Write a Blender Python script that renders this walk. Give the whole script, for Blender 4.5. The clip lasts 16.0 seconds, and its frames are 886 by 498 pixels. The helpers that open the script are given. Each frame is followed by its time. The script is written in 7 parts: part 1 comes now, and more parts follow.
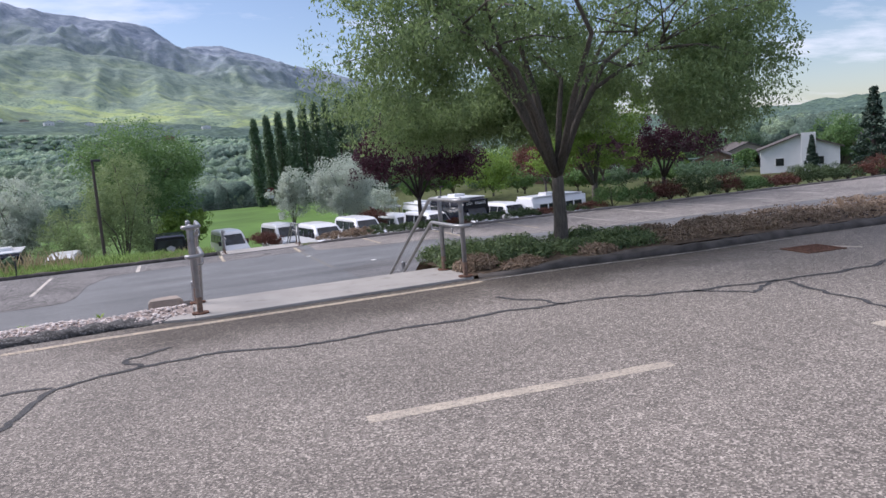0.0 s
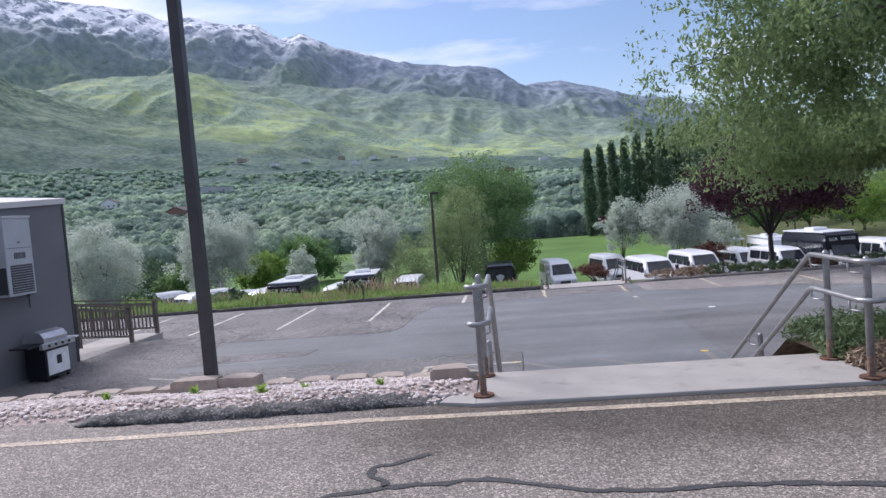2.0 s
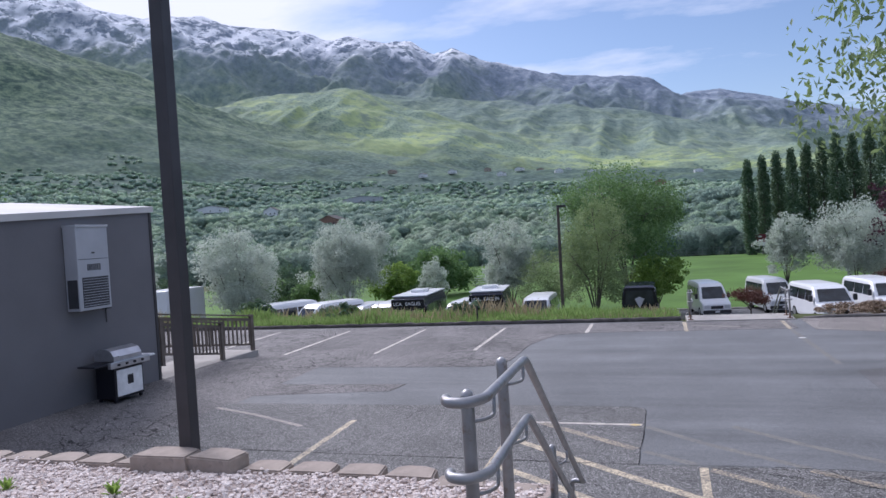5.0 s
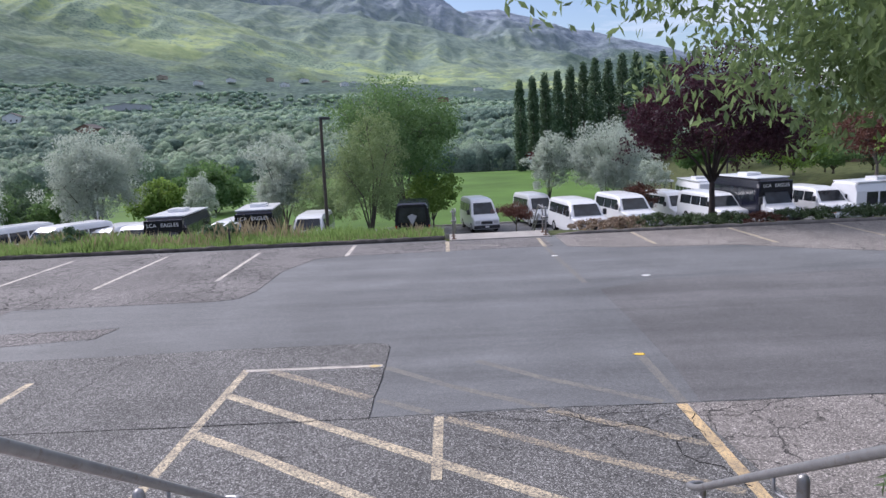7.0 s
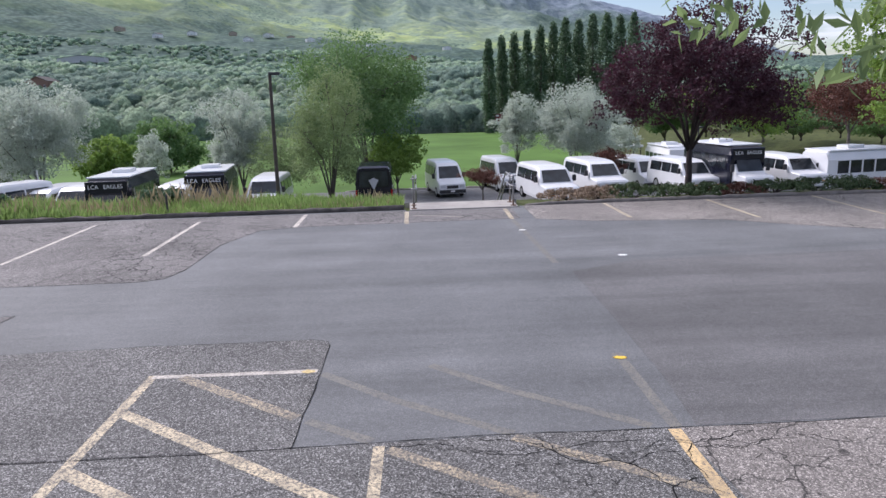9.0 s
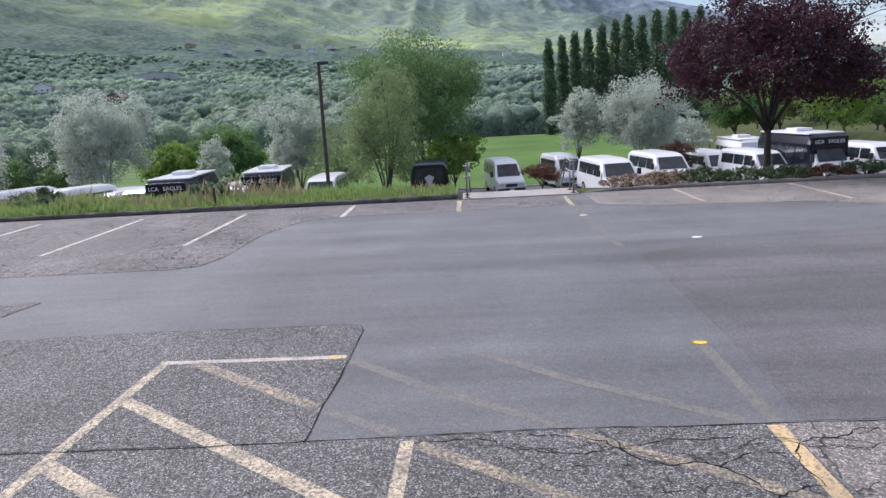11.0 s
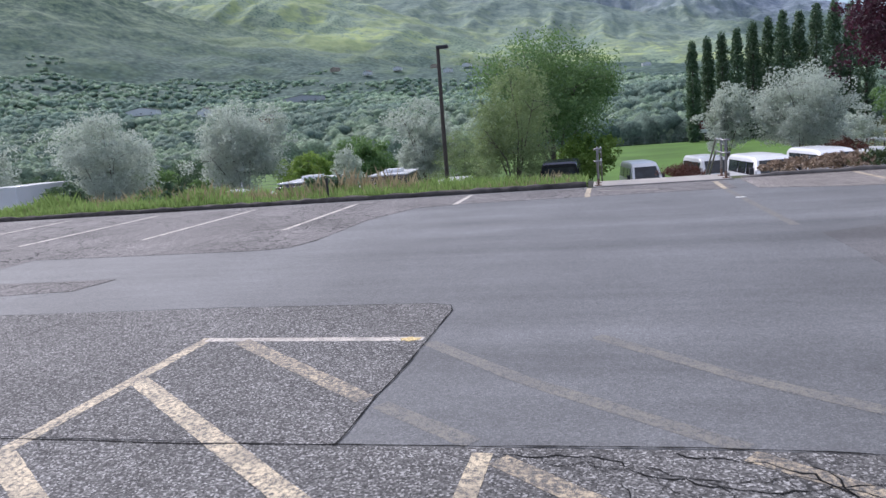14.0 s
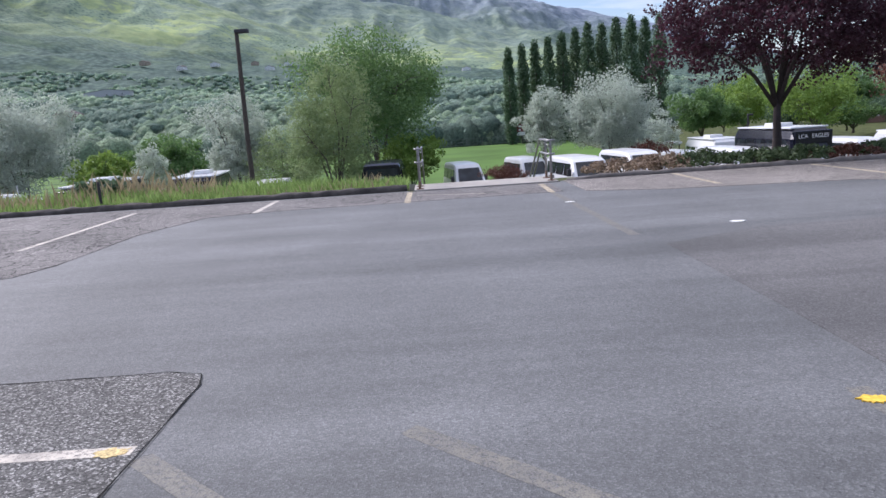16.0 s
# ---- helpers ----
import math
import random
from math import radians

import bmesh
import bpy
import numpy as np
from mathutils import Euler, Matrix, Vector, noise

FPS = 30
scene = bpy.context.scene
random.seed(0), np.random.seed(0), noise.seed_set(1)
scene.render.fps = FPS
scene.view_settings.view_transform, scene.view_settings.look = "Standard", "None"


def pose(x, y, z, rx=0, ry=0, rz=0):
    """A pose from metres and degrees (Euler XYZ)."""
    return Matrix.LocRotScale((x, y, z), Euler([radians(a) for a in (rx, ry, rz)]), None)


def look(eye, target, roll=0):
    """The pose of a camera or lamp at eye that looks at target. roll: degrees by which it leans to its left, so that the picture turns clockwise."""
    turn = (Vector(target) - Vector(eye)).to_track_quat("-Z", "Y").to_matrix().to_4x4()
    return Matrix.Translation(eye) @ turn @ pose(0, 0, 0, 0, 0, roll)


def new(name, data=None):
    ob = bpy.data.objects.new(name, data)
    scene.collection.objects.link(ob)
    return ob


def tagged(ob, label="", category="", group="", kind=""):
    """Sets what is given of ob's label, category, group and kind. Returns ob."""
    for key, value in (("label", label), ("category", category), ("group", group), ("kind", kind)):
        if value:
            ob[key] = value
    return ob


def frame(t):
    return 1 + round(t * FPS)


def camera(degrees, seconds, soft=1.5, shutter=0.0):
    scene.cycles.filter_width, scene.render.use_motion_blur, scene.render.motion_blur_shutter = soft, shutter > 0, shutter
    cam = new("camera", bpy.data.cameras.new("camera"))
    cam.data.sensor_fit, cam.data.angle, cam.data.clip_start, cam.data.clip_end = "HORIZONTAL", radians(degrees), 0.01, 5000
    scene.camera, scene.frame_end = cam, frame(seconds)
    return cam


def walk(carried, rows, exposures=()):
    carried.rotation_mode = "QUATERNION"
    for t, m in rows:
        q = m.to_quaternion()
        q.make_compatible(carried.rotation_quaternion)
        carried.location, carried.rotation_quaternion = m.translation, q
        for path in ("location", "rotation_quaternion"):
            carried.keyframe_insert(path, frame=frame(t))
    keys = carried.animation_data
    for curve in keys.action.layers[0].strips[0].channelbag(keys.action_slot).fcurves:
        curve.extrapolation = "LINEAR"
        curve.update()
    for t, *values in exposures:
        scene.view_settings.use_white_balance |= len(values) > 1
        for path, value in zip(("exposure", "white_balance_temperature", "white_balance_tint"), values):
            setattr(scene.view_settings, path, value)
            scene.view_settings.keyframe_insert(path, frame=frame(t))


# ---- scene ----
cam = camera(65.1, 16.0)
PATH = [
    (0, (-0.174, -7.427, 1.424), (0.546, -5.58, 1.161), -4.5),
    (0.5, (-0.023, -6.944, 1.455), (0.604, -5.064, 1.189), -4.0),
    (1, (0.046, -6.429, 1.487), (0.493, -4.495, 1.243), -3.7),
    (1.5, (0.193, -5.981, 1.483), (0.351, -3.995, 1.305), -4.3),
    (2, (0.285, -5.519, 1.534), (0.102, -3.53, 1.427), -4.7),
    (2.5, (0.349, -5.037, 1.556), (-0.231, -3.124, 1.528), -4.7),
    (3, (0.514, -4.524, 1.555), (-0.368, -2.729, 1.545), -4.7),
    (3.2, (0.514, -4.391, 1.56), (-0.411, -2.618, 1.544), -4.3),
    (5.3, (0.851, -2.358, 1.579), (0.385, -0.414, 1.512), -3.6),
    (5.5, (0.915, -2.164, 1.557), (0.533, -0.203, 1.462), -3.7),
    (6, (1.069, -1.734, 1.555), (0.858, 0.248, 1.385), -3.3),
    (6.5, (1.184, -1.234, 1.525), (1.104, 0.748, 1.273), -2.8),
    (7, (1.36, -0.712, 1.512), (1.362, 1.262, 1.194), -2.6),
    (7.5, (1.415, -0.247, 1.521), (1.462, 1.717, 1.148), -2.4),
    (8, (1.5, 0.215, 1.531), (1.569, 2.17, 1.115), -2.4),
    (8.5, (1.61, 0.637, 1.514), (1.697, 2.586, 1.078), -2.1),
    (9, (1.611, 0.995, 1.509), (1.703, 2.946, 1.078), -1.6),
    (9.5, (1.69, 1.298, 1.367), (1.759, 3.256, 0.967), -1.5),
    (9.7, (1.718, 1.397, 1.326), (1.771, 3.358, 0.938), -1.6),
    (11.8, (1.868, 2.439, 0.571), (1.737, 4.391, 0.157), -3.9),
    (12, (1.875, 2.549, 0.528), (1.741, 4.502, 0.117), -3.9),
    (12.5, (1.836, 2.813, 0.359), (1.648, 4.763, -0.044), -4.0),
    (13, (1.85, 3.102, 0.173), (1.576, 5.048, -0.2), -4.3),
    (13.5, (1.813, 3.431, 0.005), (1.381, 5.354, -0.332), -4.4),
    (14, (1.912, 3.809, -0.095), (1.45, 5.726, -0.431), -4.7),
    (14.5, (1.96, 4.237, -0.107), (1.721, 6.183, -0.506), -4.5),
    (15, (2.046, 4.722, -0.2), (1.91, 6.677, -0.6), -4.8),
    (15.5, (2.071, 5.272, -0.218), (2.025, 7.235, -0.599), -4.4),
    (16, (1.999, 5.828, -0.223), (2.021, 7.794, -0.592), -3.8),
]
walk(cam, [(t, look(eye, target, roll)) for t, eye, target, roll in PATH], [(0.0, 0.65, 6150, 21), (1.5, 0.73, 6100, 21), (2.5, 0.54, 5850, 21), (3.2, 0.42, 5800, 21), (5.5, 0.515, 5850, 21), (6.5, 0.585, 5950, 21), (7.5, 0.64, 6150, 21), (9.0, 0.69, 6150, 21), (12.0, 0.66, 6050, 21), (14.0, 0.62, 5980, 21), (14.8, 0.7, 6030, 21), (15.6, 0.76, 6050, 21), (16.0, 0.74, 6050, 21)])

# ---------------------------------------------------------------- world, sun
SUN_AZ, SUN_EL = radians(-50), radians(40)
world = bpy.data.worlds.new("sky")
scene.world = world
world.use_nodes = True
wn, wl = world.node_tree.nodes, world.node_tree.links
wn.clear()
sky = wn.new("ShaderNodeTexSky")
sky.sky_type, sky.sun_disc = "NISHITA", False
sky.sun_elevation, sky.sun_rotation = SUN_EL, SUN_AZ
sky.air_density, sky.dust_density, sky.ozone_density = 1.0, 0.6, 1.5
tc = wn.new("ShaderNodeTexCoord")
sep = wn.new("ShaderNodeSeparateXYZ")
wl.new(tc.outputs["Generated"], sep.inputs[0])
up = wn.new("ShaderNodeMath")
up.operation, up.inputs[1].default_value = "ADD", 0.12
wl.new(sep.outputs["Z"], up.inputs[0])
div = wn.new("ShaderNodeVectorMath")
div.operation = "DIVIDE"
comb = wn.new("ShaderNodeCombineXYZ")
for k in range(3):
    wl.new(up.outputs[0], comb.inputs[k])
wl.new(tc.outputs["Generated"], div.inputs[0])
wl.new(comb.outputs[0], div.inputs[1])
cloud = wn.new("ShaderNodeTexNoise")
cloud.inputs["Scale"].default_value, cloud.inputs["Detail"].default_value = 1.15, 8
cloud.inputs["Roughness"].default_value = 0.58
stretch = wn.new("ShaderNodeMapping")
stretch.inputs["Location"].default_value = (2.35, 0.2, 0)
stretch.inputs["Scale"].default_value = (0.8, 1.3, 1)
wl.new(div.outputs[0], stretch.inputs["Vector"])
wl.new(stretch.outputs[0], cloud.inputs["Vector"])
bank = wn.new("ShaderNodeVectorMath")
bank.operation = "DOT_PRODUCT"
bank.inputs[1].default_value = (-0.65, 0.645, 0.4)
wl.new(tc.outputs["Generated"], bank.inputs[0])
thick = wn.new("ShaderNodeMapRange")
thick.inputs["From Min"].default_value, thick.inputs["From Max"].default_value = 0.9, 0.985
thick.inputs["To Max"].default_value = 0.25
wl.new(bank.outputs["Value"], thick.inputs["Value"])
cover = wn.new("ShaderNodeMath")
wl.new(cloud.outputs["Fac"], cover.inputs[0])
# unseen cloud overhead, added to raise the fill light on the ground
fill_veil = wn.new("ShaderNodeMapRange")
fill_veil.inputs["From Min"].default_value, fill_veil.inputs["From Max"].default_value = 0.45, 0.75
fill_veil.inputs["To Max"].default_value = 0.2
wl.new(sep.outputs["Z"], fill_veil.inputs["Value"])
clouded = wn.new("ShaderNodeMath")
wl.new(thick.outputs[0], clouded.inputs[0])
wl.new(fill_veil.outputs[0], clouded.inputs[1])
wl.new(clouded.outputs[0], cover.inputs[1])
ramp = wn.new("ShaderNodeValToRGB")
ramp.color_ramp.elements[0].position, ramp.color_ramp.elements[1].position = 0.5, 0.74
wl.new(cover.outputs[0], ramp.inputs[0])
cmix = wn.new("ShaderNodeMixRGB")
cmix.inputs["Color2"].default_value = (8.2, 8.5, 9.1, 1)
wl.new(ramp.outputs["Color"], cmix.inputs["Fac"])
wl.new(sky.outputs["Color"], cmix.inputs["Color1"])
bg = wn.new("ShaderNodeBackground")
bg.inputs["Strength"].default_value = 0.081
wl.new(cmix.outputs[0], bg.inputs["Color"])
wout = wn.new("ShaderNodeOutputWorld")
wl.new(bg.outputs[0], wout.inputs["Surface"])

sun = new("sun", bpy.data.lights.new("sun", "SUN"))
sun.data.energy, sun.data.angle, sun.data.color = 2.7, radians(32), (1.0, 0.965, 0.91)
sun.matrix_world = look((0, 0, 50), (-50 * math.sin(SUN_AZ), -50 * math.cos(SUN_AZ), 50 - 50 * math.tan(SUN_EL)))

# ---------------------------------------------------------------- materials
def nodes_of(name):
    m = bpy.data.materials.new(name)
    m.use_nodes = True
    nt = m.node_tree
    bsdf = nt.nodes["Principled BSDF"]
    return m, nt.nodes, nt.links, bsdf


def noise_node(n, l, coord, scale, detail=4, rough=0.55):
    t = n.new("ShaderNodeTexNoise")
    t.inputs["Scale"].default_value, t.inputs["Detail"].default_value = scale, detail
    t.inputs["Roughness"].default_value = rough
    l.new(coord, t.inputs["Vector"])
    return t.outputs["Fac"]


def ramp_node(n, l, fac, stops):
    r = n.new("ShaderNodeValToRGB")
    e = r.color_ramp.elements
    while len(e) < len(stops):
        e.new(0.5)
    for el, (p, c) in zip(e, stops):
        el.position, el.color = p, (*c, 1) if len(c) == 3 else c
    l.new(fac, r.inputs[0])
    return r.outputs["Color"]


def mix_node(n, l, fac, a, b, blend="MIX"):
    m = n.new("ShaderNodeMixRGB")
    m.blend_type = blend
    for sock, v in ((m.inputs[0], fac), (m.inputs[1], a), (m.inputs[2], b)):
        if isinstance(v, (int, float)):
            sock.default_value = v
        elif isinstance(v, tuple):
            sock.default_value = (*v, 1)
        else:
            l.new(v, sock)
    return m.outputs[0]


def bump_node(n, l, height, strength, dist, bsdf):
    b = n.new("ShaderNodeBump")
    b.inputs["Strength"].default_value, b.inputs["Distance"].default_value = strength, dist
    l.new(height, b.inputs["Height"])
    l.new(b.outputs[0], bsdf.inputs["Normal"])


def place_of(n):
    return n.new("ShaderNodeNewGeometry").outputs["Position"]


def plain(name, col, rough=0.6, metal=0.0, vary=0.12, scale=6.0, bump=0.15, fine=60.0, stain=None):
    """Paint, metal or plastic with grain and blotches at two scales."""
    m, n, l, b = nodes_of(name)
    c = n.new("ShaderNodeTexCoord").outputs["Object"]
    big = noise_node(n, l, c, scale, 5)
    small = noise_node(n, l, c, fine, 3)
    dark, light = tuple(v * (1 - vary) for v in col), tuple(min(1, v * (1 + vary)) for v in col)
    base = ramp_node(n, l, big, [(0.3, dark), (0.7, light)])
    if stain:
        base = mix_node(n, l, ramp_node(n, l, noise_node(n, l, c, scale * 2.3, 8, 0.7), [(0.55, (0, 0, 0)), (0.72, (1, 1, 1))]), base, stain)
    l.new(base, b.inputs["Base Color"])
    l.new(ramp_node(n, l, small, [(0.2, (rough * 0.85,) * 3), (0.8, (min(1, rough * 1.15),) * 3)]), b.inputs["Roughness"])
    b.inputs["Metallic"].default_value = metal
    if bump:
        bump_node(n, l, small, bump, 0.004, b)
    b.inputs["Specular IOR Level"].default_value = 0.5 if rough < 0.8 else 0.15
    return m


def asphalt(name, tone, tint, speck, contrast, stone=95.0, blotch=0.25, cracks=0.0, crack_scale=1.6, stripes=0.0, grain=1.0, pits=0.0, rough=0.88):
    """Asphalt with aggregate, blotches, and where worn a net of cracks."""
    m, n, l, b = nodes_of(name)
    c = place_of(n)
    base = tuple(tone * k for k in tint)
    cells = n.new("ShaderNodeTexVoronoi")
    cells.inputs["Scale"].default_value = stone
    l.new(c, cells.inputs["Vector"])
    sepc = n.new("ShaderNodeSeparateColor")
    l.new(cells.outputs["Color"], sepc.inputs[0])
    stones = ramp_node(n, l, sepc.outputs[0], [(0.0, tuple(v * (1 - contrast) for v in base)), (0.55, base), (0.8, tuple(v * (1 + contrast) for v in base)), (1.0, tuple(v * (1 + speck) for v in base))])
    medium = ramp_node(n, l, noise_node(n, l, c, 13.0, 8, 0.78), [(0.3, (1 - 0.26 * grain,) * 3), (0.7, (1 + 0.24 * grain,) * 3)])
    large = ramp_node(n, l, noise_node(n, l, c, 0.55, 6, 0.6), [(0.3, (1 - blotch,) * 3), (0.72, (1 + blotch,) * 3)])
    col = mix_node(n, l, 1.0, mix_node(n, l, 1.0, stones, medium, "MULTIPLY"), large, "MULTIPLY")
    if stripes:
        mp = n.new("ShaderNodeMapping")
        mp.inputs["Scale"].default_value = (0.07, 0.9, 1)
        l.new(c, mp.inputs["Vector"])
        st = ramp_node(n, l, noise_node(n, l, mp.outputs[0], 1.0, 7, 0.62), [(0.35, (1 - stripes,) * 3), (0.68, (1 + stripes,) * 3)])
        col = mix_node(n, l, 1.0, col, st, "MULTIPLY")
    height = cells.outputs["Distance"]
    if pits:
        holes = n.new("ShaderNodeTexVoronoi")
        holes.inputs["Scale"].default_value = 34
        l.new(c, holes.inputs["Vector"])
        pick = n.new("ShaderNodeSeparateColor")
        l.new(holes.outputs["Color"], pick.inputs[0])
        spot_of = ramp_node(n, l, holes.outputs["Distance"], [(0.16, (1, 1, 1)), (0.3, (0, 0, 0))])
        few = ramp_node(n, l, pick.outputs[1], [(0.72, (0, 0, 0)), (0.8, (1, 1, 1))])
        patch = ramp_node(n, l, noise_node(n, l, c, 0.8, 5), [(0.4, (0.15,) * 3), (0.62, (pits,) * 3)])
        col = mix_node(n, l, mix_node(n, l, 1.0, mix_node(n, l, 1.0, spot_of, few, "MULTIPLY"), patch, "MULTIPLY"), col, tuple(v * 0.4 for v in base))
    if cracks:
        warp = n.new("ShaderNodeTexNoise")
        warp.inputs["Scale"].default_value, warp.inputs["Detail"].default_value = 2.2, 5
        l.new(c, warp.inputs["Vector"])
        add = n.new("ShaderNodeMixRGB")
        add.blend_type, add.inputs[0].default_value = "ADD", 0.5
        l.new(c, add.inputs[1])
        l.new(warp.outputs["Color"], add.inputs[2])
        edge = n.new("ShaderNodeTexVoronoi")
        edge.feature = "DISTANCE_TO_EDGE"
        edge.inputs["Scale"].default_value = crack_scale
        l.new(add.outputs[0], edge.inputs["Vector"])
        line = ramp_node(n, l, edge.outputs["Distance"], [(0.004 * crack_scale, (1, 1, 1)), (0.012 * crack_scale, (0, 0, 0))])
        where = ramp_node(n, l, noise_node(n, l, c, 0.35, 4), [(0.36, (0, 0, 0)), (0.52, (cracks,) * 3)])
        col = mix_node(n, l, mix_node(n, l, 1.0, line, where, "MULTIPLY"), col, (0.012, 0.012, 0.012))
    l.new(col, b.inputs["Base Color"])
    b.inputs["Roughness"].default_value = rough
    b.inputs["Specular IOR Level"].default_value = 0.35 if rough > 0.85 else 0.42
    bump_node(n, l, height, 0.5, 0.006, b)
    return m


def worn_paint(name, col, under, keep=0.5):
    """Road paint worn through to the asphalt below it."""
    m, n, l, b = nodes_of(name)
    c = place_of(n)
    wear = noise_node(n, l, c, 34.0, 9, 0.82)
    fac = ramp_node(n, l, wear, [(keep - 0.12, (0, 0, 0)), (keep + 0.01, (1, 1, 1))])
    patchy = ramp_node(n, l, noise_node(n, l, c, 3.5, 4), [(0.3, (0.45,) * 3), (0.6, (1,) * 3)])
    cells = n.new("ShaderNodeTexVoronoi")
    cells.inputs["Scale"].default_value = 95
    l.new(c, cells.inputs["Vector"])
    low = ramp_node(n, l, cells.outputs["Distance"], [(0.1, tuple(v * 1.3 for v in under)), (0.7, tuple(v * 0.6 for v in under))])
    l.new(mix_node(n, l, mix_node(n, l, 1.0, fac, patchy, "MULTIPLY"), low, col), b.inputs["Base Color"])
    b.inputs["Roughness"].default_value = 0.8
    bump_node(n, l, cells.outputs["Distance"], 0.4, 0.005, b)
    return m


def leafy(name, dark, light, through_col, trans=0.35, rough=0.55, tone_scale=0.6):
    """Leaves that differ one by one and let some light through."""
    m, n, l, b = nodes_of(name)
    rnd = n.new("ShaderNodeNewGeometry").outputs["Random Per Island"]
    c = place_of(n)
    blot = noise_node(n, l, c, tone_scale, 3)
    avg = n.new("ShaderNodeMath")
    avg.operation = "ADD"
    l.new(rnd, avg.inputs[0])
    l.new(blot, avg.inputs[1])
    half = n.new("ShaderNodeMath")
    half.operation, half.inputs[1].default_value = "MULTIPLY", 0.5
    l.new(avg.outputs[0], half.inputs[0])
    col = ramp_node(n, l, half.outputs[0], [(0.2, dark), (0.8, light)])
    l.new(col, b.inputs["Base Color"])
    b.inputs["Roughness"].default_value = rough
    b.inputs["Specular IOR Level"].default_value = 0.3
    t = n.new("ShaderNodeBsdfTranslucent")
    l.new(mix_node(n, l, 0.6, col, through_col), t.inputs["Color"])
    mixs = n.new("ShaderNodeMixShader")
    mixs.inputs[0].default_value = trans
    l.new(b.outputs[0], mixs.inputs[1])
    l.new(t.outputs[0], mixs.inputs[2])
    l.new(mixs.outputs[0], n["Material Output"].inputs["Surface"])
    return m


def bark(name, col):
    m, n, l, b = nodes_of(name)
    c = n.new("ShaderNodeTexCoord").outputs["Object"]
    mp = n.new("ShaderNodeMapping")
    mp.inputs["Scale"].default_value = (14, 14, 2.5)
    l.new(c, mp.inputs["Vector"])
    f = noise_node(n, l, mp.outputs[0], 3.0, 8, 0.7)
    l.new(ramp_node(n, l, f, [(0.3, tuple(v * 0.45 for v in col)), (0.7, tuple(v * 1.3 for v in col))]), b.inputs["Base Color"])
    b.inputs["Roughness"].default_value = 0.92
    bump_node(n, l, f, 0.9, 0.02, b)
    return m


def glass_dark(name, col=(0.012, 0.015, 0.018)):
    m, n, l, b = nodes_of(name)
    b.inputs["Base Color"].default_value = (*col, 1)
    b.inputs["Roughness"].default_value = 0.06
    b.inputs["Specular IOR Level"].default_value = 0.5
    c = n.new("ShaderNodeTexCoord").outputs["Object"]
    l.new(ramp_node(n, l, noise_node(n, l, c, 1.2, 3), [(0.3, tuple(v * 0.6 for v in col)), (0.7, tuple(v * 3.0 for v in col))]), b.inputs["Base Color"])
    return m


M_UPPER = asphalt("upper_asphalt", 0.178, (1.05, 0.93, 0.81), 1.5, 0.5, 104, 0.18)


def dark_strip(m, x0, x1, y0, y1, dark):
    """A darker strip with a soft uneven edge across the asphalt."""
    n, l = m.node_tree.nodes, m.node_tree.links
    b = next(k for k in n if k.type == "BSDF_PRINCIPLED")
    was = b.inputs["Base Color"].links[0].from_socket
    c = place_of(n)
    wob = n.new("ShaderNodeVectorMath")
    wob.operation, wob.inputs["Scale"].default_value = "SCALE", 1.3
    noise = n.new("ShaderNodeTexNoise")
    noise.inputs["Scale"].default_value, noise.inputs["Detail"].default_value, noise.inputs["Roughness"].default_value = 1.7, 9, 0.68
    l.new(c, noise.inputs["Vector"])
    off = n.new("ShaderNodeVectorMath")
    off.operation, off.inputs[1].default_value = "SUBTRACT", (0.5, 0.5, 0.5)
    l.new(noise.outputs["Color"], off.inputs[0])
    l.new(off.outputs[0], wob.inputs[0])
    moved = n.new("ShaderNodeVectorMath")
    moved.operation = "ADD"
    l.new(c, moved.inputs[0])
    l.new(wob.outputs[0], moved.inputs[1])
    s = n.new("ShaderNodeSeparateXYZ")
    l.new(moved.outputs[0], s.inputs[0])
    mask = None
    for axis, lo, hi in (("X", x0 - 0.5, x0 + 0.5), ("X", x1 + 1.5, x1 - 1.0), ("Y", y0, y1)):
        mr = n.new("ShaderNodeMapRange")
        mr.inputs["From Min"].default_value, mr.inputs["From Max"].default_value = lo, hi
        l.new(s.outputs[axis], mr.inputs["Value"])
        mask = mr.outputs[0] if mask is None else mix_node(n, l, 1.0, mask, mr.outputs[0], "MULTIPLY")
    l.new(mix_node(n, l, mask, was, mix_node(n, l, 1.0, was, dark, "MULTIPLY")), b.inputs["Base Color"])


dark_strip(M_UPPER, -0.9, 7.0, -1.6, -0.85, (0.43, 0.41, 0.39))
M_NEW = asphalt("smooth_asphalt", 0.138, (0.955, 0.985, 1.005), 0.5, 0.2, 105, 0.17, stripes=0.22, grain=0.55, pits=0.9, rough=0.77)
M_OLD = asphalt("worn_asphalt", 0.112, (1.0, 0.98, 0.95), 2.7, 0.66, 90, 0.18, 0.55, 0.8)
M_OLDP = asphalt("pale_worn_asphalt", 0.19, (1.02, 0.93, 0.86), 1.6, 0.48, 80, 0.26, 0.85, 1.3)
M_STALL = asphalt("cracked_stall_asphalt", 0.135, (1.03, 0.97, 0.94), 1.5, 0.46, 60, 0.26, 1.0, 1.9)
M_TAR = asphalt("tar_seal", 0.055, (1, 1, 1.02), 0.6, 0.3, 140, 0.25)
M_CRACK = plain("crack_fill", (0.012, 0.012, 0.012), 0.95, bump=0)
M_LOT3 = asphalt("van_lot_asphalt", 0.14, (1, 1, 1.02), 0.6, 0.25, 80, 0.2)
M_YEL = worn_paint("yellow_line_paint", (0.68, 0.57, 0.39), (0.12, 0.115, 0.11), 0.545)
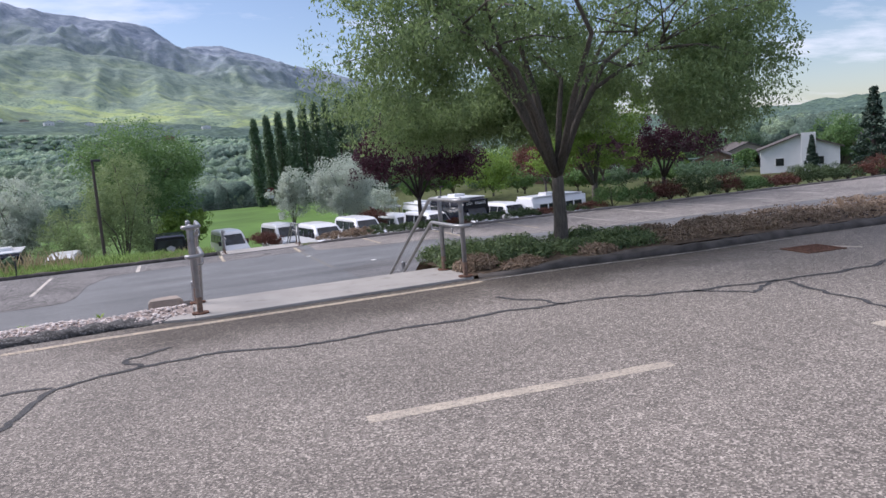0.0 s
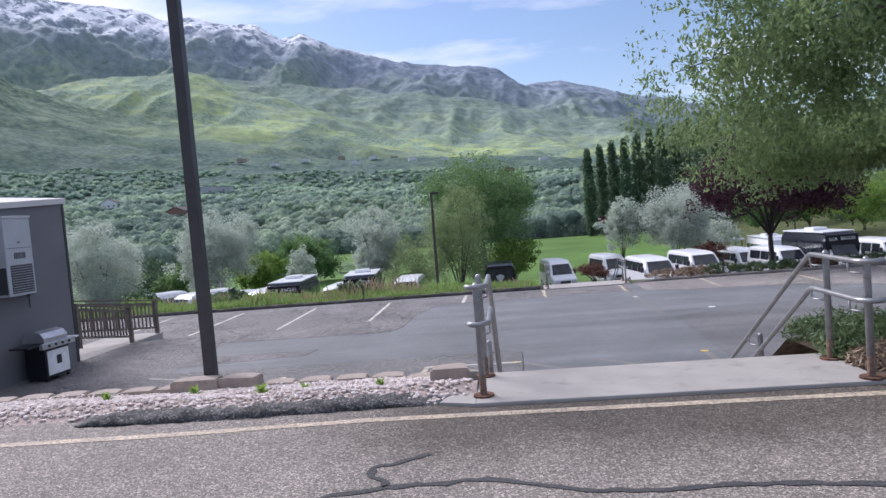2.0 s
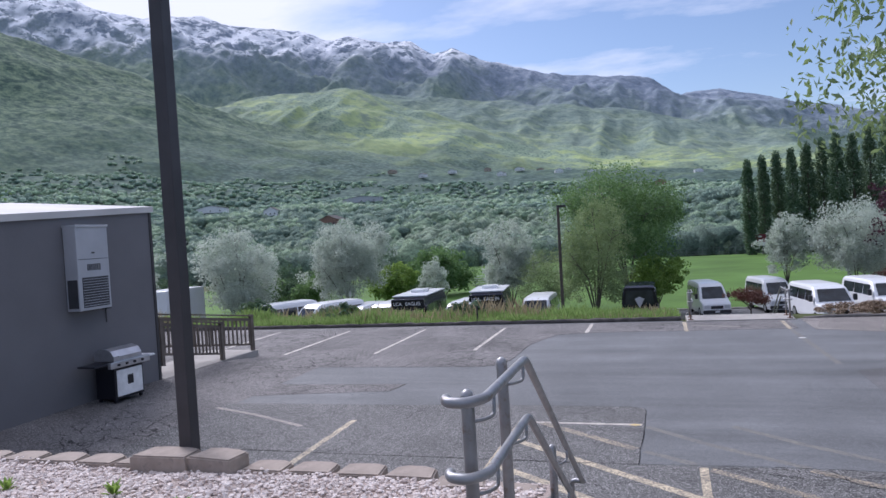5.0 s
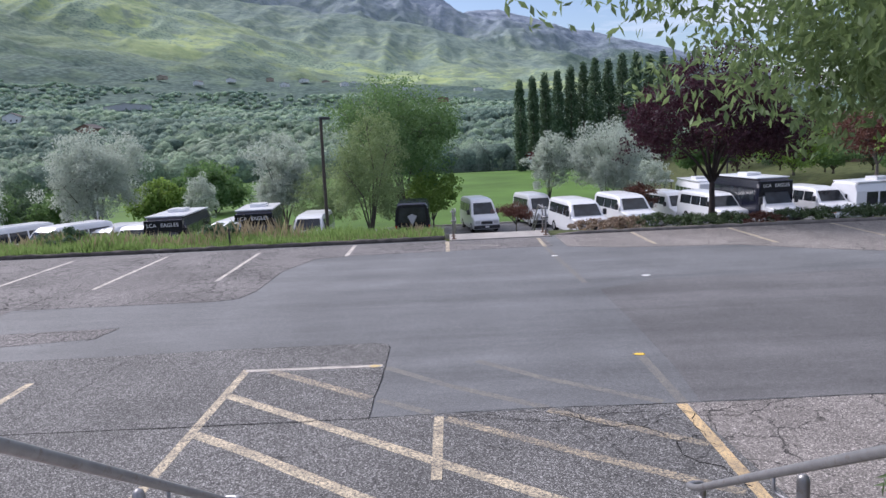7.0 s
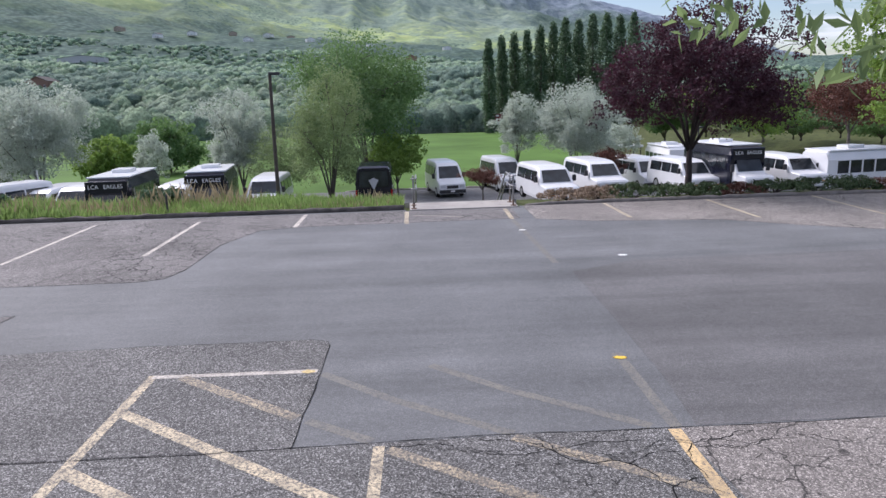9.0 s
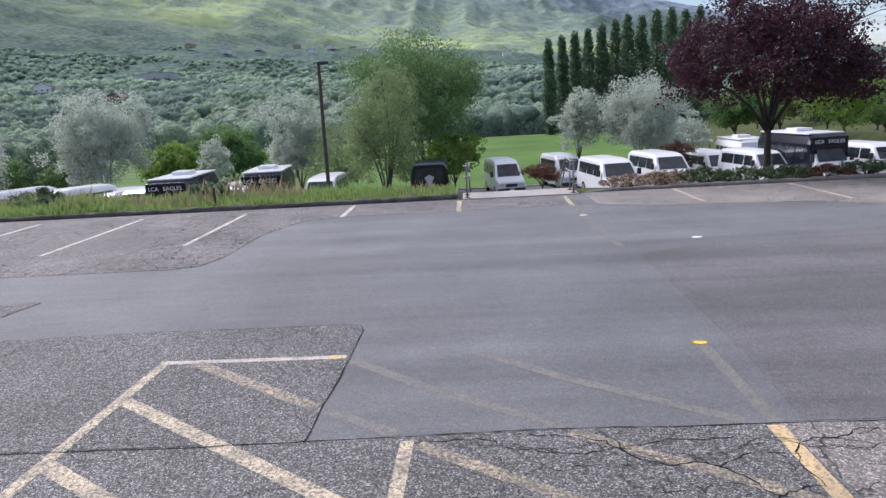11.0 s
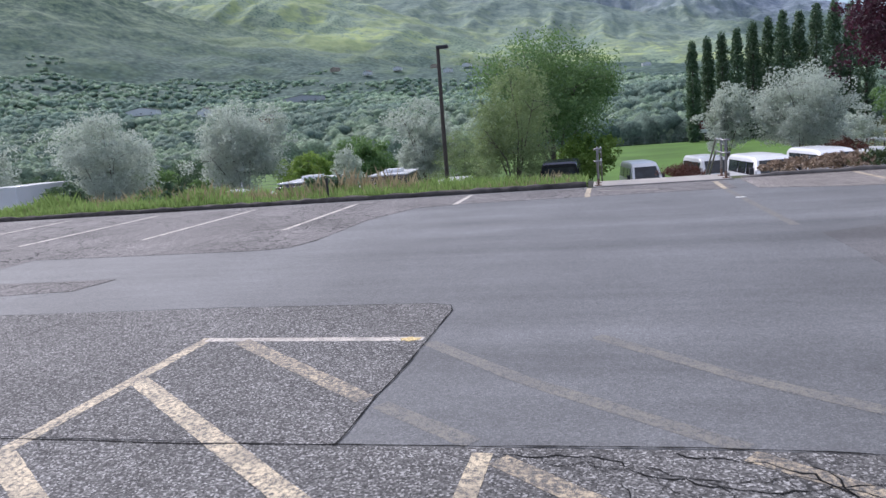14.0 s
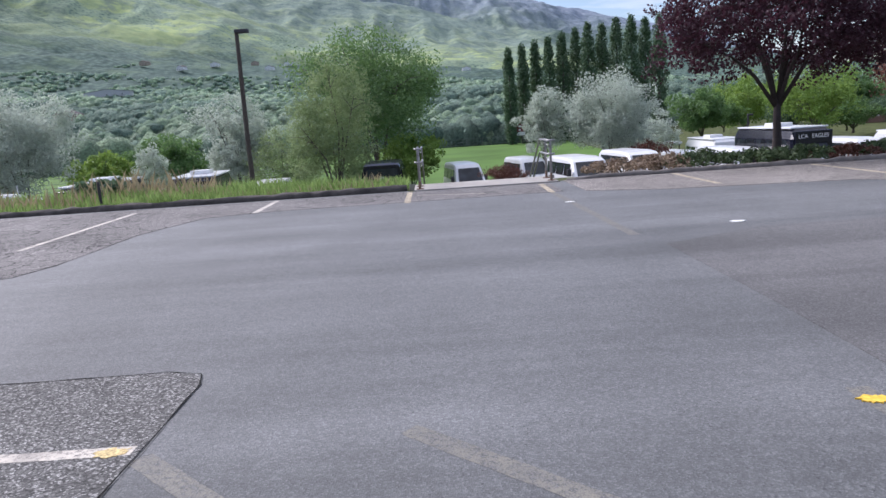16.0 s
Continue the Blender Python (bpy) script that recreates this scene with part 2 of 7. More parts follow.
M_YELW = worn_paint("thin_yellow_line_paint", (0.56, 0.46, 0.31), (0.12, 0.115, 0.11), 0.58)
M_WHT = worn_paint("white_line_paint", (0.6, 0.55, 0.48), (0.14, 0.13, 0.125), 0.5)
M_RESID = worn_paint("whitish_residue", (0.6, 0.56, 0.5), (0.1, 0.095, 0.09), 0.57)
M_FADED = worn_paint("faded_line_paint", (0.4, 0.35, 0.3), (0.13, 0.125, 0.125), 0.53)
M_PALE = worn_paint("pale_line_paint", (0.6, 0.485, 0.34), (0.21, 0.19, 0.17), 0.54)
M_CONC = plain("concrete", (0.36, 0.34, 0.315), 0.9, vary=0.14, scale=1.4, bump=0.35, fine=140, stain=(0.25, 0.23, 0.21))
M_KERB = plain("dark_kerb", (0.085, 0.078, 0.073), 0.95, vary=0.4, scale=5, bump=0.6, fine=60)
M_BLOCK = plain("retaining_block", (0.33, 0.28, 0.24), 0.95, vary=0.2, scale=5, bump=0.7, fine=70, stain=(0.22, 0.19, 0.17))
M_STEEL = plain("grey_rail_paint", (0.3, 0.3, 0.31), 0.42, 0.55, vary=0.15, scale=9, bump=0.2, fine=160, stain=(0.2, 0.16, 0.13))
M_RUST = plain("rusted_plate", (0.13, 0.07, 0.05), 0.9, vary=0.5, scale=20, bump=0.5)
M_POLE = plain("dark_pole_paint", (0.045, 0.043, 0.048), 0.5, 0.2, vary=0.2, scale=3, bump=0.1)
M_WOODPOLE = bark("weathered_pole_wood", (0.09, 0.075, 0.065))


# ---------------------------------------------------------------- mesh helpers
def obj(name, bm, material, parent=None, label="", smooth=False):
    me = bpy.data.meshes.new(name)
    if smooth:
        for f in bm.faces:
            f.smooth = True
    bm.to_mesh(me)
    bm.free()
    me.materials.append(material)
    ob = new(name, me)
    if parent is not None:
        ob.parent = parent
    if label:
        ob["label"] = label
    return ob


part = obj


def empty(name, x=0.0, y=0.0, z=0.0, rz=0.0):
    e = new(name)
    e.matrix_basis = pose(x, y, z, 0, 0, rz)
    return e


def box(bm, x0, x1, y0, y1, z0, z1, bevel=0.0, m=None):
    vs = [bm.verts.new((x, y, z)) for x in (x0, x1) for y in (y0, y1) for z in (z0, z1)]
    q = [(0, 1, 3, 2), (4, 6, 7, 5), (0, 4, 5, 1), (2, 3, 7, 6), (0, 2, 6, 4), (1, 5, 7, 3)]
    fs = [bm.faces.new([vs[i] for i in f]) for f in q]
    if bevel:
        es = list({e for f in fs for e in f.edges})
        r = bmesh.ops.bevel(bm, geom=es, offset=bevel, segments=2, profile=0.6, affect="EDGES")
        vs = list({v for f in r["faces"] for v in f.verts} | {v for v in vs if v.is_valid})
    if m is not None:
        bmesh.ops.transform(bm, matrix=m, verts=[v for v in vs if v.is_valid])
    return vs


def boxed(x0, x1, y0, y1, z0, z1, bevel=0.0):
    bm = bmesh.new()
    box(bm, x0, x1, y0, y1, z0, z1, bevel)
    return bm


def tube(points, radius, sides=10, caps=True, radii=None):
    """A round bar along points, with mitred bends."""
    bm = bmesh.new()
    pts = [Vector(p) for p in points]
    rings = []
    side = None
    for i, p in enumerate(pts):
        a = (pts[i] - pts[i - 1]).normalized() if i else (pts[1] - pts[0]).normalized()
        b = (pts[i + 1] - pts[i]).normalized() if i + 1 < len(pts) else a
        t = (a + b).normalized()
        if side is None:
            side = t.orthogonal().normalized()
        side = (side - t * side.dot(t)).normalized()
        other = t.cross(side)
        r = radii[i] if radii else radius
        rings.append([bm.verts.new(p + (side * math.cos(k * 2 * math.pi / sides) + other * math.sin(k * 2 * math.pi / sides)) * r) for k in range(sides)])
    for r0, r1 in zip(rings, rings[1:]):
        for k in range(sides):
            bm.faces.new((r0[k], r0[(k + 1) % sides], r1[(k + 1) % sides], r1[k]))
    if caps:
        bm.faces.new(rings[0][::-1])
        bm.faces.new(rings[-1])
    return bm


def bend(points, radius, steps=5):
    """Rounds the corners of a polyline."""
    pts = [Vector(p) for p in points]
    out = [pts[0]]
    for a, b, c in zip(pts, pts[1:], pts[2:]):
        r = min(radius, (b - a).length * 0.45, (c - b).length * 0.45)
        p, q = b + (a - b).normalized() * r, b + (c - b).normalized() * r
        for k in range(steps + 1):
            s = k / steps
            out.append(p * (1 - s) ** 2 + b * 2 * s * (1 - s) + q * s * s)
    return out + [pts[-1]]


def sheet(name, outline, z0, z1, material, parent=None, label=""):
    """A flat slab with the given outline in plan."""
    bm = bmesh.new()
    low = [bm.verts.new((x, y, z0)) for x, y in outline]
    top = [bm.verts.new((x, y, z1)) for x, y in outline]
    bm.faces.new(top)
    k = len(low)
    for i in range(k):
        bm.faces.new((low[i], low[(i + 1) % k], top[(i + 1) % k], top[i]))
    bmesh.ops.recalc_face_normals(bm, faces=bm.faces)
    return obj(name, bm, material, parent, label)


def strip(points, width, z, wobble=0.0, seed=0, thick=0.003, step=0.12, jit=0.35):
    """A band laid on the ground along a polyline, with an uneven edge."""
    rng = random.Random(seed)
    pts = []
    for (ax, ay), (bx, by) in zip(points, points[1:]):
        k = max(1, int(math.hypot(bx - ax, by - ay) / step)) if wobble else 1
        pts += [(ax + (bx - ax) * i / k, ay + (by - ay) * i / k) for i in range(k)]
    pts.append(points[-1])
    bm = bmesh.new()
    rows = []
    drift = 0.0
    for i, (x, y) in enumerate(pts):
        a, b = pts[max(0, i - 1)], pts[min(len(pts) - 1, i + 1)]
        dx, dy = b[0] - a[0], b[1] - a[1]
        d = math.hypot(dx, dy) or 1
        nx, ny = -dy / d, dx / d
        drift = drift * 0.7 + rng.uniform(-1, 1) * wobble
        w = width / 2 * (1 + (rng.uniform(-jit, jit) if wobble else 0))
        rows.append([bm.verts.new((x + nx * (drift + s * w), y + ny * (drift + s * w), z + h)) for s, h in ((1, thick), (-1, thick))])
    for r0, r1 in zip(rows, rows[1:]):
        bm.faces.new((r0[1], r0[0], r1[0], r1[1]))
    for f in bm.faces:
        f.normal_update()
        if f.normal.z < 0:
            f.normal_flip()
    return bm


def raw_mesh(name, verts, quads, material, smooth=False):
    """A mesh from arrays of corners and of four-cornered faces."""
    me = bpy.data.meshes.new(name)
    v, q = np.asarray(verts, np.float32), np.asarray(quads, np.int32)
    me.vertices.add(len(v))
    me.vertices.foreach_set("co", v.ravel())
    me.loops.add(q.size)
    me.loops.foreach_set("vertex_index", q.ravel())
    me.polygons.add(len(q))
    me.polygons.foreach_set("loop_start", np.arange(0, q.size, q.shape[1], dtype=np.int32))
    me.polygons.foreach_set("loop_total", np.full(len(q), q.shape[1], np.int32))
    me.polygons.foreach_set("use_smooth", np.full(len(q), smooth))
    me.update(calc_edges=True)
    me.validate()
    me.materials.append(material)
    return me


def leaves(name, centres, facing, length, width, material, seed, droop=0.0, loose=0.8, fold=0.25):
    """Leaves as pointed, slightly folded blades at the given places, turned roughly outward."""
    rng = np.random.default_rng(seed)
    c = np.asarray(centres, float)
    k = len(c)
    nrm = np.asarray(facing, float) + rng.normal(0, loose, (k, 3))
    nrm /= np.linalg.norm(nrm, axis=1, keepdims=True) + 1e-9
    along = rng.normal(0, 1, (k, 3)) - np.array([0, 0, droop])
    along -= nrm * (along * nrm).sum(1, keepdims=True)
    along /= np.linalg.norm(along, axis=1, keepdims=True) + 1e-9
    across = np.cross(nrm, along)
    size = rng.uniform(0.65, 1.25, (k, 1))
    ln, wd = size * length / 2, size * width / 2
    v = np.stack([c - along * ln, c + across * wd + nrm * wd * fold, c + along * ln, c - across * wd + nrm * wd * fold], 1).reshape(-1, 3)
    q = np.arange(4 * k).reshape(-1, 4)
    return raw_mesh(name, v, q, material)


def puffs(rng, centres, radii, per):
    """Points in the shells of ellipsoids, and the way outward at each."""
    c, r = np.repeat(centres, per, 0), np.repeat(radii, per, 0)
    d = rng.normal(0, 1, c.shape)
    d /= np.linalg.norm(d, axis=1, keepdims=True)
    s = rng.uniform(0.35, 1.05, (len(c), 1)) ** 0.6
    return c + d * r * s, d


def fbm(x, y, octaves=5, seed=0, ridged=False):
    """Value noise on arrays, in -1..1, or ridged in 0..1."""
    total, amp, norm = np.zeros_like(x, float), 1.0, 0.0
    for o in range(octaves):
        xi, yi = np.floor(x), np.floor(y)
        fx, fy = x - xi, y - yi
        fx, fy = fx * fx * (3 - 2 * fx), fy * fy * (3 - 2 * fy)

        def h(a, b):
            s = np.sin(a * 127.1 + b * 311.7 + (seed + o) * 74.7) * 43758.5453
            return s - np.floor(s)
        n = (h(xi, yi) * (1 - fx) + h(xi + 1, yi) * fx) * (1 - fy) + (h(xi, yi + 1) * (1 - fx) + h(xi + 1, yi + 1) * fx) * fy
        n = n * 2 - 1
        total += amp * (1 - np.abs(n) if ridged else n)
        norm += amp
        x, y, amp = x * 2.03 + 17.3, y * 2.03 - 9.1, amp * 0.5
    return total / norm


# ---------------------------------------------------------------- ground and mountains
LOW, VAN, FIELD = -1.78, -5.3, -6.0          # levels of the lower lot, the van lot and the field


def smooth(a, b, v):
    t = np.clip((v - a) / (b - a), 0, 1)
    return t * t * (3 - 2 * t)


def van_ground(x, y):
    """Surface of the van car park: an upper row, then a fall to a lower row."""
    return np.interp(y, [28, 42, 49.5, 60], [-4.6, -4.68, -5.75, -5.9]) - 0.5 * (1 - smooth(-9, -3, x)) * (1 - smooth(42, 50, y))


def near_ground(x, y):
    """Height of the natural ground about the lots."""
    west = np.where(y < -0.2, -0.12, np.where(y < 2.75, -0.75, -1.9))
    east = -0.12 - smooth(0.4, 3.4, y) * 1.8
    z = np.where(x < -0.15, west, east)
    z = np.where(y > 3.5, -1.9, z)
    lower = np.where(y < 58, van_ground(x, np.maximum(y, 30.0)) - 0.12, FIELD - 0.15)
    fall = smooth(23.2, 30.0, y) * (1 - 0.45 * smooth(36, 50, x))
    return z + fall * (lower - z)


CREST = [  # bearing and height in degrees of the spurs, nearest first, and of the main ridge
    (1900, [(-180, 2), (-110, 8), (-75, 17.8), (-59, 17.0), (-51.8, 16.4), (-45.9, 15.1), (-39.6, 12.9), (-35.2, 11.0), (-30.7, 9.3), (-21.6, 6.9), (-15, 5.2), (-8, 4.2), (5, 3.2), (20, 1.5), (180, 1)]),
    (2700, [(-180, 1), (-60, 9), (-38, 10.5), (-31, 11.6), (-24.5, 12.1), (-21.5, 11.4), (-17, 9.9), (-12.5, 8.2), (-8.4, 6.9), (-4, 6.0), (6, 4.6), (20, 2.0), (180, 1)]),
    (3400, [(-180, 1), (-40, 9), (-22, 11.6), (-14, 10.7), (-10, 10.2), (-5, 9.5), (0, 8.4), (6, 6.8), (12, 5.5), (16, 4.6), (25, 1.8), (34, 0.3), (180, 0.5)]),
    (4300, [(-180, 2), (-100, 9), (-75, 16), (-58.9, 17.2), (-51.7, 17.2), (-49.7, 17.85), (-44.15, 18.2), (-42.3, 17.7), (-39.2, 17.2), (-37.2, 17.45), (-34.7, 17.3), (-32, 16.7), (-27.3, 16.45), (-25.5, 15.8), (-23.2, 16.05), (-20.9, 15.5), (-18.6, 15.5), (-16.9, 14.4), (-15.3, 14.9), (-13.3, 13.9), (-10.8, 13.0), (-7.9, 12.3), (-5.5, 12.0), (-1.9, 11.7), (0.25, 11.1), (2.4, 9.65), (5.3, 9.7), (8.2, 8.75), (12.2, 7.5), (16.4, 6.4), (22, 4.7), (28, 2.6), (34, 1.1), (40, 0.4), (52, 0.15), (90, 0.8), (180, 2)]),
]
EYE_Z = 1.5


def valley(r, deg):
    """Height of the valley and the wooded slopes before the mountains."""
    lift = np.interp(deg, [-90, -60, -45, -30, -17, -8, 3, 12, 20, 30, 45, 70], [5, 7.2, 6.6, 5.6, 5.0, 4.5, 3.6, 2.6, 1.6, 0.9, 0.5, 0.3])
    share = np.interp(r, [0, 130, 160, 195, 260, 400, 700, 1100, 1600, 5000], [0, 0, -0.35, -0.42, -0.2, 0.12, 0.5, 0.86, 1.0, 1.0])
    z = EYE_Z + np.where(share > 0, r * np.tan(np.radians(lift * share)), 0)
    drop = np.interp(r, [0, 140, 152, 175, 205, 300, 420], [FIELD - EYE_Z - 0.4, FIELD - EYE_Z - 0.4, -8.5, -12, -13, -9, 0])
    right = smooth(24, 42, deg)
    return z + drop * (1 - right) + right * np.interp(r, [0, 60, 150, 400, 1000], [-3.3, -3.3, -4, -5, 0])


def terrain(r, deg):
    x, y = r * np.sin(np.radians(deg)), r * np.cos(np.radians(deg))
    z = valley(r, deg) + fbm(x / 130, y / 130, 4, 3) * np.interp(r, [120, 200, 500, 1500], [0, 2, 9, 22])
    flat = z.copy()
    for i, (rc, table) in enumerate(CREST):
        b, e = np.array(table).T
        top = EYE_Z + rc * np.tan(np.radians(np.interp(deg, b, e)))
        gain = np.maximum(top - valley(np.full_like(r, float(rc)), deg), 0)
        start = rc - (750, 1000, 1200, 1500)[i]
        up = np.clip((r - start) / (rc - start), 0, 1)
        down = np.clip((r - rc) / 900, 0, 1)
        rise = up ** (1.25, 1.15, 1.1, 0.95)[i] * (1 - 0.6 * down)
        spur = fbm(x / (430, 330, 380, 400)[i] + 0.2 * fbm(x / 700, y / 700, 2, 3), y / (1500, 1500, 1400, 600)[i], (3, 3, 4, 6)[i], 11 + 7 * i, True) - 0.62
        rough = (0.26, 0.5, 0.46, 0.5)[i] * gain * np.sin(np.pi * up) ** 0.8
        peak = fbm(x / 150, y / 120, 5, 40 + i, True) - 0.6
        rough2 = (2, 4, 7, 20)[i] * up * (1 - down * 0.5) * np.clip(gain / 200, 0, 1)
        z = np.maximum(z, flat + gain * rise + spur * rough + peak * rough2)
    return x, y, z


M_GRASS = plain("verge_ground", (0.07, 0.085, 0.03), 0.95, vary=0.45, scale=1.5, bump=0.6, fine=40, stain=(0.12, 0.1, 0.06))


def mountain_material():
    m, n, l, b = nodes_of("hazy_mountain_slopes")
    geo = n.new("ShaderNodeNewGeometry")
    c = geo.outputs["Position"]
    s = n.new("ShaderNodeSeparateXYZ")
    l.new(c, s.inputs[0])
    slope = n.new("ShaderNodeSeparateXYZ")
    l.new(geo.outputs["Normal"], slope.inputs[0])
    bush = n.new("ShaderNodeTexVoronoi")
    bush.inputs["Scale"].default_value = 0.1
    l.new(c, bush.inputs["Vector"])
    # haze put into these greens: lightened and blued, meadow also brightened as sunlit
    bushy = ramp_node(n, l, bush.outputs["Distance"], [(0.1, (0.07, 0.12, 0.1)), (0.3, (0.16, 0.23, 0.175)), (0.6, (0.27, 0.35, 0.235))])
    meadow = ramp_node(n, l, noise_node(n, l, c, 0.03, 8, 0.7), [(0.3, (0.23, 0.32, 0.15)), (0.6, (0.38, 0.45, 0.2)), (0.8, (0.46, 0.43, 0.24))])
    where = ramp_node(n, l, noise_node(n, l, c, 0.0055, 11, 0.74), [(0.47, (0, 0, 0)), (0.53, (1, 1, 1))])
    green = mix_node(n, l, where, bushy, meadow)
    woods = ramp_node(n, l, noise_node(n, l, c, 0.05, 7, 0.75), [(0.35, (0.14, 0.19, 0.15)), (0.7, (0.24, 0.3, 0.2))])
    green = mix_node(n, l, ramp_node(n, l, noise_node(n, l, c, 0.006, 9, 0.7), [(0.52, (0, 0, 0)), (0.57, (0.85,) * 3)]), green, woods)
    # the near slope to the north-west is closed scrub, its colour darkened for cloud shade
    shaded_scrub = ramp_node(n, l, noise_node(n, l, c, 0.05, 10, 0.8), [(0.43, (0.05, 0.088, 0.072)), (0.5, (0.105, 0.16, 0.112)), (0.57, (0.18, 0.24, 0.15))])

    def span(sock, a, bb):
        mr = n.new("ShaderNodeMapRange")
        mr.inputs["From Min"].default_value, mr.inputs["From Max"].default_value = a, bb
        l.new(sock, mr.inputs["Value"])
        return mr.outputs[0]
    # stone of the main ridge, made pale and bluish to paint in haze
    hazy_rock = ramp_node(n, l, noise_node(n, l, c, 0.02, 9, 0.75), [(0.36, (0.14, 0.18, 0.235)), (0.52, (0.235, 0.28, 0.345)), (0.68, (0.36, 0.395, 0.445))])

    def high(a, bb, amount, scale):
        ad = n.new("ShaderNodeMath")
        ad.operation, ad.inputs[1].default_value = "MULTIPLY_ADD", amount
        l.new(noise_node(n, l, c, scale, 8, 0.68), ad.inputs[0])
        l.new(s.outputs["Z"], ad.inputs[2])
        mr = n.new("ShaderNodeMapRange")
        mr.inputs["From Min"].default_value, mr.inputs["From Max"].default_value = a, bb
        l.new(ad.outputs[0], mr.inputs["Value"])
        return mr.outputs[0]
    # distance from the origin picks the colour zone, and so the painted haze
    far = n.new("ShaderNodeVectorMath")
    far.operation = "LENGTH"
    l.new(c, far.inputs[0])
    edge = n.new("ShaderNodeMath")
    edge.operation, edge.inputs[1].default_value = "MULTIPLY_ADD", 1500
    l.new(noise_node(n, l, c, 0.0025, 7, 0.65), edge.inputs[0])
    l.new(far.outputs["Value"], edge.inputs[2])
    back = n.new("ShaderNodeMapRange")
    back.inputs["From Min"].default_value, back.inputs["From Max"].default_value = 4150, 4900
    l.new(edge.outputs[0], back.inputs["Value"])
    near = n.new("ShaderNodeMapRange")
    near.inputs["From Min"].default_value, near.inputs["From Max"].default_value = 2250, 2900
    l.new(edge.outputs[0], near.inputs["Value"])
    # painted crowns with shade-dark gaps, toned like the trees' shaded sides, blued for haze
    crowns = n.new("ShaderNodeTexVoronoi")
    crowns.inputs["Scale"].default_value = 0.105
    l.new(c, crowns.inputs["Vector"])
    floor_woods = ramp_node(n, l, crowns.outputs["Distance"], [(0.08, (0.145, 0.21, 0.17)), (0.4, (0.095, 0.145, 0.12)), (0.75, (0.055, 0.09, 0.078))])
    floor_woods = mix_node(n, l, ramp_node(n, l, noise_node(n, l, c, 0.012, 8, 0.75), [(0.5, (0, 0, 0)), (0.66, (0.8,) * 3)]), floor_woods, (0.15, 0.215, 0.13))
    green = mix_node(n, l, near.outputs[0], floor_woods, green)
    slope_nw = mix_node(n, l, 1.0, span(s.outputs["X"], -650, -1050), span(s.outputs["Y"], 2150, 1750), "MULTIPLY")
    green = mix_node(n, l, slope_nw, green, shaded_scrub)
    # bluish haze over the farther ridge, mixed into its colour by distance
    ridge_haze = ramp_node(n, l, noise_node(n, l, c, 0.03, 9, 0.75), [(0.38, (0.1, 0.145, 0.15)), (0.52, (0.18, 0.24, 0.215)), (0.66, (0.29, 0.34, 0.27))])
    green = mix_node(n, l, mix_node(n, l, 1.0, span(edge.outputs[0], 3050, 3750), (0.8, 0.8, 0.8), "MULTIPLY"), green, ridge_haze)
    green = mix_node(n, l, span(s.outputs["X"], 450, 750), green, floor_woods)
    col = mix_node(n, l, back.outputs[0], green, hazy_rock)
    snow_h = high(1120, 1290, 420, 0.006)
    lying = n.new("ShaderNodeMapRange")
    lying.inputs["From Min"].default_value, lying.inputs["From Max"].default_value = 0.5, 0.72
    l.new(slope.outputs["Z"], lying.inputs["Value"])
    gully = ramp_node(n, l, noise_node(n, l, c, 0.013, 9, 0.75), [(0.46, (0, 0, 0)), (0.5, (1, 1, 1))])
    snow = mix_node(n, l, 1.0, mix_node(n, l, 1.0, snow_h, gully, "MULTIPLY"), lying.outputs[0], "MULTIPLY")
    l.new(mix_node(n, l, snow, col, (0.82, 0.84, 0.88)), b.inputs["Base Color"])
    b.inputs["Roughness"].default_value = 0.95
    b.inputs["Specular IOR Level"].default_value = 0.1
    bump_node(n, l, noise_node(n, l, c, 0.045, 9, 0.72), 0.55, 9.0, b)
    return m


def build_ground():
    xs = np.concatenate([np.linspace(-140, -26, 24), np.linspace(-25, 30, 140), np.linspace(32, 140, 30)])
    ys = np.concatenate([np.linspace(-60, -6, 18), np.linspace(-5, 60, 190), np.linspace(62, 140, 26)])
    X, Y = np.meshgrid(xs, ys)
    Z = near_ground(X, Y) + fbm(X * 0.7, Y * 0.7, 3, 5) * 0.05
    q = np.arange(X.size).reshape(X.shape)
    quads = np.stack([q[:-1, :-1], q[:-1, 1:], q[1:, 1:], q[1:, :-1]], -1).reshape(-1, 4)
    me = raw_mesh("ground", np.stack([X, Y, Z], -1).reshape(-1, 3), quads, M_GRASS, True)
    tagged(new("ground", me), "grassy sloping ground between the parking terraces", "ground", kind="structure")
    deg = np.concatenate([np.linspace(-180, -76, 40), np.linspace(-75, 62, 820), np.linspace(64, 180, 44)])
    r = np.concatenate([np.geomspace(118, 1150, 70), np.linspace(1165, 4700, 250)])
    D, R = np.meshgrid(deg, r)
    x, y, z = terrain(R, D)
    q = np.arange(x.size).reshape(x.shape)
    quads = np.stack([q[:-1, :-1], q[:-1, 1:], q[1:, 1:], q[1:, :-1]], -1).reshape(-1, 4)
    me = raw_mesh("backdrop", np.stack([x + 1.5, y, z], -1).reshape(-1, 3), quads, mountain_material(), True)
    tagged(new("backdrop", me), "green foothills and snow-topped mountain range", "mountain", kind="structure")


build_ground()

# upper lot and the bank below it
sheet("upper_lot", [(-30, -40), (40, -40), (40, -0.2), (3.0, -0.2), (-0.06, -0.2), (-0.06, 0.16), (-30, 0.16)], -0.4, 0.0, M_UPPER)
tagged(bpy.data.objects["upper_lot"], "pale grey-brown worn asphalt with coarse aggregate", "pavement", kind="structure")
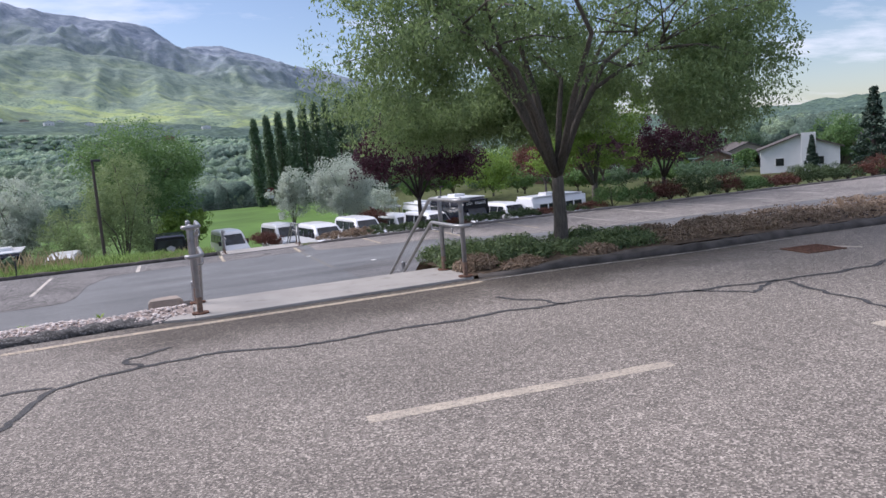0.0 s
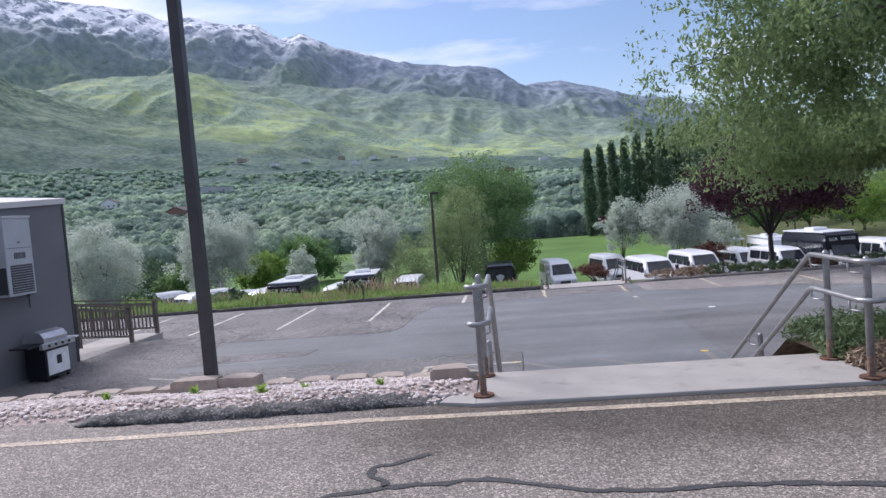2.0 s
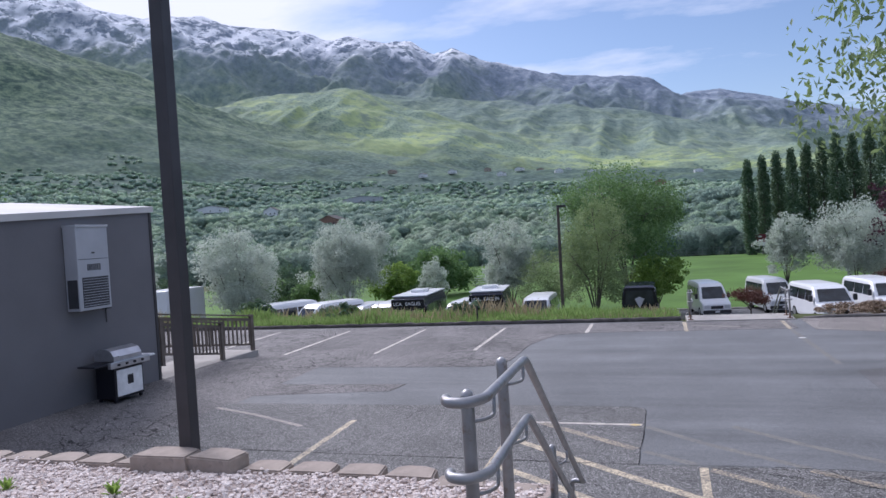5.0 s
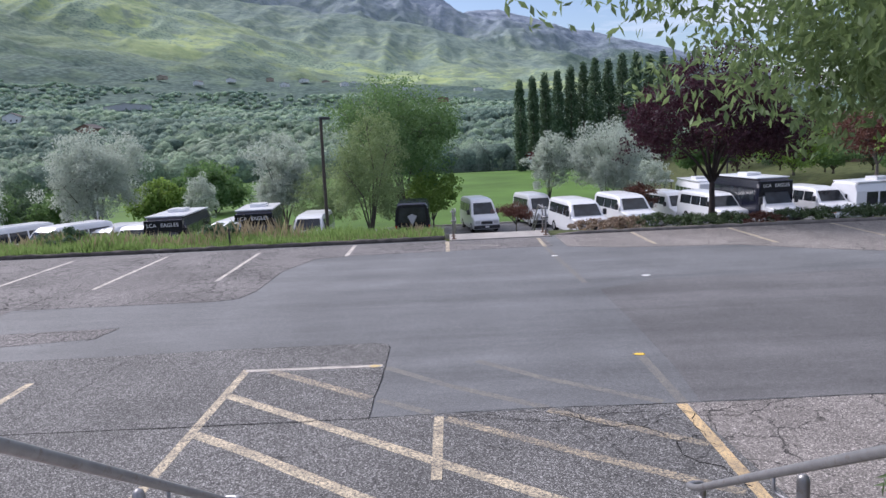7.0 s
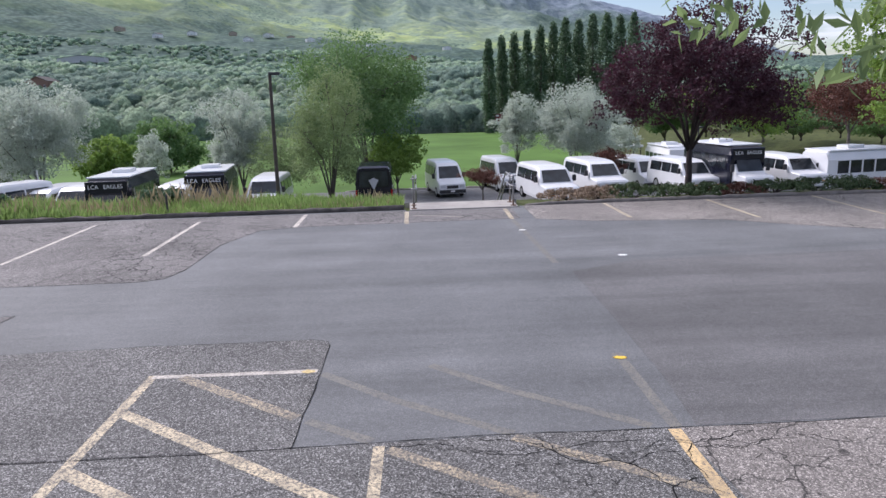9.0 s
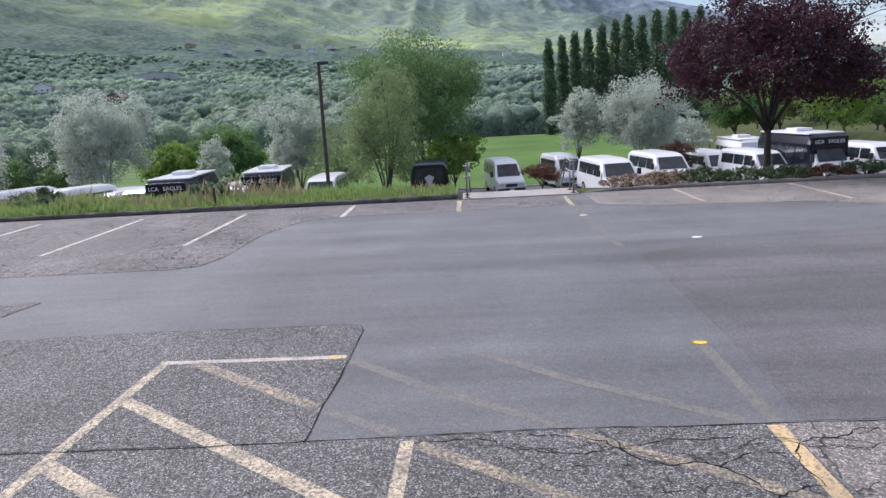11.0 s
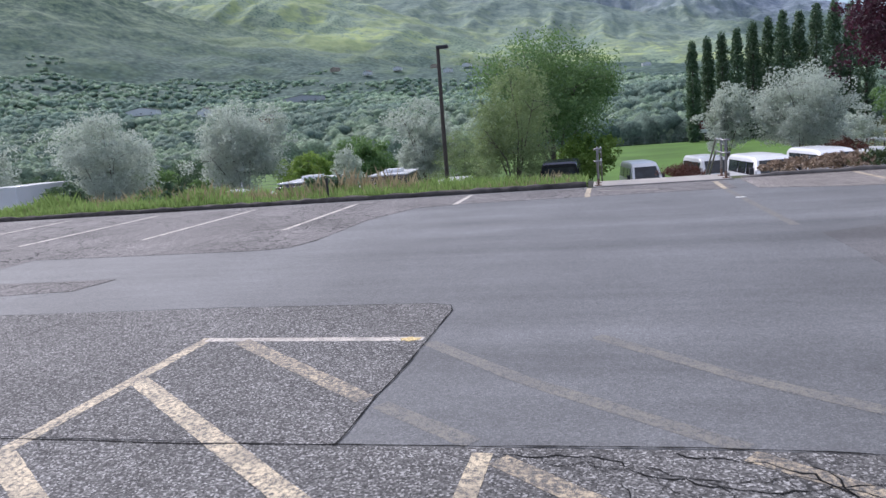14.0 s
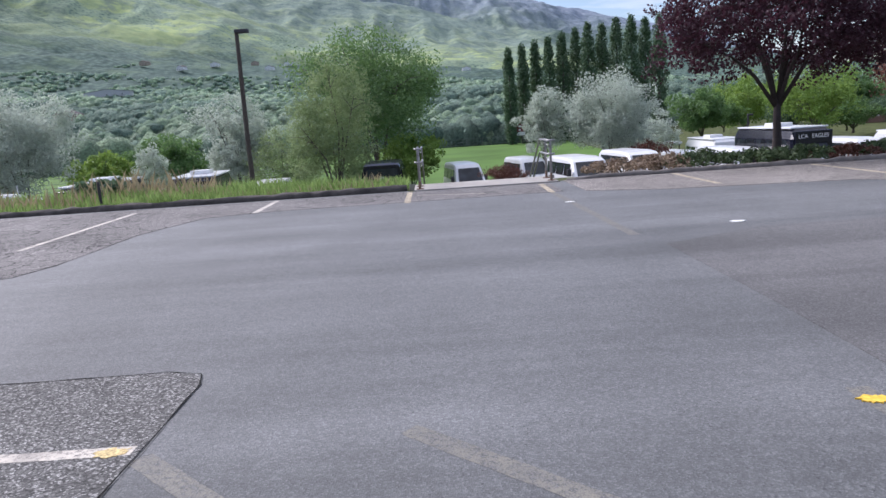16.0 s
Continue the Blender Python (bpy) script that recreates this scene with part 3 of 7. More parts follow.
sheet("lower_lot", [(-26, 3.62), (75, 3.62), (75, 21.5), (4.9, 21.5), (4.9, 21.25), (1.5, 21.25), (1.5, 21.5), (-26, 21.5)], LOW - 0.35, LOW, M_NEW)
tagged(bpy.data.objects["lower_lot"], "smooth dark grey asphalt of the lower car park", "pavement", kind="structure")
X, Y = np.meshgrid(np.linspace(-60, 40, 60), np.linspace(30.2, 57.0, 50))
q = np.arange(X.size).reshape(X.shape)
new("van_lot", raw_mesh("van_lot", np.stack([X, Y, van_ground(X, Y)], -1).reshape(-1, 3), np.stack([q[:-1, :-1], q[:-1, 1:], q[1:, 1:], q[1:, :-1]], -1).reshape(-1, 4), M_LOT3, True))
tagged(bpy.data.objects["van_lot"], "grey asphalt of the van car park", "pavement", kind="structure")
M_FIELD = plain("sports_grass", (0.085, 0.16, 0.035), 0.9, vary=0.25, scale=0.12, bump=0.5, fine=20)
sheet("sports_field", [(-75, 58), (19, 58), (26, 96), (29.5, 144), (-42, 146), (-75, 142)], FIELD - 0.3, FIELD, M_FIELD)
tagged(bpy.data.objects["sports_field"], "mown bright green grass sports field", "field", kind="structure")


# ---------------------------------------------------------------- surfaces laid on the lots
def laid(name, outline, level, lift, material, label):
    o = sheet(name, outline, level - 0.02, level + lift, material)
    return tagged(o, label, "pavement", kind="structure")


laid("old_asphalt_near", [(-26, 3.63), (4.45, 3.63), (4.3, 5.2), (4.18, 7.23), (2.5, 7.25), (0.38, 7.19), (-26, 7.16)], LOW, 0.004, M_OLD, "old cracked dark asphalt with rough aggregate")
laid("old_asphalt_hatched", [(-26, 7.17), (0.38, 7.2), (0.46, 10.03), (0.38, 10.22), (0.16, 10.3), (-2.2, 10.3), (-4.3, 10.2), (-12, 10.12), (-26, 10.1)], LOW, 0.0045, M_OLD, "old rough asphalt patch with a cut edge")
laid("old_asphalt_pale", [(4.47, 3.64), (60, 3.64), (60, 7.2), (4.2, 7.22), (4.32, 5.2)], LOW, 0.005, M_OLDP, "pale worn asphalt with exposed aggregate")
laid("old_stalls_west", [(-26, 14.0), (-3.6, 13.98), (-3.15, 14.15), (-2.95, 14.8), (-2.85, 17.2), (-2.3, 18.9), (-1.2, 19.25), (1.5, 19.3), (4.6, 19.4), (4.6, 21.2), (-26, 21.48)], LOW, 0.004, M_STALL, "old cracked asphalt of parking stalls")
laid("old_stalls_east", [(5.0, 19.2), (6.4, 18.6), (9.6, 18.15), (11.1, 17.06), (12.6, 16.2), (16, 15.4), (74, 14.5), (74, 21.48), (5.0, 21.48)], LOW, 0.0045, M_OLDP, "pale cracked asphalt of parking stalls")
laid("old_patch_west", [(-13, 10.3), (-9.0, 10.6), (-6.47, 11.1), (-4.94, 11.37), (-4.8, 12.04), (-7.5, 11.95), (-13, 12.05)], LOW, 0.004, M_STALL, "old cracked asphalt patch")
M_BAND = asphalt("darker_band_asphalt", 0.122, (1.0, 0.985, 0.985), 0.6, 0.24, 105, 0.17, stripes=0.22, grain=0.7, rough=0.8)
laid("dark_asphalt_band", [(4.4, 7.26), (4.52, 8.5), (4.6, 11), (4.62, 13.5), (6.0, 14.2), (11, 14.3), (20, 14.6), (40, 14.4), (40, 7.24), (12, 7.24)], LOW, 0.003, M_BAND, "slightly darker asphalt band across the lot")
def ragged(outline, amp, seed, step=0.14):
    """The same outline with a frayed edge."""
    rng = random.Random(seed)
    out = []
    for (ax, ay), (bx, by) in zip(outline, outline[1:] + outline[:1]):
        k = max(1, int(math.hypot(bx - ax, by - ay) / step))
        for i in range(k):
            s = i / k
            x, y = ax + (bx - ax) * s, ay + (by - ay) * s
            edge = amp if y < -0.5 else 0.01
            out.append((x + rng.uniform(-1, 1) * edge, y + rng.uniform(-1, 1) * edge + edge * 0.8 * math.sin(x * 4.7)))
    return out




M_YEL2 = worn_paint("strong_yellow_paint", (0.66, 0.48, 0.25), (0.14, 0.13, 0.125), 0.5)
M_FAINT = worn_paint("faint_line_paint", (0.5, 0.43, 0.34), (0.215, 0.195, 0.175), 0.51)
LINE_NO = 0


def line(name, pts, width, level, material, label, lift=0.0058):
    global LINE_NO
    LINE_NO += 1
    bm = strip(pts, width, level + lift + 0.0001 * (LINE_NO % 9), 0.0012, LINE_NO, 0.0, 0.1, 0.05)
    return tagged(obj(name, bm, material), label, "road marking", kind="structure")


for nm, pts, w, mt, lb in [
    ("hatch_line", [(-1.62, 9.22), (-1.68, 6.5), (-1.72, 4.3)], 0.12, M_YEL, "worn yellow edge line of a hatched bay"),
    ("hatch_line", [(-1.62, 9.17), (0.4, 9.14)], 0.1, M_WHT, "worn pale end line of a hatched bay"),
    ("hatch_line", [(-1.25, 9.12), (0.33, 7.86)], 0.15, M_YELW, "faded diagonal hatch line"),
    ("hatch_line", [(-1.6, 8.18), (0.08, 6.86), (0.76, 6.33), (2.6, 4.9)], 0.15, M_YEL, "worn yellow diagonal hatch line"),
    ("hatch_line", [(-1.63, 6.95), (-0.83, 6.38), (0.5, 5.32), (1.6, 4.5)], 0.15, M_YEL, "worn yellow diagonal hatch line"),
    ("hatch_line", [(1.23, 7.15), (1.2, 5.6)], 0.11, M_YEL, "short worn yellow line"),
    ("hatch_line", [(1.32, 7.08), (2.6, 6.1), (4.0, 5.1)], 0.14, M_YELW, "faded diagonal hatch line"),
    ("hatch_line", [(2.55, 7.2), (4.05, 6.1)], 0.13, M_YELW, "faded diagonal hatch line"),
    ("stall_line", [(4.15, 7.2), (4.12, 4.4)], 0.13, M_YEL2, "worn yellow stall line"),
    ("stall_line", [(-4.75, 9.05), (-4.7, 4.5)], 0.12, M_YEL, "worn yellow stall line"),
    ("stall_line", [(-4.3, 20.6), (-4.3, 16.3)], 0.11, M_WHT, "worn white stall line"),
    ("stall_line", [(-7.19, 20.6), (-7.19, 15.9)], 0.11, M_WHT, "worn white stall line"),
    ("stall_line", [(-10.1, 20.6), (-10.1, 15.8)], 0.11, M_WHT, "worn white stall line"),
    ("stall_line", [(-13.0, 20.6), (-13.0, 15.8)], 0.11, M_WHT, "worn white stall line"),
    ("stall_line", [(-1.42, 21.2), (-1.43, 19.2)], 0.12, M_WHT, "short worn white stall line"),
    ("stall_line", [(1.53, 21.1), (1.52, 19.15)], 0.12, M_YEL, "short worn yellow stall line"),
    ("stall_line", [(4.4, 21.0), (4.36, 19.3)], 0.12, M_YEL, "short worn yellow stall line"),
    ("stall_line", [(7.47, 21.4), (7.47, 18.9)], 0.12, M_YEL, "worn yellow stall line"),
    ("stall_line", [(10.6, 21.4), (10.63, 18.2)], 0.12, M_YEL, "worn yellow stall line"),
    ("stall_line", [(13.9, 21.4), (13.84, 17.6)], 0.12, M_YEL, "worn yellow stall line"),
    ("stall_line", [(17.0, 21.4), (17.0, 17.2)], 0.12, M_WHT, "worn white stall line"),
    ("stall_line", [(20.1, 21.4), (20.1, 17.2)], 0.12, M_WHT, "worn white stall line"),
    ("stall_line", [(23.2, 21.4), (23.2, 17.2)], 0.12, M_WHT, "worn white stall line"),
    ("stall_line", [(26.4, 21.4), (26.4, 17.2)], 0.12, M_WHT, "worn white stall line"),
    ("stall_line", [(29.6, 21.4), (29.6, 17.2)], 0.12, M_WHT, "worn white stall line"),
    ("faint_line", [(1.7, 20.4), (3.1, 19.9)], 0.1, M_FADED, "faded line before the far steps"),
    ("faint_line", [(-12.5, 11.4), (-7.0, 9.3), (-5.6, 8.6)], 0.1, M_FADED, "faded line on old asphalt"),
]:
    line(nm, pts, w, LOW, mt, lb)
line("residue_line", [(3.0, -0.36), (4.3, -0.43), (5.8, -0.6), (7.4, -0.66)], 0.05, 0.0, M_RESID, "broken whitish residue along the black kerb")
M_GHOST = worn_paint("ghost_line", (0.215, 0.205, 0.17), (0.14, 0.14, 0.142), 0.55)
for pts in ([(0.46, 9.06), (1.35, 8.2), (2.55, 7.28)], [(0.46, 7.78), (1.15, 7.27)], [(1.8, 9.17), (2.7, 8.28), (3.95, 7.3)], [(4.2, 9.3), (4.19, 7.25)], [(4.36, 19.2), (4.46, 14.2)]):
    line("ghost_line", pts, 0.13, LOW, M_GHOST, "painted-over ghost of an old line", 0.0012)
M_DOTY = plain("yellow_marking_paint", (0.75, 0.5, 0.08), 0.8, vary=0.3, scale=30, bump=0.3)
M_DOTP = plain("pale_yellow_paint", (0.6, 0.47, 0.24), 0.85, vary=0.5, scale=60, bump=0.3)
M_DOTW = plain("white_marking_paint", (0.72, 0.72, 0.7), 0.8, vary=0.2, scale=30, bump=0.3)


def blot(name, x, y, rx, ry, material, label, seed):
    rng = random.Random(seed)
    pts = [(x + rx * math.cos(a) * rng.uniform(0.6, 1.15), y + ry * math.sin(a) * rng.uniform(0.6, 1.15)) for a in (k * 2 * math.pi / 26 for k in range(26))]
    tagged(sheet(name, pts, LOW, LOW + 0.0084, material), label, "road marking", kind="structure")


blot("paint_spot", 4.19, 9.13, 0.09, 0.055, M_DOTY, "yellow paint spot on asphalt", 1)
blot("paint_spot", 5.93, 14.66, 0.11, 0.07, M_DOTW, "white paint spot on asphalt", 2)
blot("paint_spot", 4.38, 17.7, 0.09, 0.06, M_DOTW, "faded white paint spot on asphalt", 3)
blot("paint_spot", 0.3, 9.13, 0.1, 0.055, M_DOTP, "yellow paint spot at the end of a line", 4)

for nm, pts, w, lb in [
    ("edge_line", [(-9, -0.62), (-6.3, -0.6), (-2.4, -0.5), (-0.9, -0.4), (3.0, -0.42)], 0.1, "worn pale yellow edge line"),
    ("stall_line", [(0.72, -3.77), (2.7, -3.93)], 0.11, "worn pale stall line"),
    ("stall_line", [(4.4, -4.06), (7.6, -4.3)], 0.11, "worn pale stall line"),
    ("stall_line", [(7.0, -1.2), (7.3, -1.75)], 0.1, "worn pale line end"),
    ("stall_line", [(-2.4, -4.35), (-1.1, -4.2)], 0.1, "worn pale stall line"),
]:
    line(nm, pts, w, 0.0, M_PALE if nm == "edge_line" else M_FAINT, lb, 0.0024 if nm == "edge_line" else 0.0004)


def crack(pts, width, level, material, seed, name="crack", label="dark crack in asphalt", lift=0.0076, wob=0.003, frac=0.0):
    rng = random.Random(seed)
    for k in range(4 if frac else 0):
        out = [pts[0]]
        for (ax, ay), (bx, by) in zip(pts, pts[1:]):
            d = rng.uniform(-1, 1) * frac
            if math.hypot(bx - ax, by - ay) > 0.08:
                out.append(((ax + bx) / 2 - (by - ay) * d, (ay + by) / 2 + (bx - ax) * d))
            out.append((bx, by))
        pts = out
    bm = strip(pts, width * (0.75 if name == "tar_seam" else 0.5), level + lift, wob, seed, 0.0, 0.12 if name == "tar_seam" else 0.06, 0.3 if name == "tar_seam" else 0.65)
    return tagged(obj(name, bm, material), label, "crack", kind="structure")


# sealed cracks of the upper lot
for k, (pts, w) in enumerate([
    ([(-1.3, -3.0), (-1.22, -2.5), (-1.08, -1.92), (-0.5, -1.7), (0.4, -1.78), (1.0, -1.9), (2.0, -1.95), (3.1, -2.0), (4.2, -2.3), (5.2, -2.52), (6.6, -2.5), (9.0, -2.4)], 0.07),
    ([(-9.0, -1.6), (-5.0, -1.75), (-2.4, -1.8), (-1.1, -1.9)], 0.06),
    ([(-0.5, -1.7), (-0.62, -1.4), (-0.3, -1.2)], 0.06),
    ([(3.1, -2.0), (3.0, -1.7), (2.75, -1.3)], 0.07),
    ([(4.3, -2.32), (4.6, -2.75), (5.2, -2.5)], 0.05),
    ([(5.2, -2.6), (5.0, -3.2), (4.9, -3.8), (5.6, -4.8)], 0.06),
]):
    crack(pts, w, 0.0, M_TAR, 20 + k, "tar_seam", "black tar seam sealing an asphalt crack", 0.0045, 0.012, 0.1)
# cut edges and cracks of the lower lot
for k, (pts, w) in enumerate([
    ([(-26, 7.16), (-4.3, 7.18), (0.38, 7.2), (2.5, 7.26), (4.2, 7.23), (7.0, 7.21), (14, 7.2)], 0.035),
    ([(0.38, 7.2), (0.46, 10.03), (0.4, 10.22), (0.16, 10.3), (-2.2, 10.31), (-4.3, 10.2), (-7, 10.2)], 0.04),
    ([(2.2, 7.2), (2.9, 6.85), (3.5, 6.6), (3.75, 6.2), (3.7, 5.9), (4.1, 5.2)], 0.03),
    ([(3.75, 6.2), (4.1, 6.3), (4.2, 6.9), (4.9, 7.1)], 0.025),
    ([(1.3, 7.1), (2.1, 6.95), (3.0, 6.95), (3.8, 7.05)], 0.02),
    ([(2.9, 6.85), (2.8, 7.1)], 0.02),
    ([(3.5, 6.6), (4.15, 6.75)], 0.02),
    ([(-13, 10.3), (-9.0, 10.6), (-6.47, 11.1), (-4.94, 11.37), (-4.8, 12.04)], 0.022),
    ([(-12, 12.05), (-8, 12.1), (-4.81, 12.07)], 0.022),
    ([(-3.58, 10.1), (-3.85, 9.1), (-4.06, 8.2), (-4.5, 7.2)], 0.022),
    ([(-5.69, 13.95), (-5.3, 15.2), (-5.0, 16.3), (-4.5, 16.6), (-3.4, 17.3)], 0.03),
    ([(-9, 14.6), (-6.5, 15.3), (-4.9, 16.9), (-3.2, 17.6)], 0.03),
    ([(-14, 16.6), (-10.4, 17.0), (-7.2, 16.8), (-4.5, 17.4)], 0.025),
    ([(-12, 18.9), (-9.2, 18.7), (-6.4, 18.9), (-3.2, 18.2)], 0.022),
    ([(-0.6, 20.2), (0.3, 19.9), (1.1, 20.3), (1.4, 20.9)], 0.022),
    ([(5.2, 20.8), (6.6, 20.3), (8.4, 20.5), (10.5, 19.7)], 0.03),
    ([(-26, 14.0), (-3.6, 13.98), (-3.15, 14.15), (-2.95, 14.8), (-2.85, 17.2), (-2.3, 18.9)], 0.02),
]):
    crack(pts, w * ((0.62, 0.42)[k] if k < 2 else 0.8), LOW, M_CRACK, 50 + k, frac=0.012 if k < 2 else (0.02 if k > 15 else 0.16))


def crack_net(x0, x1, y0, y1, runs, width, seed):
    """Alligator cracking: runs that wander along the edge, joined by short cross cracks."""
    rng = random.Random(seed)
    rows = []
    for k in range(runs):
        y = y1 - (y1 - y0) * (k + 0.6) / runs
        x, pts = x0 + rng.uniform(0, 0.5), []
        end = x1 - rng.uniform(0, 0.9)
        while x < end:
            pts.append((x, y + 0.05 * math.sin(x * 5 + k)))
            x += rng.uniform(0.1, 0.22)
            y += rng.uniform(-0.1, 0.095)
        rows.append(pts)
        crack(pts, width * rng.uniform(0.6, 1.1), LOW, M_CRACK, seed + k, frac=0.2)
    for k, (a, b) in enumerate(zip(rows, rows[1:])):
        for i in range(1, min(len(a), len(b)) - 1, 2):
            if rng.random() < 0.72:
                p, q = a[i], b[min(len(b) - 1, i + rng.choice((0, 1)))]
                m = ((p[0] + q[0]) / 2 + rng.uniform(-0.06, 0.06), (p[1] + q[1]) / 2 + rng.uniform(-0.04, 0.04))
                crack([p, m, q], width * rng.uniform(0.4, 0.8), LOW, M_CRACK, seed + 100 * k + i, frac=0.2)


crack_net(1.5, 4.9, 6.2, 7.2, 3, 0.011, 700)
crack_net(4.3, 6.4, 6.5, 7.2, 3, 0.01, 900)


# ---------------------------------------------------------------- steps and rails
M_RUSTF = plain("rust_stained_paint", (0.2, 0.13, 0.095), 0.75, 0.2, vary=0.5, scale=26, bump=0.4, stain=(0.29, 0.27, 0.25))


def stairway(name, x0, x1, y0, y1, top, count, step_h, step_d, label):
    """A concrete landing and a flight going down ahead of it."""
    e = empty(name, x0, y0, top)
    w = x1 - x0
    part("landing", boxed(0, w, 0, y1 - y0, -0.5, 0.0, 0.012), M_CONC, e)
    one = None
    for k in range(count - 1):
        y, z = y1 - y0 + k * step_d, -(k + 1) * step_h
        if one is None:
            one = part("step", boxed(0.02, w - 0.02, 0.0, step_d + 0.03, -0.4, 0.0, 0.012), M_CONC, e)
            s = one
        else:
            s = new("step", one.data)
            s.parent = e
        s.location = (0, y, z)
    for sx in (-0.14, w):
        bm = bmesh.new()
        ln = (count - 1) * step_d
        prof = [(y1 - y0, 0.02), (y1 - y0 + ln, -(count - 1) * step_h), (y1 - y0 + ln, -count * step_h - 0.2), (y1 - y0, -count * step_h - 0.2)]
        a = [bm.verts.new((sx, y, z)) for y, z in prof]
        b = [bm.verts.new((sx + 0.14, y, z)) for y, z in prof]
        bm.faces.new(a)
        bm.faces.new(b[::-1])
        for i in range(4):
            bm.faces.new((a[i], b[i], b[(i + 1) % 4], a[(i + 1) % 4]))
        bmesh.ops.recalc_face_normals(bm, faces=bm.faces)
        part("cheek", bm, M_CONC, e)
    return tagged(e, label, "stairs", kind="structure")


stairway("stairs_near", -0.05, 3.0, -0.2, 0.78, 0.03, 10, 0.181, 0.28, "concrete landing and steps between the two car parks")
bm = bmesh.new()
top = [bm.verts.new(p) for p in ((-0.34, -0.1, 0.024), (-0.051, -0.2, 0.027), (-0.051, 0.55, 0.022), (-0.2, 0.32, 0.02))]
low = [bm.verts.new((v.co.x, v.co.y, -0.15)) for v in top]
bm.faces.new(top)
for i in range(4):
    bm.faces.new((top[i], low[i], low[(i + 1) % 4], top[(i + 1) % 4]))
bmesh.ops.recalc_face_normals(bm, faces=bm.faces)
tagged(obj("landing_toe", bm, M_CONC), "sloping concrete toe beside the landing", "concrete", kind="structure")
stairway("stairs_far", 1.62, 4.85, 21.27, 22.6, LOW + 0.03, 15, 0.176, 0.3, "concrete landing and steps down to the van car park")


def railing(x, y, z, side, drop_y, drop_z, bend_y, label, posts, hi=0.9, lo=0.6, sag=0.0):
    """Two parallel pipes on round posts: level over the landing, then down the flight, with a looped foot."""
    e = empty("handrail", x, y, z)
    o = 0.085 * side
    slope = drop_z / drop_y
    run_y = bend_y + drop_y
    first = (hi + sag, lo + sag)
    over, under = [], []
    for h, g, keep in ((hi, first[0], over), (lo, first[1], under)):
        keep += [(-0.07 * side, -0.06, g), (-0.055 * side, -0.115, g), (0.02 * side, -0.13, g), (o, -0.05, g), (o, bend_y, h)]
    end_hi = (o, run_y, hi - drop_z)
    end_lo = (o, run_y, lo - drop_z)
    zh, zl = hi - drop_z, lo - drop_z
    part("upper_pipe", tube(bend(over + [end_hi, (o, run_y + 0.14, zh - 0.05), (o - 0.11 * side, run_y + 0.17, zh - 0.06), (o - 0.11 * side, run_y + 0.17, (zh + zl) / 2)], 0.07, 7), 0.0215, 12), M_STEEL, e, smooth=True)
    part("lower_pipe", tube(bend(under + [end_lo, (o, run_y + 0.14, zl - 0.05), (o - 0.11 * side, run_y + 0.17, zl - 0.06), (o - 0.11 * side, run_y + 0.17, (zh + zl) / 2)], 0.07, 7), 0.0215, 12), M_STEEL, e, smooth=True)
    for py in posts:
        base = 0.0 if py <= bend_y else -slope * (py - bend_y) - 0.1
        top = (0.92 if py <= 0.3 else 0.925) if py <= bend_y else hi - slope * (py - bend_y) - 0.02
        pts = [(0, py, base), (0, py, top - 0.03), (0, py, top - 0.012), (0, py, top)]
        post = part("post", tube(pts, 0.03, 14, True, [0.028, 0.028, 0.023, 0.008]), M_STEEL, e, smooth=True)
        part("rusted_foot", tube([(0, py, base + 0.012), (0, py, base + 0.1), (0, py, base + 0.17)], 0.0292, 14, True, [0.0292, 0.029, 0.0283]), M_RUSTF, post, "rust-stained post foot")
        part("base_plate", tube([(0, py, base), (0, py, base + 0.014)], 0.085, 18), M_RUST, post, "rusted round base plate")
        for h in (hi, lo):
            zz = h - 0.02 if py <= bend_y else h - slope * (py - bend_y) - 0.02
            off = 0.1
            zz2 = zz if py + off <= bend_y else h - slope * (py + off - bend_y) - 0.02
            bz = min(zz, zz2) - 0.075
            part("bracket", tube(bend([(0, py, bz), (o * 0.6, py + 0.02, bz), (o, py + off, bz), (o, py + off, zz2 + 0.005)], 0.03, 4), 0.0085, 8), M_STEEL, post, smooth=True)
    return tagged(e, label, "handrail", "stair handrails")


railing(0.01, 0.0, 0.03, 1, 2.17, 1.42, 0.83, "grey painted double pipe handrail with rusty base plates", (0.0, 0.66, 2.07), 0.885, 0.59, 0.01)
railing(2.93, -0.12, 0.03, -1, 2.6, 1.6, 0.76, "grey painted double pipe handrail beside the juniper bed", (0.0, 0.66, 2.3), 0.89, 0.6)
railing(1.75, 21.45, LOW + 0.03, 1, 4.1, 2.4, 0.95, "distant grey pipe handrail on the far steps", (0.0, 0.66, 2.6))
railing(4.72, 21.45, LOW + 0.03, -1, 4.1, 2.4, 0.95, "distant grey pipe handrail on the far steps", (0.0, 0.66, 2.6))


# ---------------------------------------------------------------- gravel bed, retaining wall, kerbs
def bed_z(x, y):
    y = np.asarray(y, float)
    return 0.06 * np.clip(y / 0.3, 0, 1) - 0.46 * np.clip((y - 0.35) / 2.1, 0, 1) + 0.04 * np.clip(y / 0.5, 0, 1) * fbm(np.asarray(x) * 1.3, np.asarray(y) * 1.3, 2, 8)


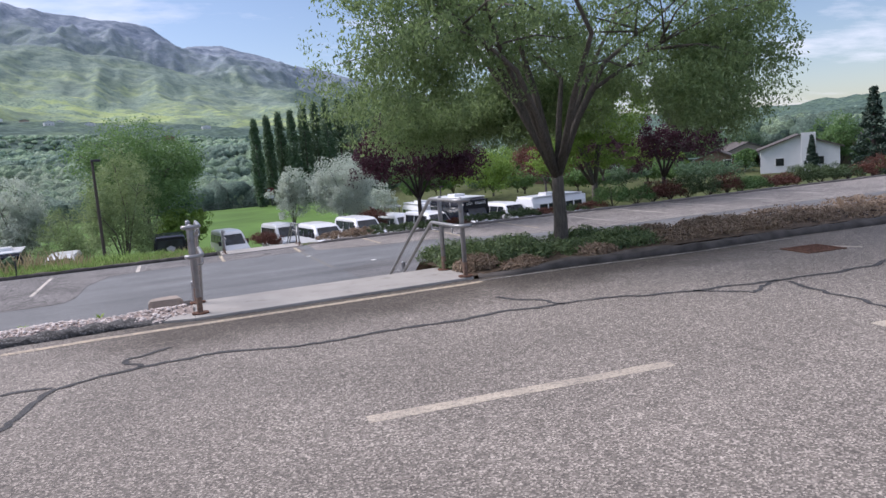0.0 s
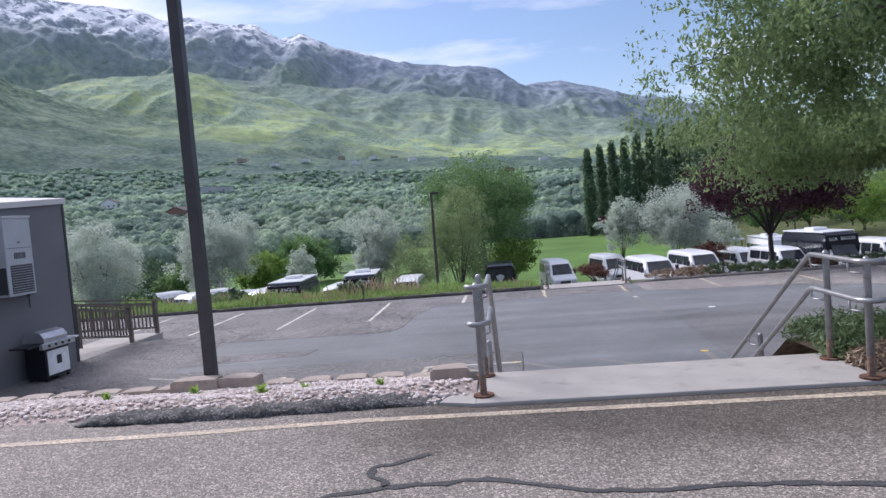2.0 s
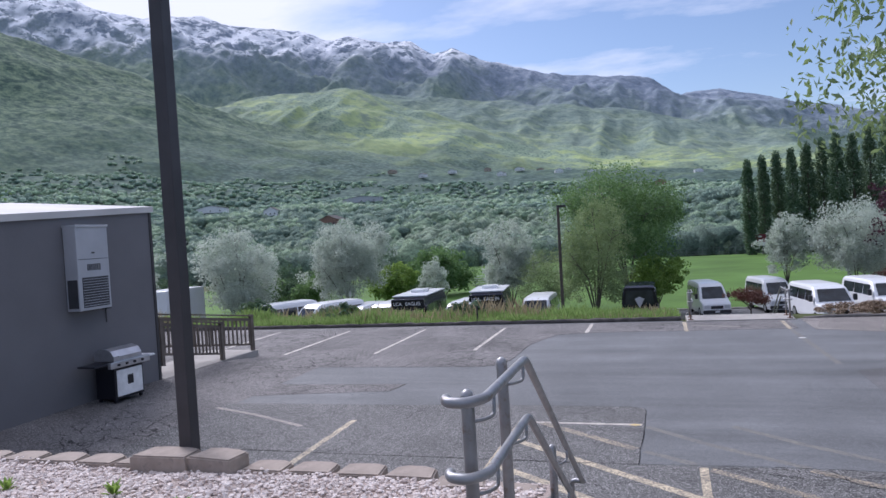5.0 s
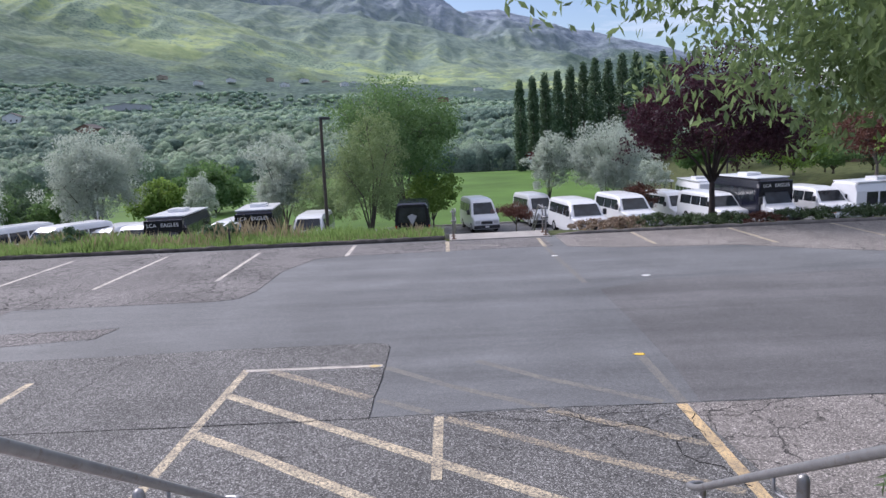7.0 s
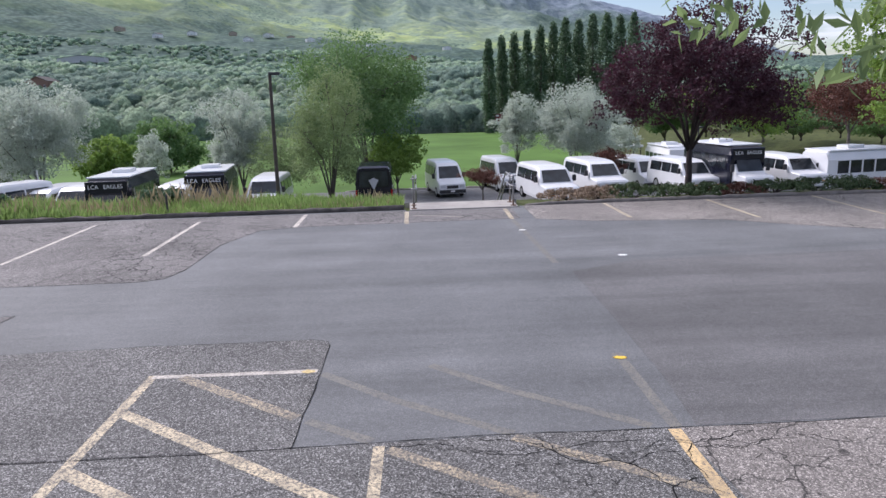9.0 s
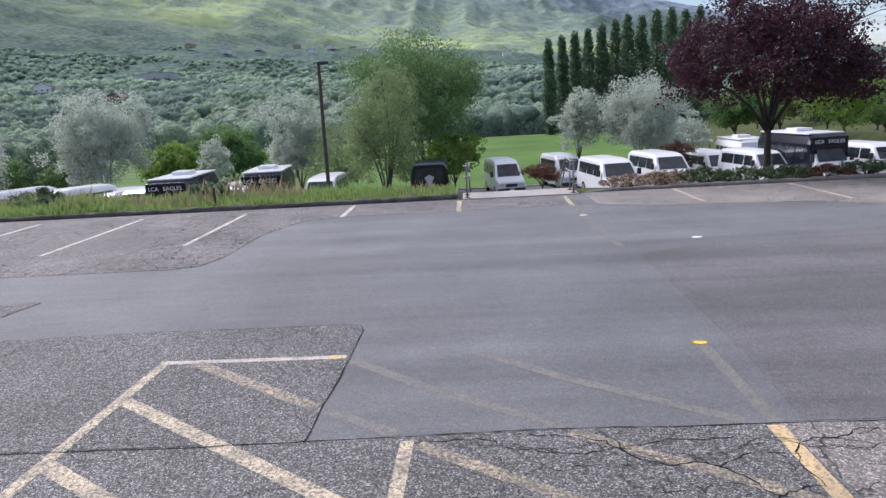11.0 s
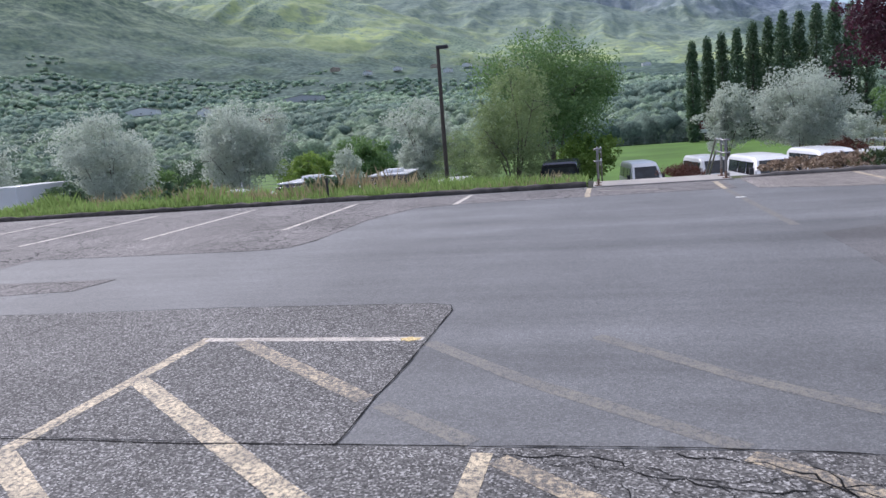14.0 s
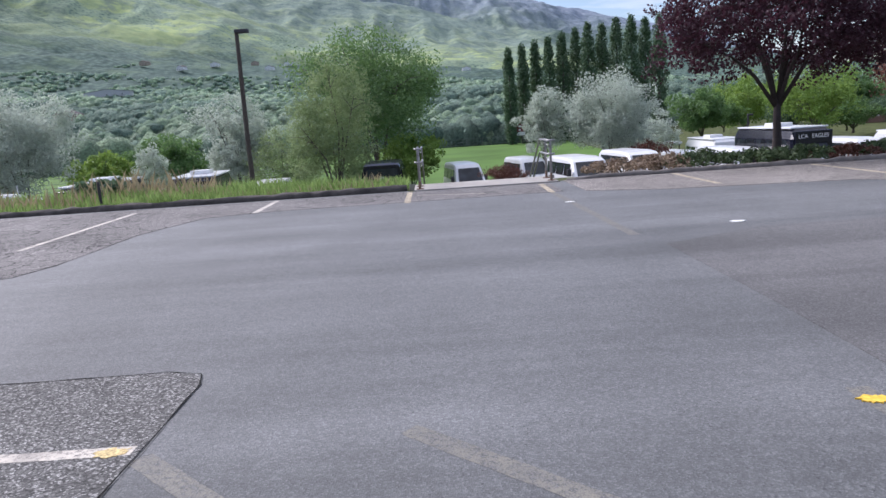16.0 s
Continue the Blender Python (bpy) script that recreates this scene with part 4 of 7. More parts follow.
def gravel():
    M = leafless("pale_gravel", (0.45, 0.36, 0.32), (0.86, 0.78, 0.73))
    rng = np.random.default_rng(4)
    bm = bmesh.new()
    bmesh.ops.create_icosphere(bm, subdivisions=1, radius=1.0)
    base = np.array([v.co[:] for v in bm.verts])
    tri = np.array([[v.index for v in f.verts] for f in bm.faces])
    bm.free()
    n = 17000
    x, y = rng.uniform(-9.5, -0.12, n), rng.uniform(-0.1, 2.6, n)
    near = rng.random(n)
    keep = (y > 0.06 + 0.08 * np.sin(x * 3.1) + 0.06 * np.sin(x * 7.7) - 0.12 * rng.random(n) ** 3) & (near < np.interp(x, [-9.5, -5, -0.1], [0.7, 1, 1]))
    x, y = x[keep], y[keep]
    n = len(x)
    size = rng.uniform(0.01, 0.026, n)[:, None]
    sc = size[:, None] * rng.uniform(0.55, 1.3, (n, 1, 3)) * np.array([1, 1, 0.7])
    v = base[None] * sc * rng.uniform(0.8, 1.2, (n, len(base), 1))
    a = rng.uniform(0, 6.28, n)
    ca, sa = np.cos(a)[:, None], np.sin(a)[:, None]
    vx, vy = v[..., 0] * ca - v[..., 1] * sa, v[..., 0] * sa + v[..., 1] * ca
    z = bed_z(x, y) + size[:, 0] * rng.uniform(0.1, 0.6, n)
    v = np.stack([vx + x[:, None], vy + y[:, None], v[..., 2] + z[:, None]], -1)
    t = tri[None] + (np.arange(n) * len(base))[:, None, None]
    me = raw_mesh("gravel", v.reshape(-1, 3), t.reshape(-1, 3), M)
    tagged(new("gravel", me), "pale pink and white landscaping gravel", "gravel", kind="stuff")
    # the soil under it
    xs, ys = np.linspace(-9.6, -0.052, 120), np.linspace(0.02, 2.62, 30)
    X, Y = np.meshgrid(xs, ys)
    q = np.arange(X.size).reshape(X.shape)
    quads = np.stack([q[:-1, :-1], q[:-1, 1:], q[1:, 1:], q[1:, :-1]], -1).reshape(-1, 4)
    me = raw_mesh("gravel_bed", np.stack([X, Y, bed_z(X, Y) - 0.004], -1).reshape(-1, 3), quads, plain("bed_soil", (0.34, 0.28, 0.25), 0.95, vary=0.5, scale=40, bump=0.8, fine=90), True)
    tagged(new("gravel_bed", me), "gravel planting bed along the car park edge", "planting bed", kind="structure")


def leafless(name, dark, light):
    """Stones that differ one by one."""
    m, n, l, b = nodes_of(name)
    rnd = n.new("ShaderNodeNewGeometry").outputs["Random Per Island"]
    col = ramp_node(n, l, rnd, [(0.0, dark), (0.5, tuple((a + c) / 2 for a, c in zip(dark, light))), (1.0, light)])
    g = noise_node(n, l, place_of(n), 70, 4)
    l.new(mix_node(n, l, 0.35, col, ramp_node(n, l, g, [(0.3, tuple(v * 0.6 for v in dark)), (0.7, light)])), b.inputs["Base Color"])
    b.inputs["Roughness"].default_value = 0.9
    return m


gravel()


def wall_block(bm, w, d, h, seed):
    """A split-face garden wall stone: narrower at the back, rough at the front."""
    rng = random.Random(seed)
    bot = [(-w / 2, -d / 2), (w / 2, -d / 2), (w / 2 * 0.86, d * 0.36), (w * 0.2, d / 2), (-w * 0.2, d / 2), (-w / 2 * 0.86, d * 0.36)]
    lo = [bm.verts.new((x + rng.uniform(-1, 1) * 0.008, y + rng.uniform(-1, 1) * 0.008, 0)) for x, y in bot]
    hi = [bm.verts.new((x * 0.97 + rng.uniform(-1, 1) * 0.008, y * 0.97 + rng.uniform(-1, 1) * 0.008, h + rng.uniform(-1, 1) * 0.006)) for x, y in bot]
    bm.faces.new(lo[::-1])
    fs = [bm.faces.new(hi)] + [bm.faces.new((lo[i], lo[(i + 1) % 6], hi[(i + 1) % 6], hi[i])) for i in range(6)]
    bmesh.ops.bevel(bm, geom=[e for e in fs[0].edges], offset=0.014, segments=2, affect="EDGES")


def retaining_wall():
    e = empty("retaining_wall", 0, 0, 0)
    shapes = []
    for s in range(4):
        bm = bmesh.new()
        wall_block(bm, 0.43, 0.3, 0.15, s)
        me = bpy.data.meshes.new("block")
        bm.to_mesh(me)
        bm.free()
        me.materials.append(M_BLOCK)
        shapes.append(me)
    rng = random.Random(3)
    k = 0
    for course in range(9):
        x = -0.35 - (0.22 if course % 2 else 0)
        while x > -10.2:
            y = 2.68 - 0.3 * float(smooth(-1.3, -0.3, x)) - 0.25 * float(smooth(4.5, 8.5, -x))
            b = new("block", shapes[k % 4])
            b.parent = e
            b.matrix_basis = pose(x, y + course * 0.012, -0.515 - course * 0.153, 0, 0, rng.uniform(-3, 3) + (6 if x > -1 else 0))
            k += 1
            x -= 0.45
    tagged(e, "tan concrete block retaining wall below a gravel bed", "retaining wall", kind="structure")
    # loose stones on top
    for x, y, z, r, s in ((-0.33, 0.84, -0.07, 6, 0.9), (-9.1, 2.45, -0.4, -4, 0.95)):
        bm = bmesh.new()
        wall_block(bm, 0.42 * s, 0.28 * s, 0.17, 9)
        o = obj("wall_stone", bm, M_BLOCK)
        o.matrix_basis = pose(x, y, z, 0, 0, r)
        tagged(o, "loose tan concrete wall stone lying on gravel", "stone", "loose wall stones")
    # larger stones about the lamp post
    for x, y, w, r in ((-3.6, 2.62, 0.6, 0), (-3.05, 2.62, 0.5, -8)):
        bm = bmesh.new()
        wall_block(bm, w, 0.34, 0.2, 11)
        o = obj("wall_stone", bm, M_BLOCK)
        o.matrix_basis = pose(x, y, -0.46, 0, 0, r)
        tagged(o, "large tan concrete stone at the foot of a lamp post", "stone", "loose wall stones")


retaining_wall()


M_KERBC = plain("worn_kerb", (0.17, 0.155, 0.145), 0.95, vary=0.3, scale=4, bump=0.5)


def kerb(pts, width, z, height, material, label, seed, parent=None, fray=1.0, step=0.25):
    """A run of asphalt kerb with a rounded, crumbled back."""
    rng = random.Random(seed)
    full = []
    for (ax, ay), (bx, by) in zip(pts, pts[1:]):
        k = max(1, int(math.hypot(bx - ax, by - ay) / step))
        full += [(ax + (bx - ax) * i / k, ay + (by - ay) * i / k) for i in range(k)]
    full.append(pts[-1])
    prof = [(-0.5, -0.06), (-0.5, 0.35), (-0.38, 0.8), (-0.15, 1.0), (0.15, 1.0), (0.4, 0.8), (0.5, 0.3), (0.5, -0.06)]
    bm = bmesh.new()
    rows = []
    for i, (x, y) in enumerate(full):
        a, b = full[max(0, i - 1)], full[min(len(full) - 1, i + 1)]
        d = math.hypot(b[0] - a[0], b[1] - a[1]) or 1
        nx, ny = -(b[1] - a[1]) / d, (b[0] - a[0]) / d
        rows.append([bm.verts.new((x + nx * (s * width + rng.uniform(-1, 1) * 0.02 * fray), y + ny * (s * width + rng.uniform(-1, 1) * 0.012 * fray), z + h * height * rng.uniform(max(0.05, 1 - 0.3 * fray), 1 + 0.2 * fray) * min(1, 0.3 + 0.2 * i, 0.1 + 0.2 * (len(full) - 1 - i) if fray > 1 else 1))) for s, h in prof])
    for r0, r1 in zip(rows, rows[1:]):
        for k in range(len(prof) - 1):
            bm.faces.new((r0[k], r0[k + 1], r1[k + 1], r1[k]))
    bm.faces.new(rows[0])
    bm.faces.new(rows[-1][::-1])
    bmesh.ops.recalc_face_normals(bm, faces=bm.faces)
    return tagged(obj("kerb", bm, material, parent, smooth=True), label, "kerb", kind="structure")


kerb([(-9.5, 0.0), (-7.5, -0.03), (-5.4, 0.0)], 0.22, 0, 0.045, M_KERB, "crumbling black asphalt kerb by the gravel", 1, fray=1.6, step=0.09)
M_BERM = asphalt("black_berm_asphalt", 0.062, (1.0, 0.97, 0.95), 2.2, 0.5, 70, 0.3)
kerb([(-3.4, -0.02), (-2.6, -0.04), (-1.9, -0.03), (-1.1, 0.02), (-0.3, 0.06)], 0.27, 0, 0.06, M_BERM, "rough low black asphalt berm by the gravel", 2, fray=2.0, step=0.07)
kerb([(3.12, -0.06), (3.5, -0.2), (4.3, -0.22), (5.8, -0.4), (7.7, -0.45), (9.4, -0.58), (14, -0.9), (24, -1.5)], 0.22, 0, 0.085, M_KERB, "rounded black asphalt kerb of the juniper bed", 3)
kerb([(-26, 21.56), (1.45, 21.56)], 0.17, LOW, 0.13, M_KERB, "dark kerb along the grass verge", 4)
kerb([(5.1, 21.6), (75, 21.6)], 0.15, LOW, 0.1, M_KERBC, "worn grey kerb along the shrub bed", 5)
kerb([(-3.5, 57.1), (17, 57.1)], 0.17, -5.86, 0.13, M_CONC, "pale kerb at the edge of the van car park", 6)

# soil of the raised bed with the tree
bm = bmesh.new()
rows = []
for i in range(60):
    x = 2.99 + i * 0.5
    rows.append([bm.verts.new((x, y, z * (min(1, 0.25 + 0.5 * i) if z > 0 else 1))) for y, z in ((-0.1 - 0.045 * max(0, x - 3.5), 0.06), (0.5, 0.07), (1.6, 0.0), (2.4, -0.5), (3.7, LOW - 0.05))])
for r0, r1 in zip(rows, rows[1:]):
    for k in range(4):
        bm.faces.new((r0[k], r0[k + 1], r1[k + 1], r1[k]))
bmesh.ops.recalc_face_normals(bm, faces=bm.faces)
tagged(obj("planting_bed", bm, plain("bed_earth", (0.1, 0.075, 0.055), 0.97, vary=0.5, scale=9, bump=0.8, fine=50), smooth=True), "brown soil bank of a raised planting bed", "planting bed", kind="structure")


# ---------------------------------------------------------------- trees and shrubs
M_BARK = bark("grey_bark", (0.13, 0.115, 0.1))
M_BARKD = bark("dark_bark", (0.06, 0.045, 0.045))
M_LEAF = leafy("dark_green_leaves", (0.06, 0.115, 0.06), (0.25, 0.35, 0.165), (0.33, 0.44, 0.17), 0.45, tone_scale=2.3)
M_PLUM = leafy("purple_leaves", (0.028, 0.014, 0.022), (0.085, 0.038, 0.055), (0.14, 0.04, 0.065), 0.3)
M_OLIVE = leafy("silver_leaves", (0.3, 0.36, 0.3), (0.6, 0.66, 0.58), (0.58, 0.64, 0.54), 0.46, tone_scale=1.1)
M_FRESH = leafy("fresh_green_leaves", (0.1, 0.2, 0.035), (0.26, 0.39, 0.1), (0.34, 0.46, 0.1), 0.42)
M_MID = leafy("mid_green_leaves", (0.06, 0.13, 0.05), (0.17, 0.29, 0.11), (0.24, 0.38, 0.12), 0.36, tone_scale=0.9)
M_THIN = leafy("grey_green_leaves", (0.12, 0.19, 0.085), (0.28, 0.37, 0.17), (0.36, 0.45, 0.2), 0.4, tone_scale=1.0)
M_POP = leafy("poplar_leaves", (0.055, 0.11, 0.07), (0.13, 0.205, 0.115), (0.17, 0.25, 0.11), 0.28)
M_JUN = leafy("juniper_needles", (0.03, 0.06, 0.025), (0.11, 0.16, 0.065), (0.1, 0.13, 0.05), 0.15)
M_SPRAY = leafy("bed_juniper_sprays", (0.045, 0.085, 0.042), (0.19, 0.26, 0.11), (0.18, 0.24, 0.09), 0.25, tone_scale=3.0)
M_DRY = leafy("dry_brown_foliage", (0.15, 0.1, 0.07), (0.42, 0.325, 0.235), (0.36, 0.26, 0.16), 0.2)
M_REDSH = leafy("reddish_shrub_leaves", (0.07, 0.025, 0.02), (0.19, 0.085, 0.06), (0.2, 0.08, 0.05), 0.2)
M_SPRUCE = leafy("spruce_needles", (0.018, 0.04, 0.03), (0.05, 0.085, 0.06), (0.06, 0.1, 0.06), 0.1)


def branches(rng, base, height, crown, trunk_r, split, limbs, twigs, lean=(0, 0)):
    """A tapered trunk that parts into limbs reaching into the crown. Returns the mesh and the limb tips."""
    cx, cy, cz, rx, ry, rz = crown
    bm = bmesh.new()

    def add(points, r0, r1):
        k = len(points)
        t = tube(points, r0, 9, True, [r0 + (r1 - r0) * i / (k - 1) for i in range(k)])
        me = bpy.data.meshes.new("tmp")
        t.to_mesh(me)
        t.free()
        bm.from_mesh(me)
        bpy.data.meshes.remove(me)
    b = Vector(base)
    fork = b + Vector((lean[0], lean[1], split))
    add([b + Vector((0, 0, -0.1)), b + Vector((0, 0, 0.05)), b + (fork - b) * 0.35 + Vector((0.02, 0.01, 0)), b + (fork - b) * 0.7, fork + Vector((0, 0, 0.1))], trunk_r * 1.25, trunk_r * 0.8)
    tips = []
    for k in range(limbs):
        a = k * 2 * math.pi / limbs + rng.uniform(-0.35, 0.35)
        out = rng.uniform(0.45, 0.8)
        tip = Vector((cx + rx * out * math.cos(a), cy + ry * out * math.sin(a), cz + rz * rng.uniform(-0.25, 0.65)))
        if k == 0:
            tip = Vector((cx, cy, cz + rz * 0.75))
        mid = fork.lerp(tip, 0.5) + Vector((rng.uniform(-1, 1) * 0.15 * rx, rng.uniform(-1, 1) * 0.15 * ry, 0.12 * rz))
        pts = [fork - Vector((0, 0, 0.12)), fork.lerp(mid, 0.5) + Vector((0, 0, 0.04 * rz)), mid, mid.lerp(tip, 0.55), tip]
        add(pts, trunk_r * 0.55, trunk_r * 0.1)
        tips.append(tip)
        for j in range(twigs):
            s = rng.uniform(0.35, 0.95)
            p = mid.lerp(tip, s)
            d = Vector((rng.uniform(-1, 1) * rx, rng.uniform(-1, 1) * ry, rng.uniform(-0.35, 0.6) * rz)) * 0.42
            q = p + d
            add([p, p + d * 0.5 + Vector((0, 0, 0.05 * rz)), q], trunk_r * 0.17, trunk_r * 0.045)
            tips.append(q)
    return bm, tips


def tree(name, base, crown, trunk_r, split, limbs, twigs, clumps, per, leaf_len, leaf_wid, leaf_mat, bark_mat, seed, label, droop=0.4, clump=0.2, foot=0.35, gap=-1.15, dent=0.0, category="tree", lean=(0, 0), flat=0.6, low=-1.0, more=(), ragged=0.0):
    """A tree with its trunk and limbs and a crown of separate leaves in clumps."""
    rng = random.Random(seed)
    nr = np.random.default_rng(seed)
    cx, cy, cz, rx, ry, rz = crown
    bm, tips = branches(rng, (0, 0, 0), 0, (cx - base[0], cy - base[1], cz - base[2], rx, ry, rz), trunk_r, split, limbs, twigs, lean)
    e = empty(name, *base)
    part("trunk", bm, bark_mat, e, smooth=True)
    lobes = 7 + seed % 4
    la = np.arange(lobes) * 2 * np.pi / lobes + nr.uniform(-0.4, 0.4, lobes)
    ls = nr.uniform(0.35, 0.72, lobes)
    lc = np.stack([np.cos(la) * ls, np.sin(la) * ls, nr.uniform(-0.55, 0.45, lobes)], -1)
    lc = np.concatenate([lc, [[0.05, 0, 0.42], [-0.12, 0.1, 0.05], [0.1, -0.1, -0.2]]])
    lr = np.concatenate([nr.uniform(0.32, 0.52, lobes), [0.55, 0.6, 0.5]])
    for mx, my, mz, mr in more:
        lc, lr = np.concatenate([lc, [[mx, my, mz]]]), np.append(lr, mr)
    pick = nr.integers(0, len(lc), clumps)
    d = nr.normal(0, 1, (clumps, 3))
    d /= np.linalg.norm(d, axis=1, keepdims=True)
    c = lc[pick] + d * (lr[pick] * nr.uniform(0.1, 1.0, clumps) ** 0.36)[:, None]
    edge = np.hypot(c[:, 0], c[:, 1])
    c[:, 2] = np.maximum(c[:, 2], low + 0.3 * (1 - edge) + nr.uniform(0, 0.25, clumps))
    az = np.arctan2(c[:, 1], c[:, 0])
    wave = 0.9 + 0.1 * np.sin(az * 3 + seed) + 0.07 * np.sin(az * 7 + 2 * seed + 4 * c[:, 2])
    wave = wave - dent * np.exp(-((az - 2.25) / 0.55) ** 2)
    dome = np.where(c[:, 2] > -0.15, np.sqrt(np.maximum(0.1, 1.02 - np.abs(np.maximum(c[:, 2], 0)) ** 2.2)), 1 - foot * (np.abs(c[:, 2]) - 0.15))
    over = np.maximum(1.0, edge / (nr.uniform(0.84 - ragged, 1.02 + 0.45 * ragged, clumps) * wave * dome))
    c[:, :2] /= over[:, None]
    c[:, 2] = np.minimum(c[:, 2], nr.uniform(0.85, 1.0, clumps))
    hole = np.sin(c @ np.array([5.1, 3.3, 4.7]) + seed) + np.sin(c @ np.array([-4.2, 5.4, 3.1]) + 2 * seed) + np.sin(c @ np.array([2.6, -4.4, 6.3]) + 3 * seed)
    c = c[hole > gap + nr.normal(0, 0.25, clumps)]
    c = c * np.array([rx, ry, rz]) + np.array([cx - base[0], cy - base[1], cz - base[2]])
    t = np.array([p[:] for p in tips])
    if len(t):
        c = np.concatenate([c, np.repeat(t, 3, 0) + nr.normal(0, clump * 0.6, (3 * len(t), 3))])
    if dent:
        u, v = (c[:, 0] + base[0] - cx) / rx, (c[:, 1] + base[1] - cy) / ry
        c = c[(np.exp(-((np.arctan2(v, u) - 2.25) / 0.6) ** 2) < 0.4) | (np.hypot(u, v) < 0.87)]
    cr = nr.uniform(0.6, 1.5, (len(c), 1)) * np.array([[clump, clump, clump * flat]])
    pts, out = puffs(nr, c, cr, per)
    me = leaves("crown", pts, out * 0.5 + np.array([0, 0, 0.35]), leaf_len, leaf_wid, leaf_mat, seed, droop)
    o = new("crown", me)
    o.parent = e
    return tagged(e, label, category)


# the tree by the upper lot
tree("shade_tree", (5.02, 1.2, 0.0), (5.12, 1.45, 3.1, 3.88, 2.95, 2.0), 0.098, 1.1, 11, 8, 3100, 68, 0.062, 0.025, M_LEAF, M_BARK, 7, "broad dark green shade tree with a grey trunk", 1.6, 0.19, flat=0.85, low=-0.98, foot=0.0, gap=-0.62, dent=0.09, more=((-0.42, 0.45, -0.5, 0.32), (-0.3, 0.5, -0.35, 0.32), (-0.15, 0.55, -0.2, 0.3), (0.75, -0.5, -0.2, 0.3), (0.85, -0.3, 0.1, 0.25), (-0.7, -0.2, -0.35, 0.3), (-0.62, 0.3, -0.3, 0.3), (-0.55, -0.35, 0.0, 0.35), (0.72, -0.2, -0.3, 0.3), (0.5, 0.4, -0.4, 0.35), (-0.12, 0.62, -0.4, 0.33), (0.15, 0.75, -0.35, 0.33), (0.4, 0.65, -0.4, 0.33), (0.6, -0.2, -0.6, 0.28), (0.8, 0.1, -0.5, 0.25), (0.45, -0.6, -0.55, 0.28), (-0.32, 0.45, -0.5, 0.26), (-0.1, 0.6, -0.52, 0.28), (-0.3, 0.42, -0.55, 0.24), (0.15, 0.6, -0.55, 0.3)), ragged=0.22)
# plum trees on the lower verge
tree("plum_tree", (10.95, 23.7, LOW + 0.02), (11.3, 23.8, 2.0, 3.7, 3.4, 2.5), 0.105, 1.35, 8, 7, 860, 42, 0.11, 0.065, M_PLUM, M_BARKD, 21, "dark purple-leaved plum tree on the shrub verge", 0.3, 0.28, flat=0.8, low=-0.95)
tree("plum_tree", (25.7, 24.2, LOW + 0.1), (26.4, 24.3, 1.5, 3.5, 3.2, 2.1), 0.13, 1.1, 7, 5, 380, 30, 0.13, 0.08, M_PLUM, M_BARKD, 22, "dark purple-leaved plum tree with a dense crown", 0.3, 0.32)
tree("young_tree", (21.2, 24.3, LOW + 0.1), (20.3, 24.1, 2.7, 4.1, 3.4, 3.2), 0.19, 1.0, 7, 6, 760, 44, 0.15, 0.09, M_FRESH, M_BARK, 23, "bright green broadleaf tree on the verge", 0.5, 0.36)


def spot(bearing, dist, ox=1.6, oy=1.0):
    a = radians(bearing)
    return ox + dist * math.sin(a), oy + dist * math.cos(a)


def far_tree(name, bearing, dist, base_z, wide, bottom, top, clumps, per, size, mat, seed, label, thin=0.45, trunk=0.12, squash=1.0):
    if dist > 44:
        dist, wide, bottom, top = dist * 1.12, wide * 1.12, 1.5 + (bottom - 1.5) * 1.12, 1.5 + (top - 1.5) * 1.12
    x, y = spot(bearing, dist)
    if base_z == VAN:
        base_z = float(near_ground(np.array(x), np.array(y))) - 0.05
    bottom = max(bottom, base_z + 0.4)
    rz = (top - bottom) / 2
    return tree(name, (x, y, base_z), (x, y, bottom + rz, wide / 2, wide / 2 * squash, rz), trunk, max(0.4, (bottom - base_z) * 0.8), 6, 4, clumps, per, size, size * thin, mat, M_BARK, seed, label, 0.3, wide * 0.075, flat=0.8)


far_tree("olive_tree", -27.2, 50, VAN, 6.6, -4.0, 3.5, 760, 46, 0.2, M_OLIVE, 31, "silvery grey-green olive tree behind parked vans", 0.4)
far_tree("olive_tree", -13.2, 49, VAN, 4.8, -3.9, 2.5, 600, 44, 0.2, M_OLIVE, 32, "silvery olive tree with a loose crown", 0.4)
far_tree("olive_tree", 9.0, 50, VAN, 3.7, -2.9, 1.7, 280, 36, 0.19, M_OLIVE, 33, "small silvery olive tree with thin stems", 0.4, 0.07)
far_tree("olive_tree", 13.7, 49, VAN, 6.0, -3.4, 2.3, 620, 44, 0.19, M_OLIVE, 34, "silvery olive tree with a broad crown", 0.4, 0.09)
far_tree("olive_tree", -36.5, 49, VAN, 6.9, -4.1, 3.0, 760, 44, 0.2, M_OLIVE, 35, "large silvery olive tree beside white vans", 0.4)
far_tree("olive_tree", -45.0, 56, VAN, 7.0, -3.6, 4.2, 340, 30, 0.22, M_OLIVE, 36, "silvery olive tree behind the grey cabin", 0.4)
far_tree("olive_tree", -19.6, 58, FIELD, 3.4, -4.6, -0.4, 150, 26, 0.22, M_OLIVE, 37, "low silvery olive shrub by the field fence", 0.4, 0.06)
far_tree("olive_tree", 17.2, 56, VAN, 3.6, -3.6, -0.4, 150, 24, 0.2, M_OLIVE, 38, "low silvery olive shrub by the van car park", 0.4, 0.06)
far_tree("ash_tree", -6.3, 44.0, VAN, 5.8, -4.7, 3.9, 800, 32, 0.15, M_THIN, 41, "slender pale grey-green tree at the verge", 0.45)
far_tree("ash_tree", -10.2, 45.2, VAN, 4.6, -4.6, 0.2, 330, 28, 0.15, M_THIN, 46, "thin pale green saplings at the verge", 0.4, 0.05)
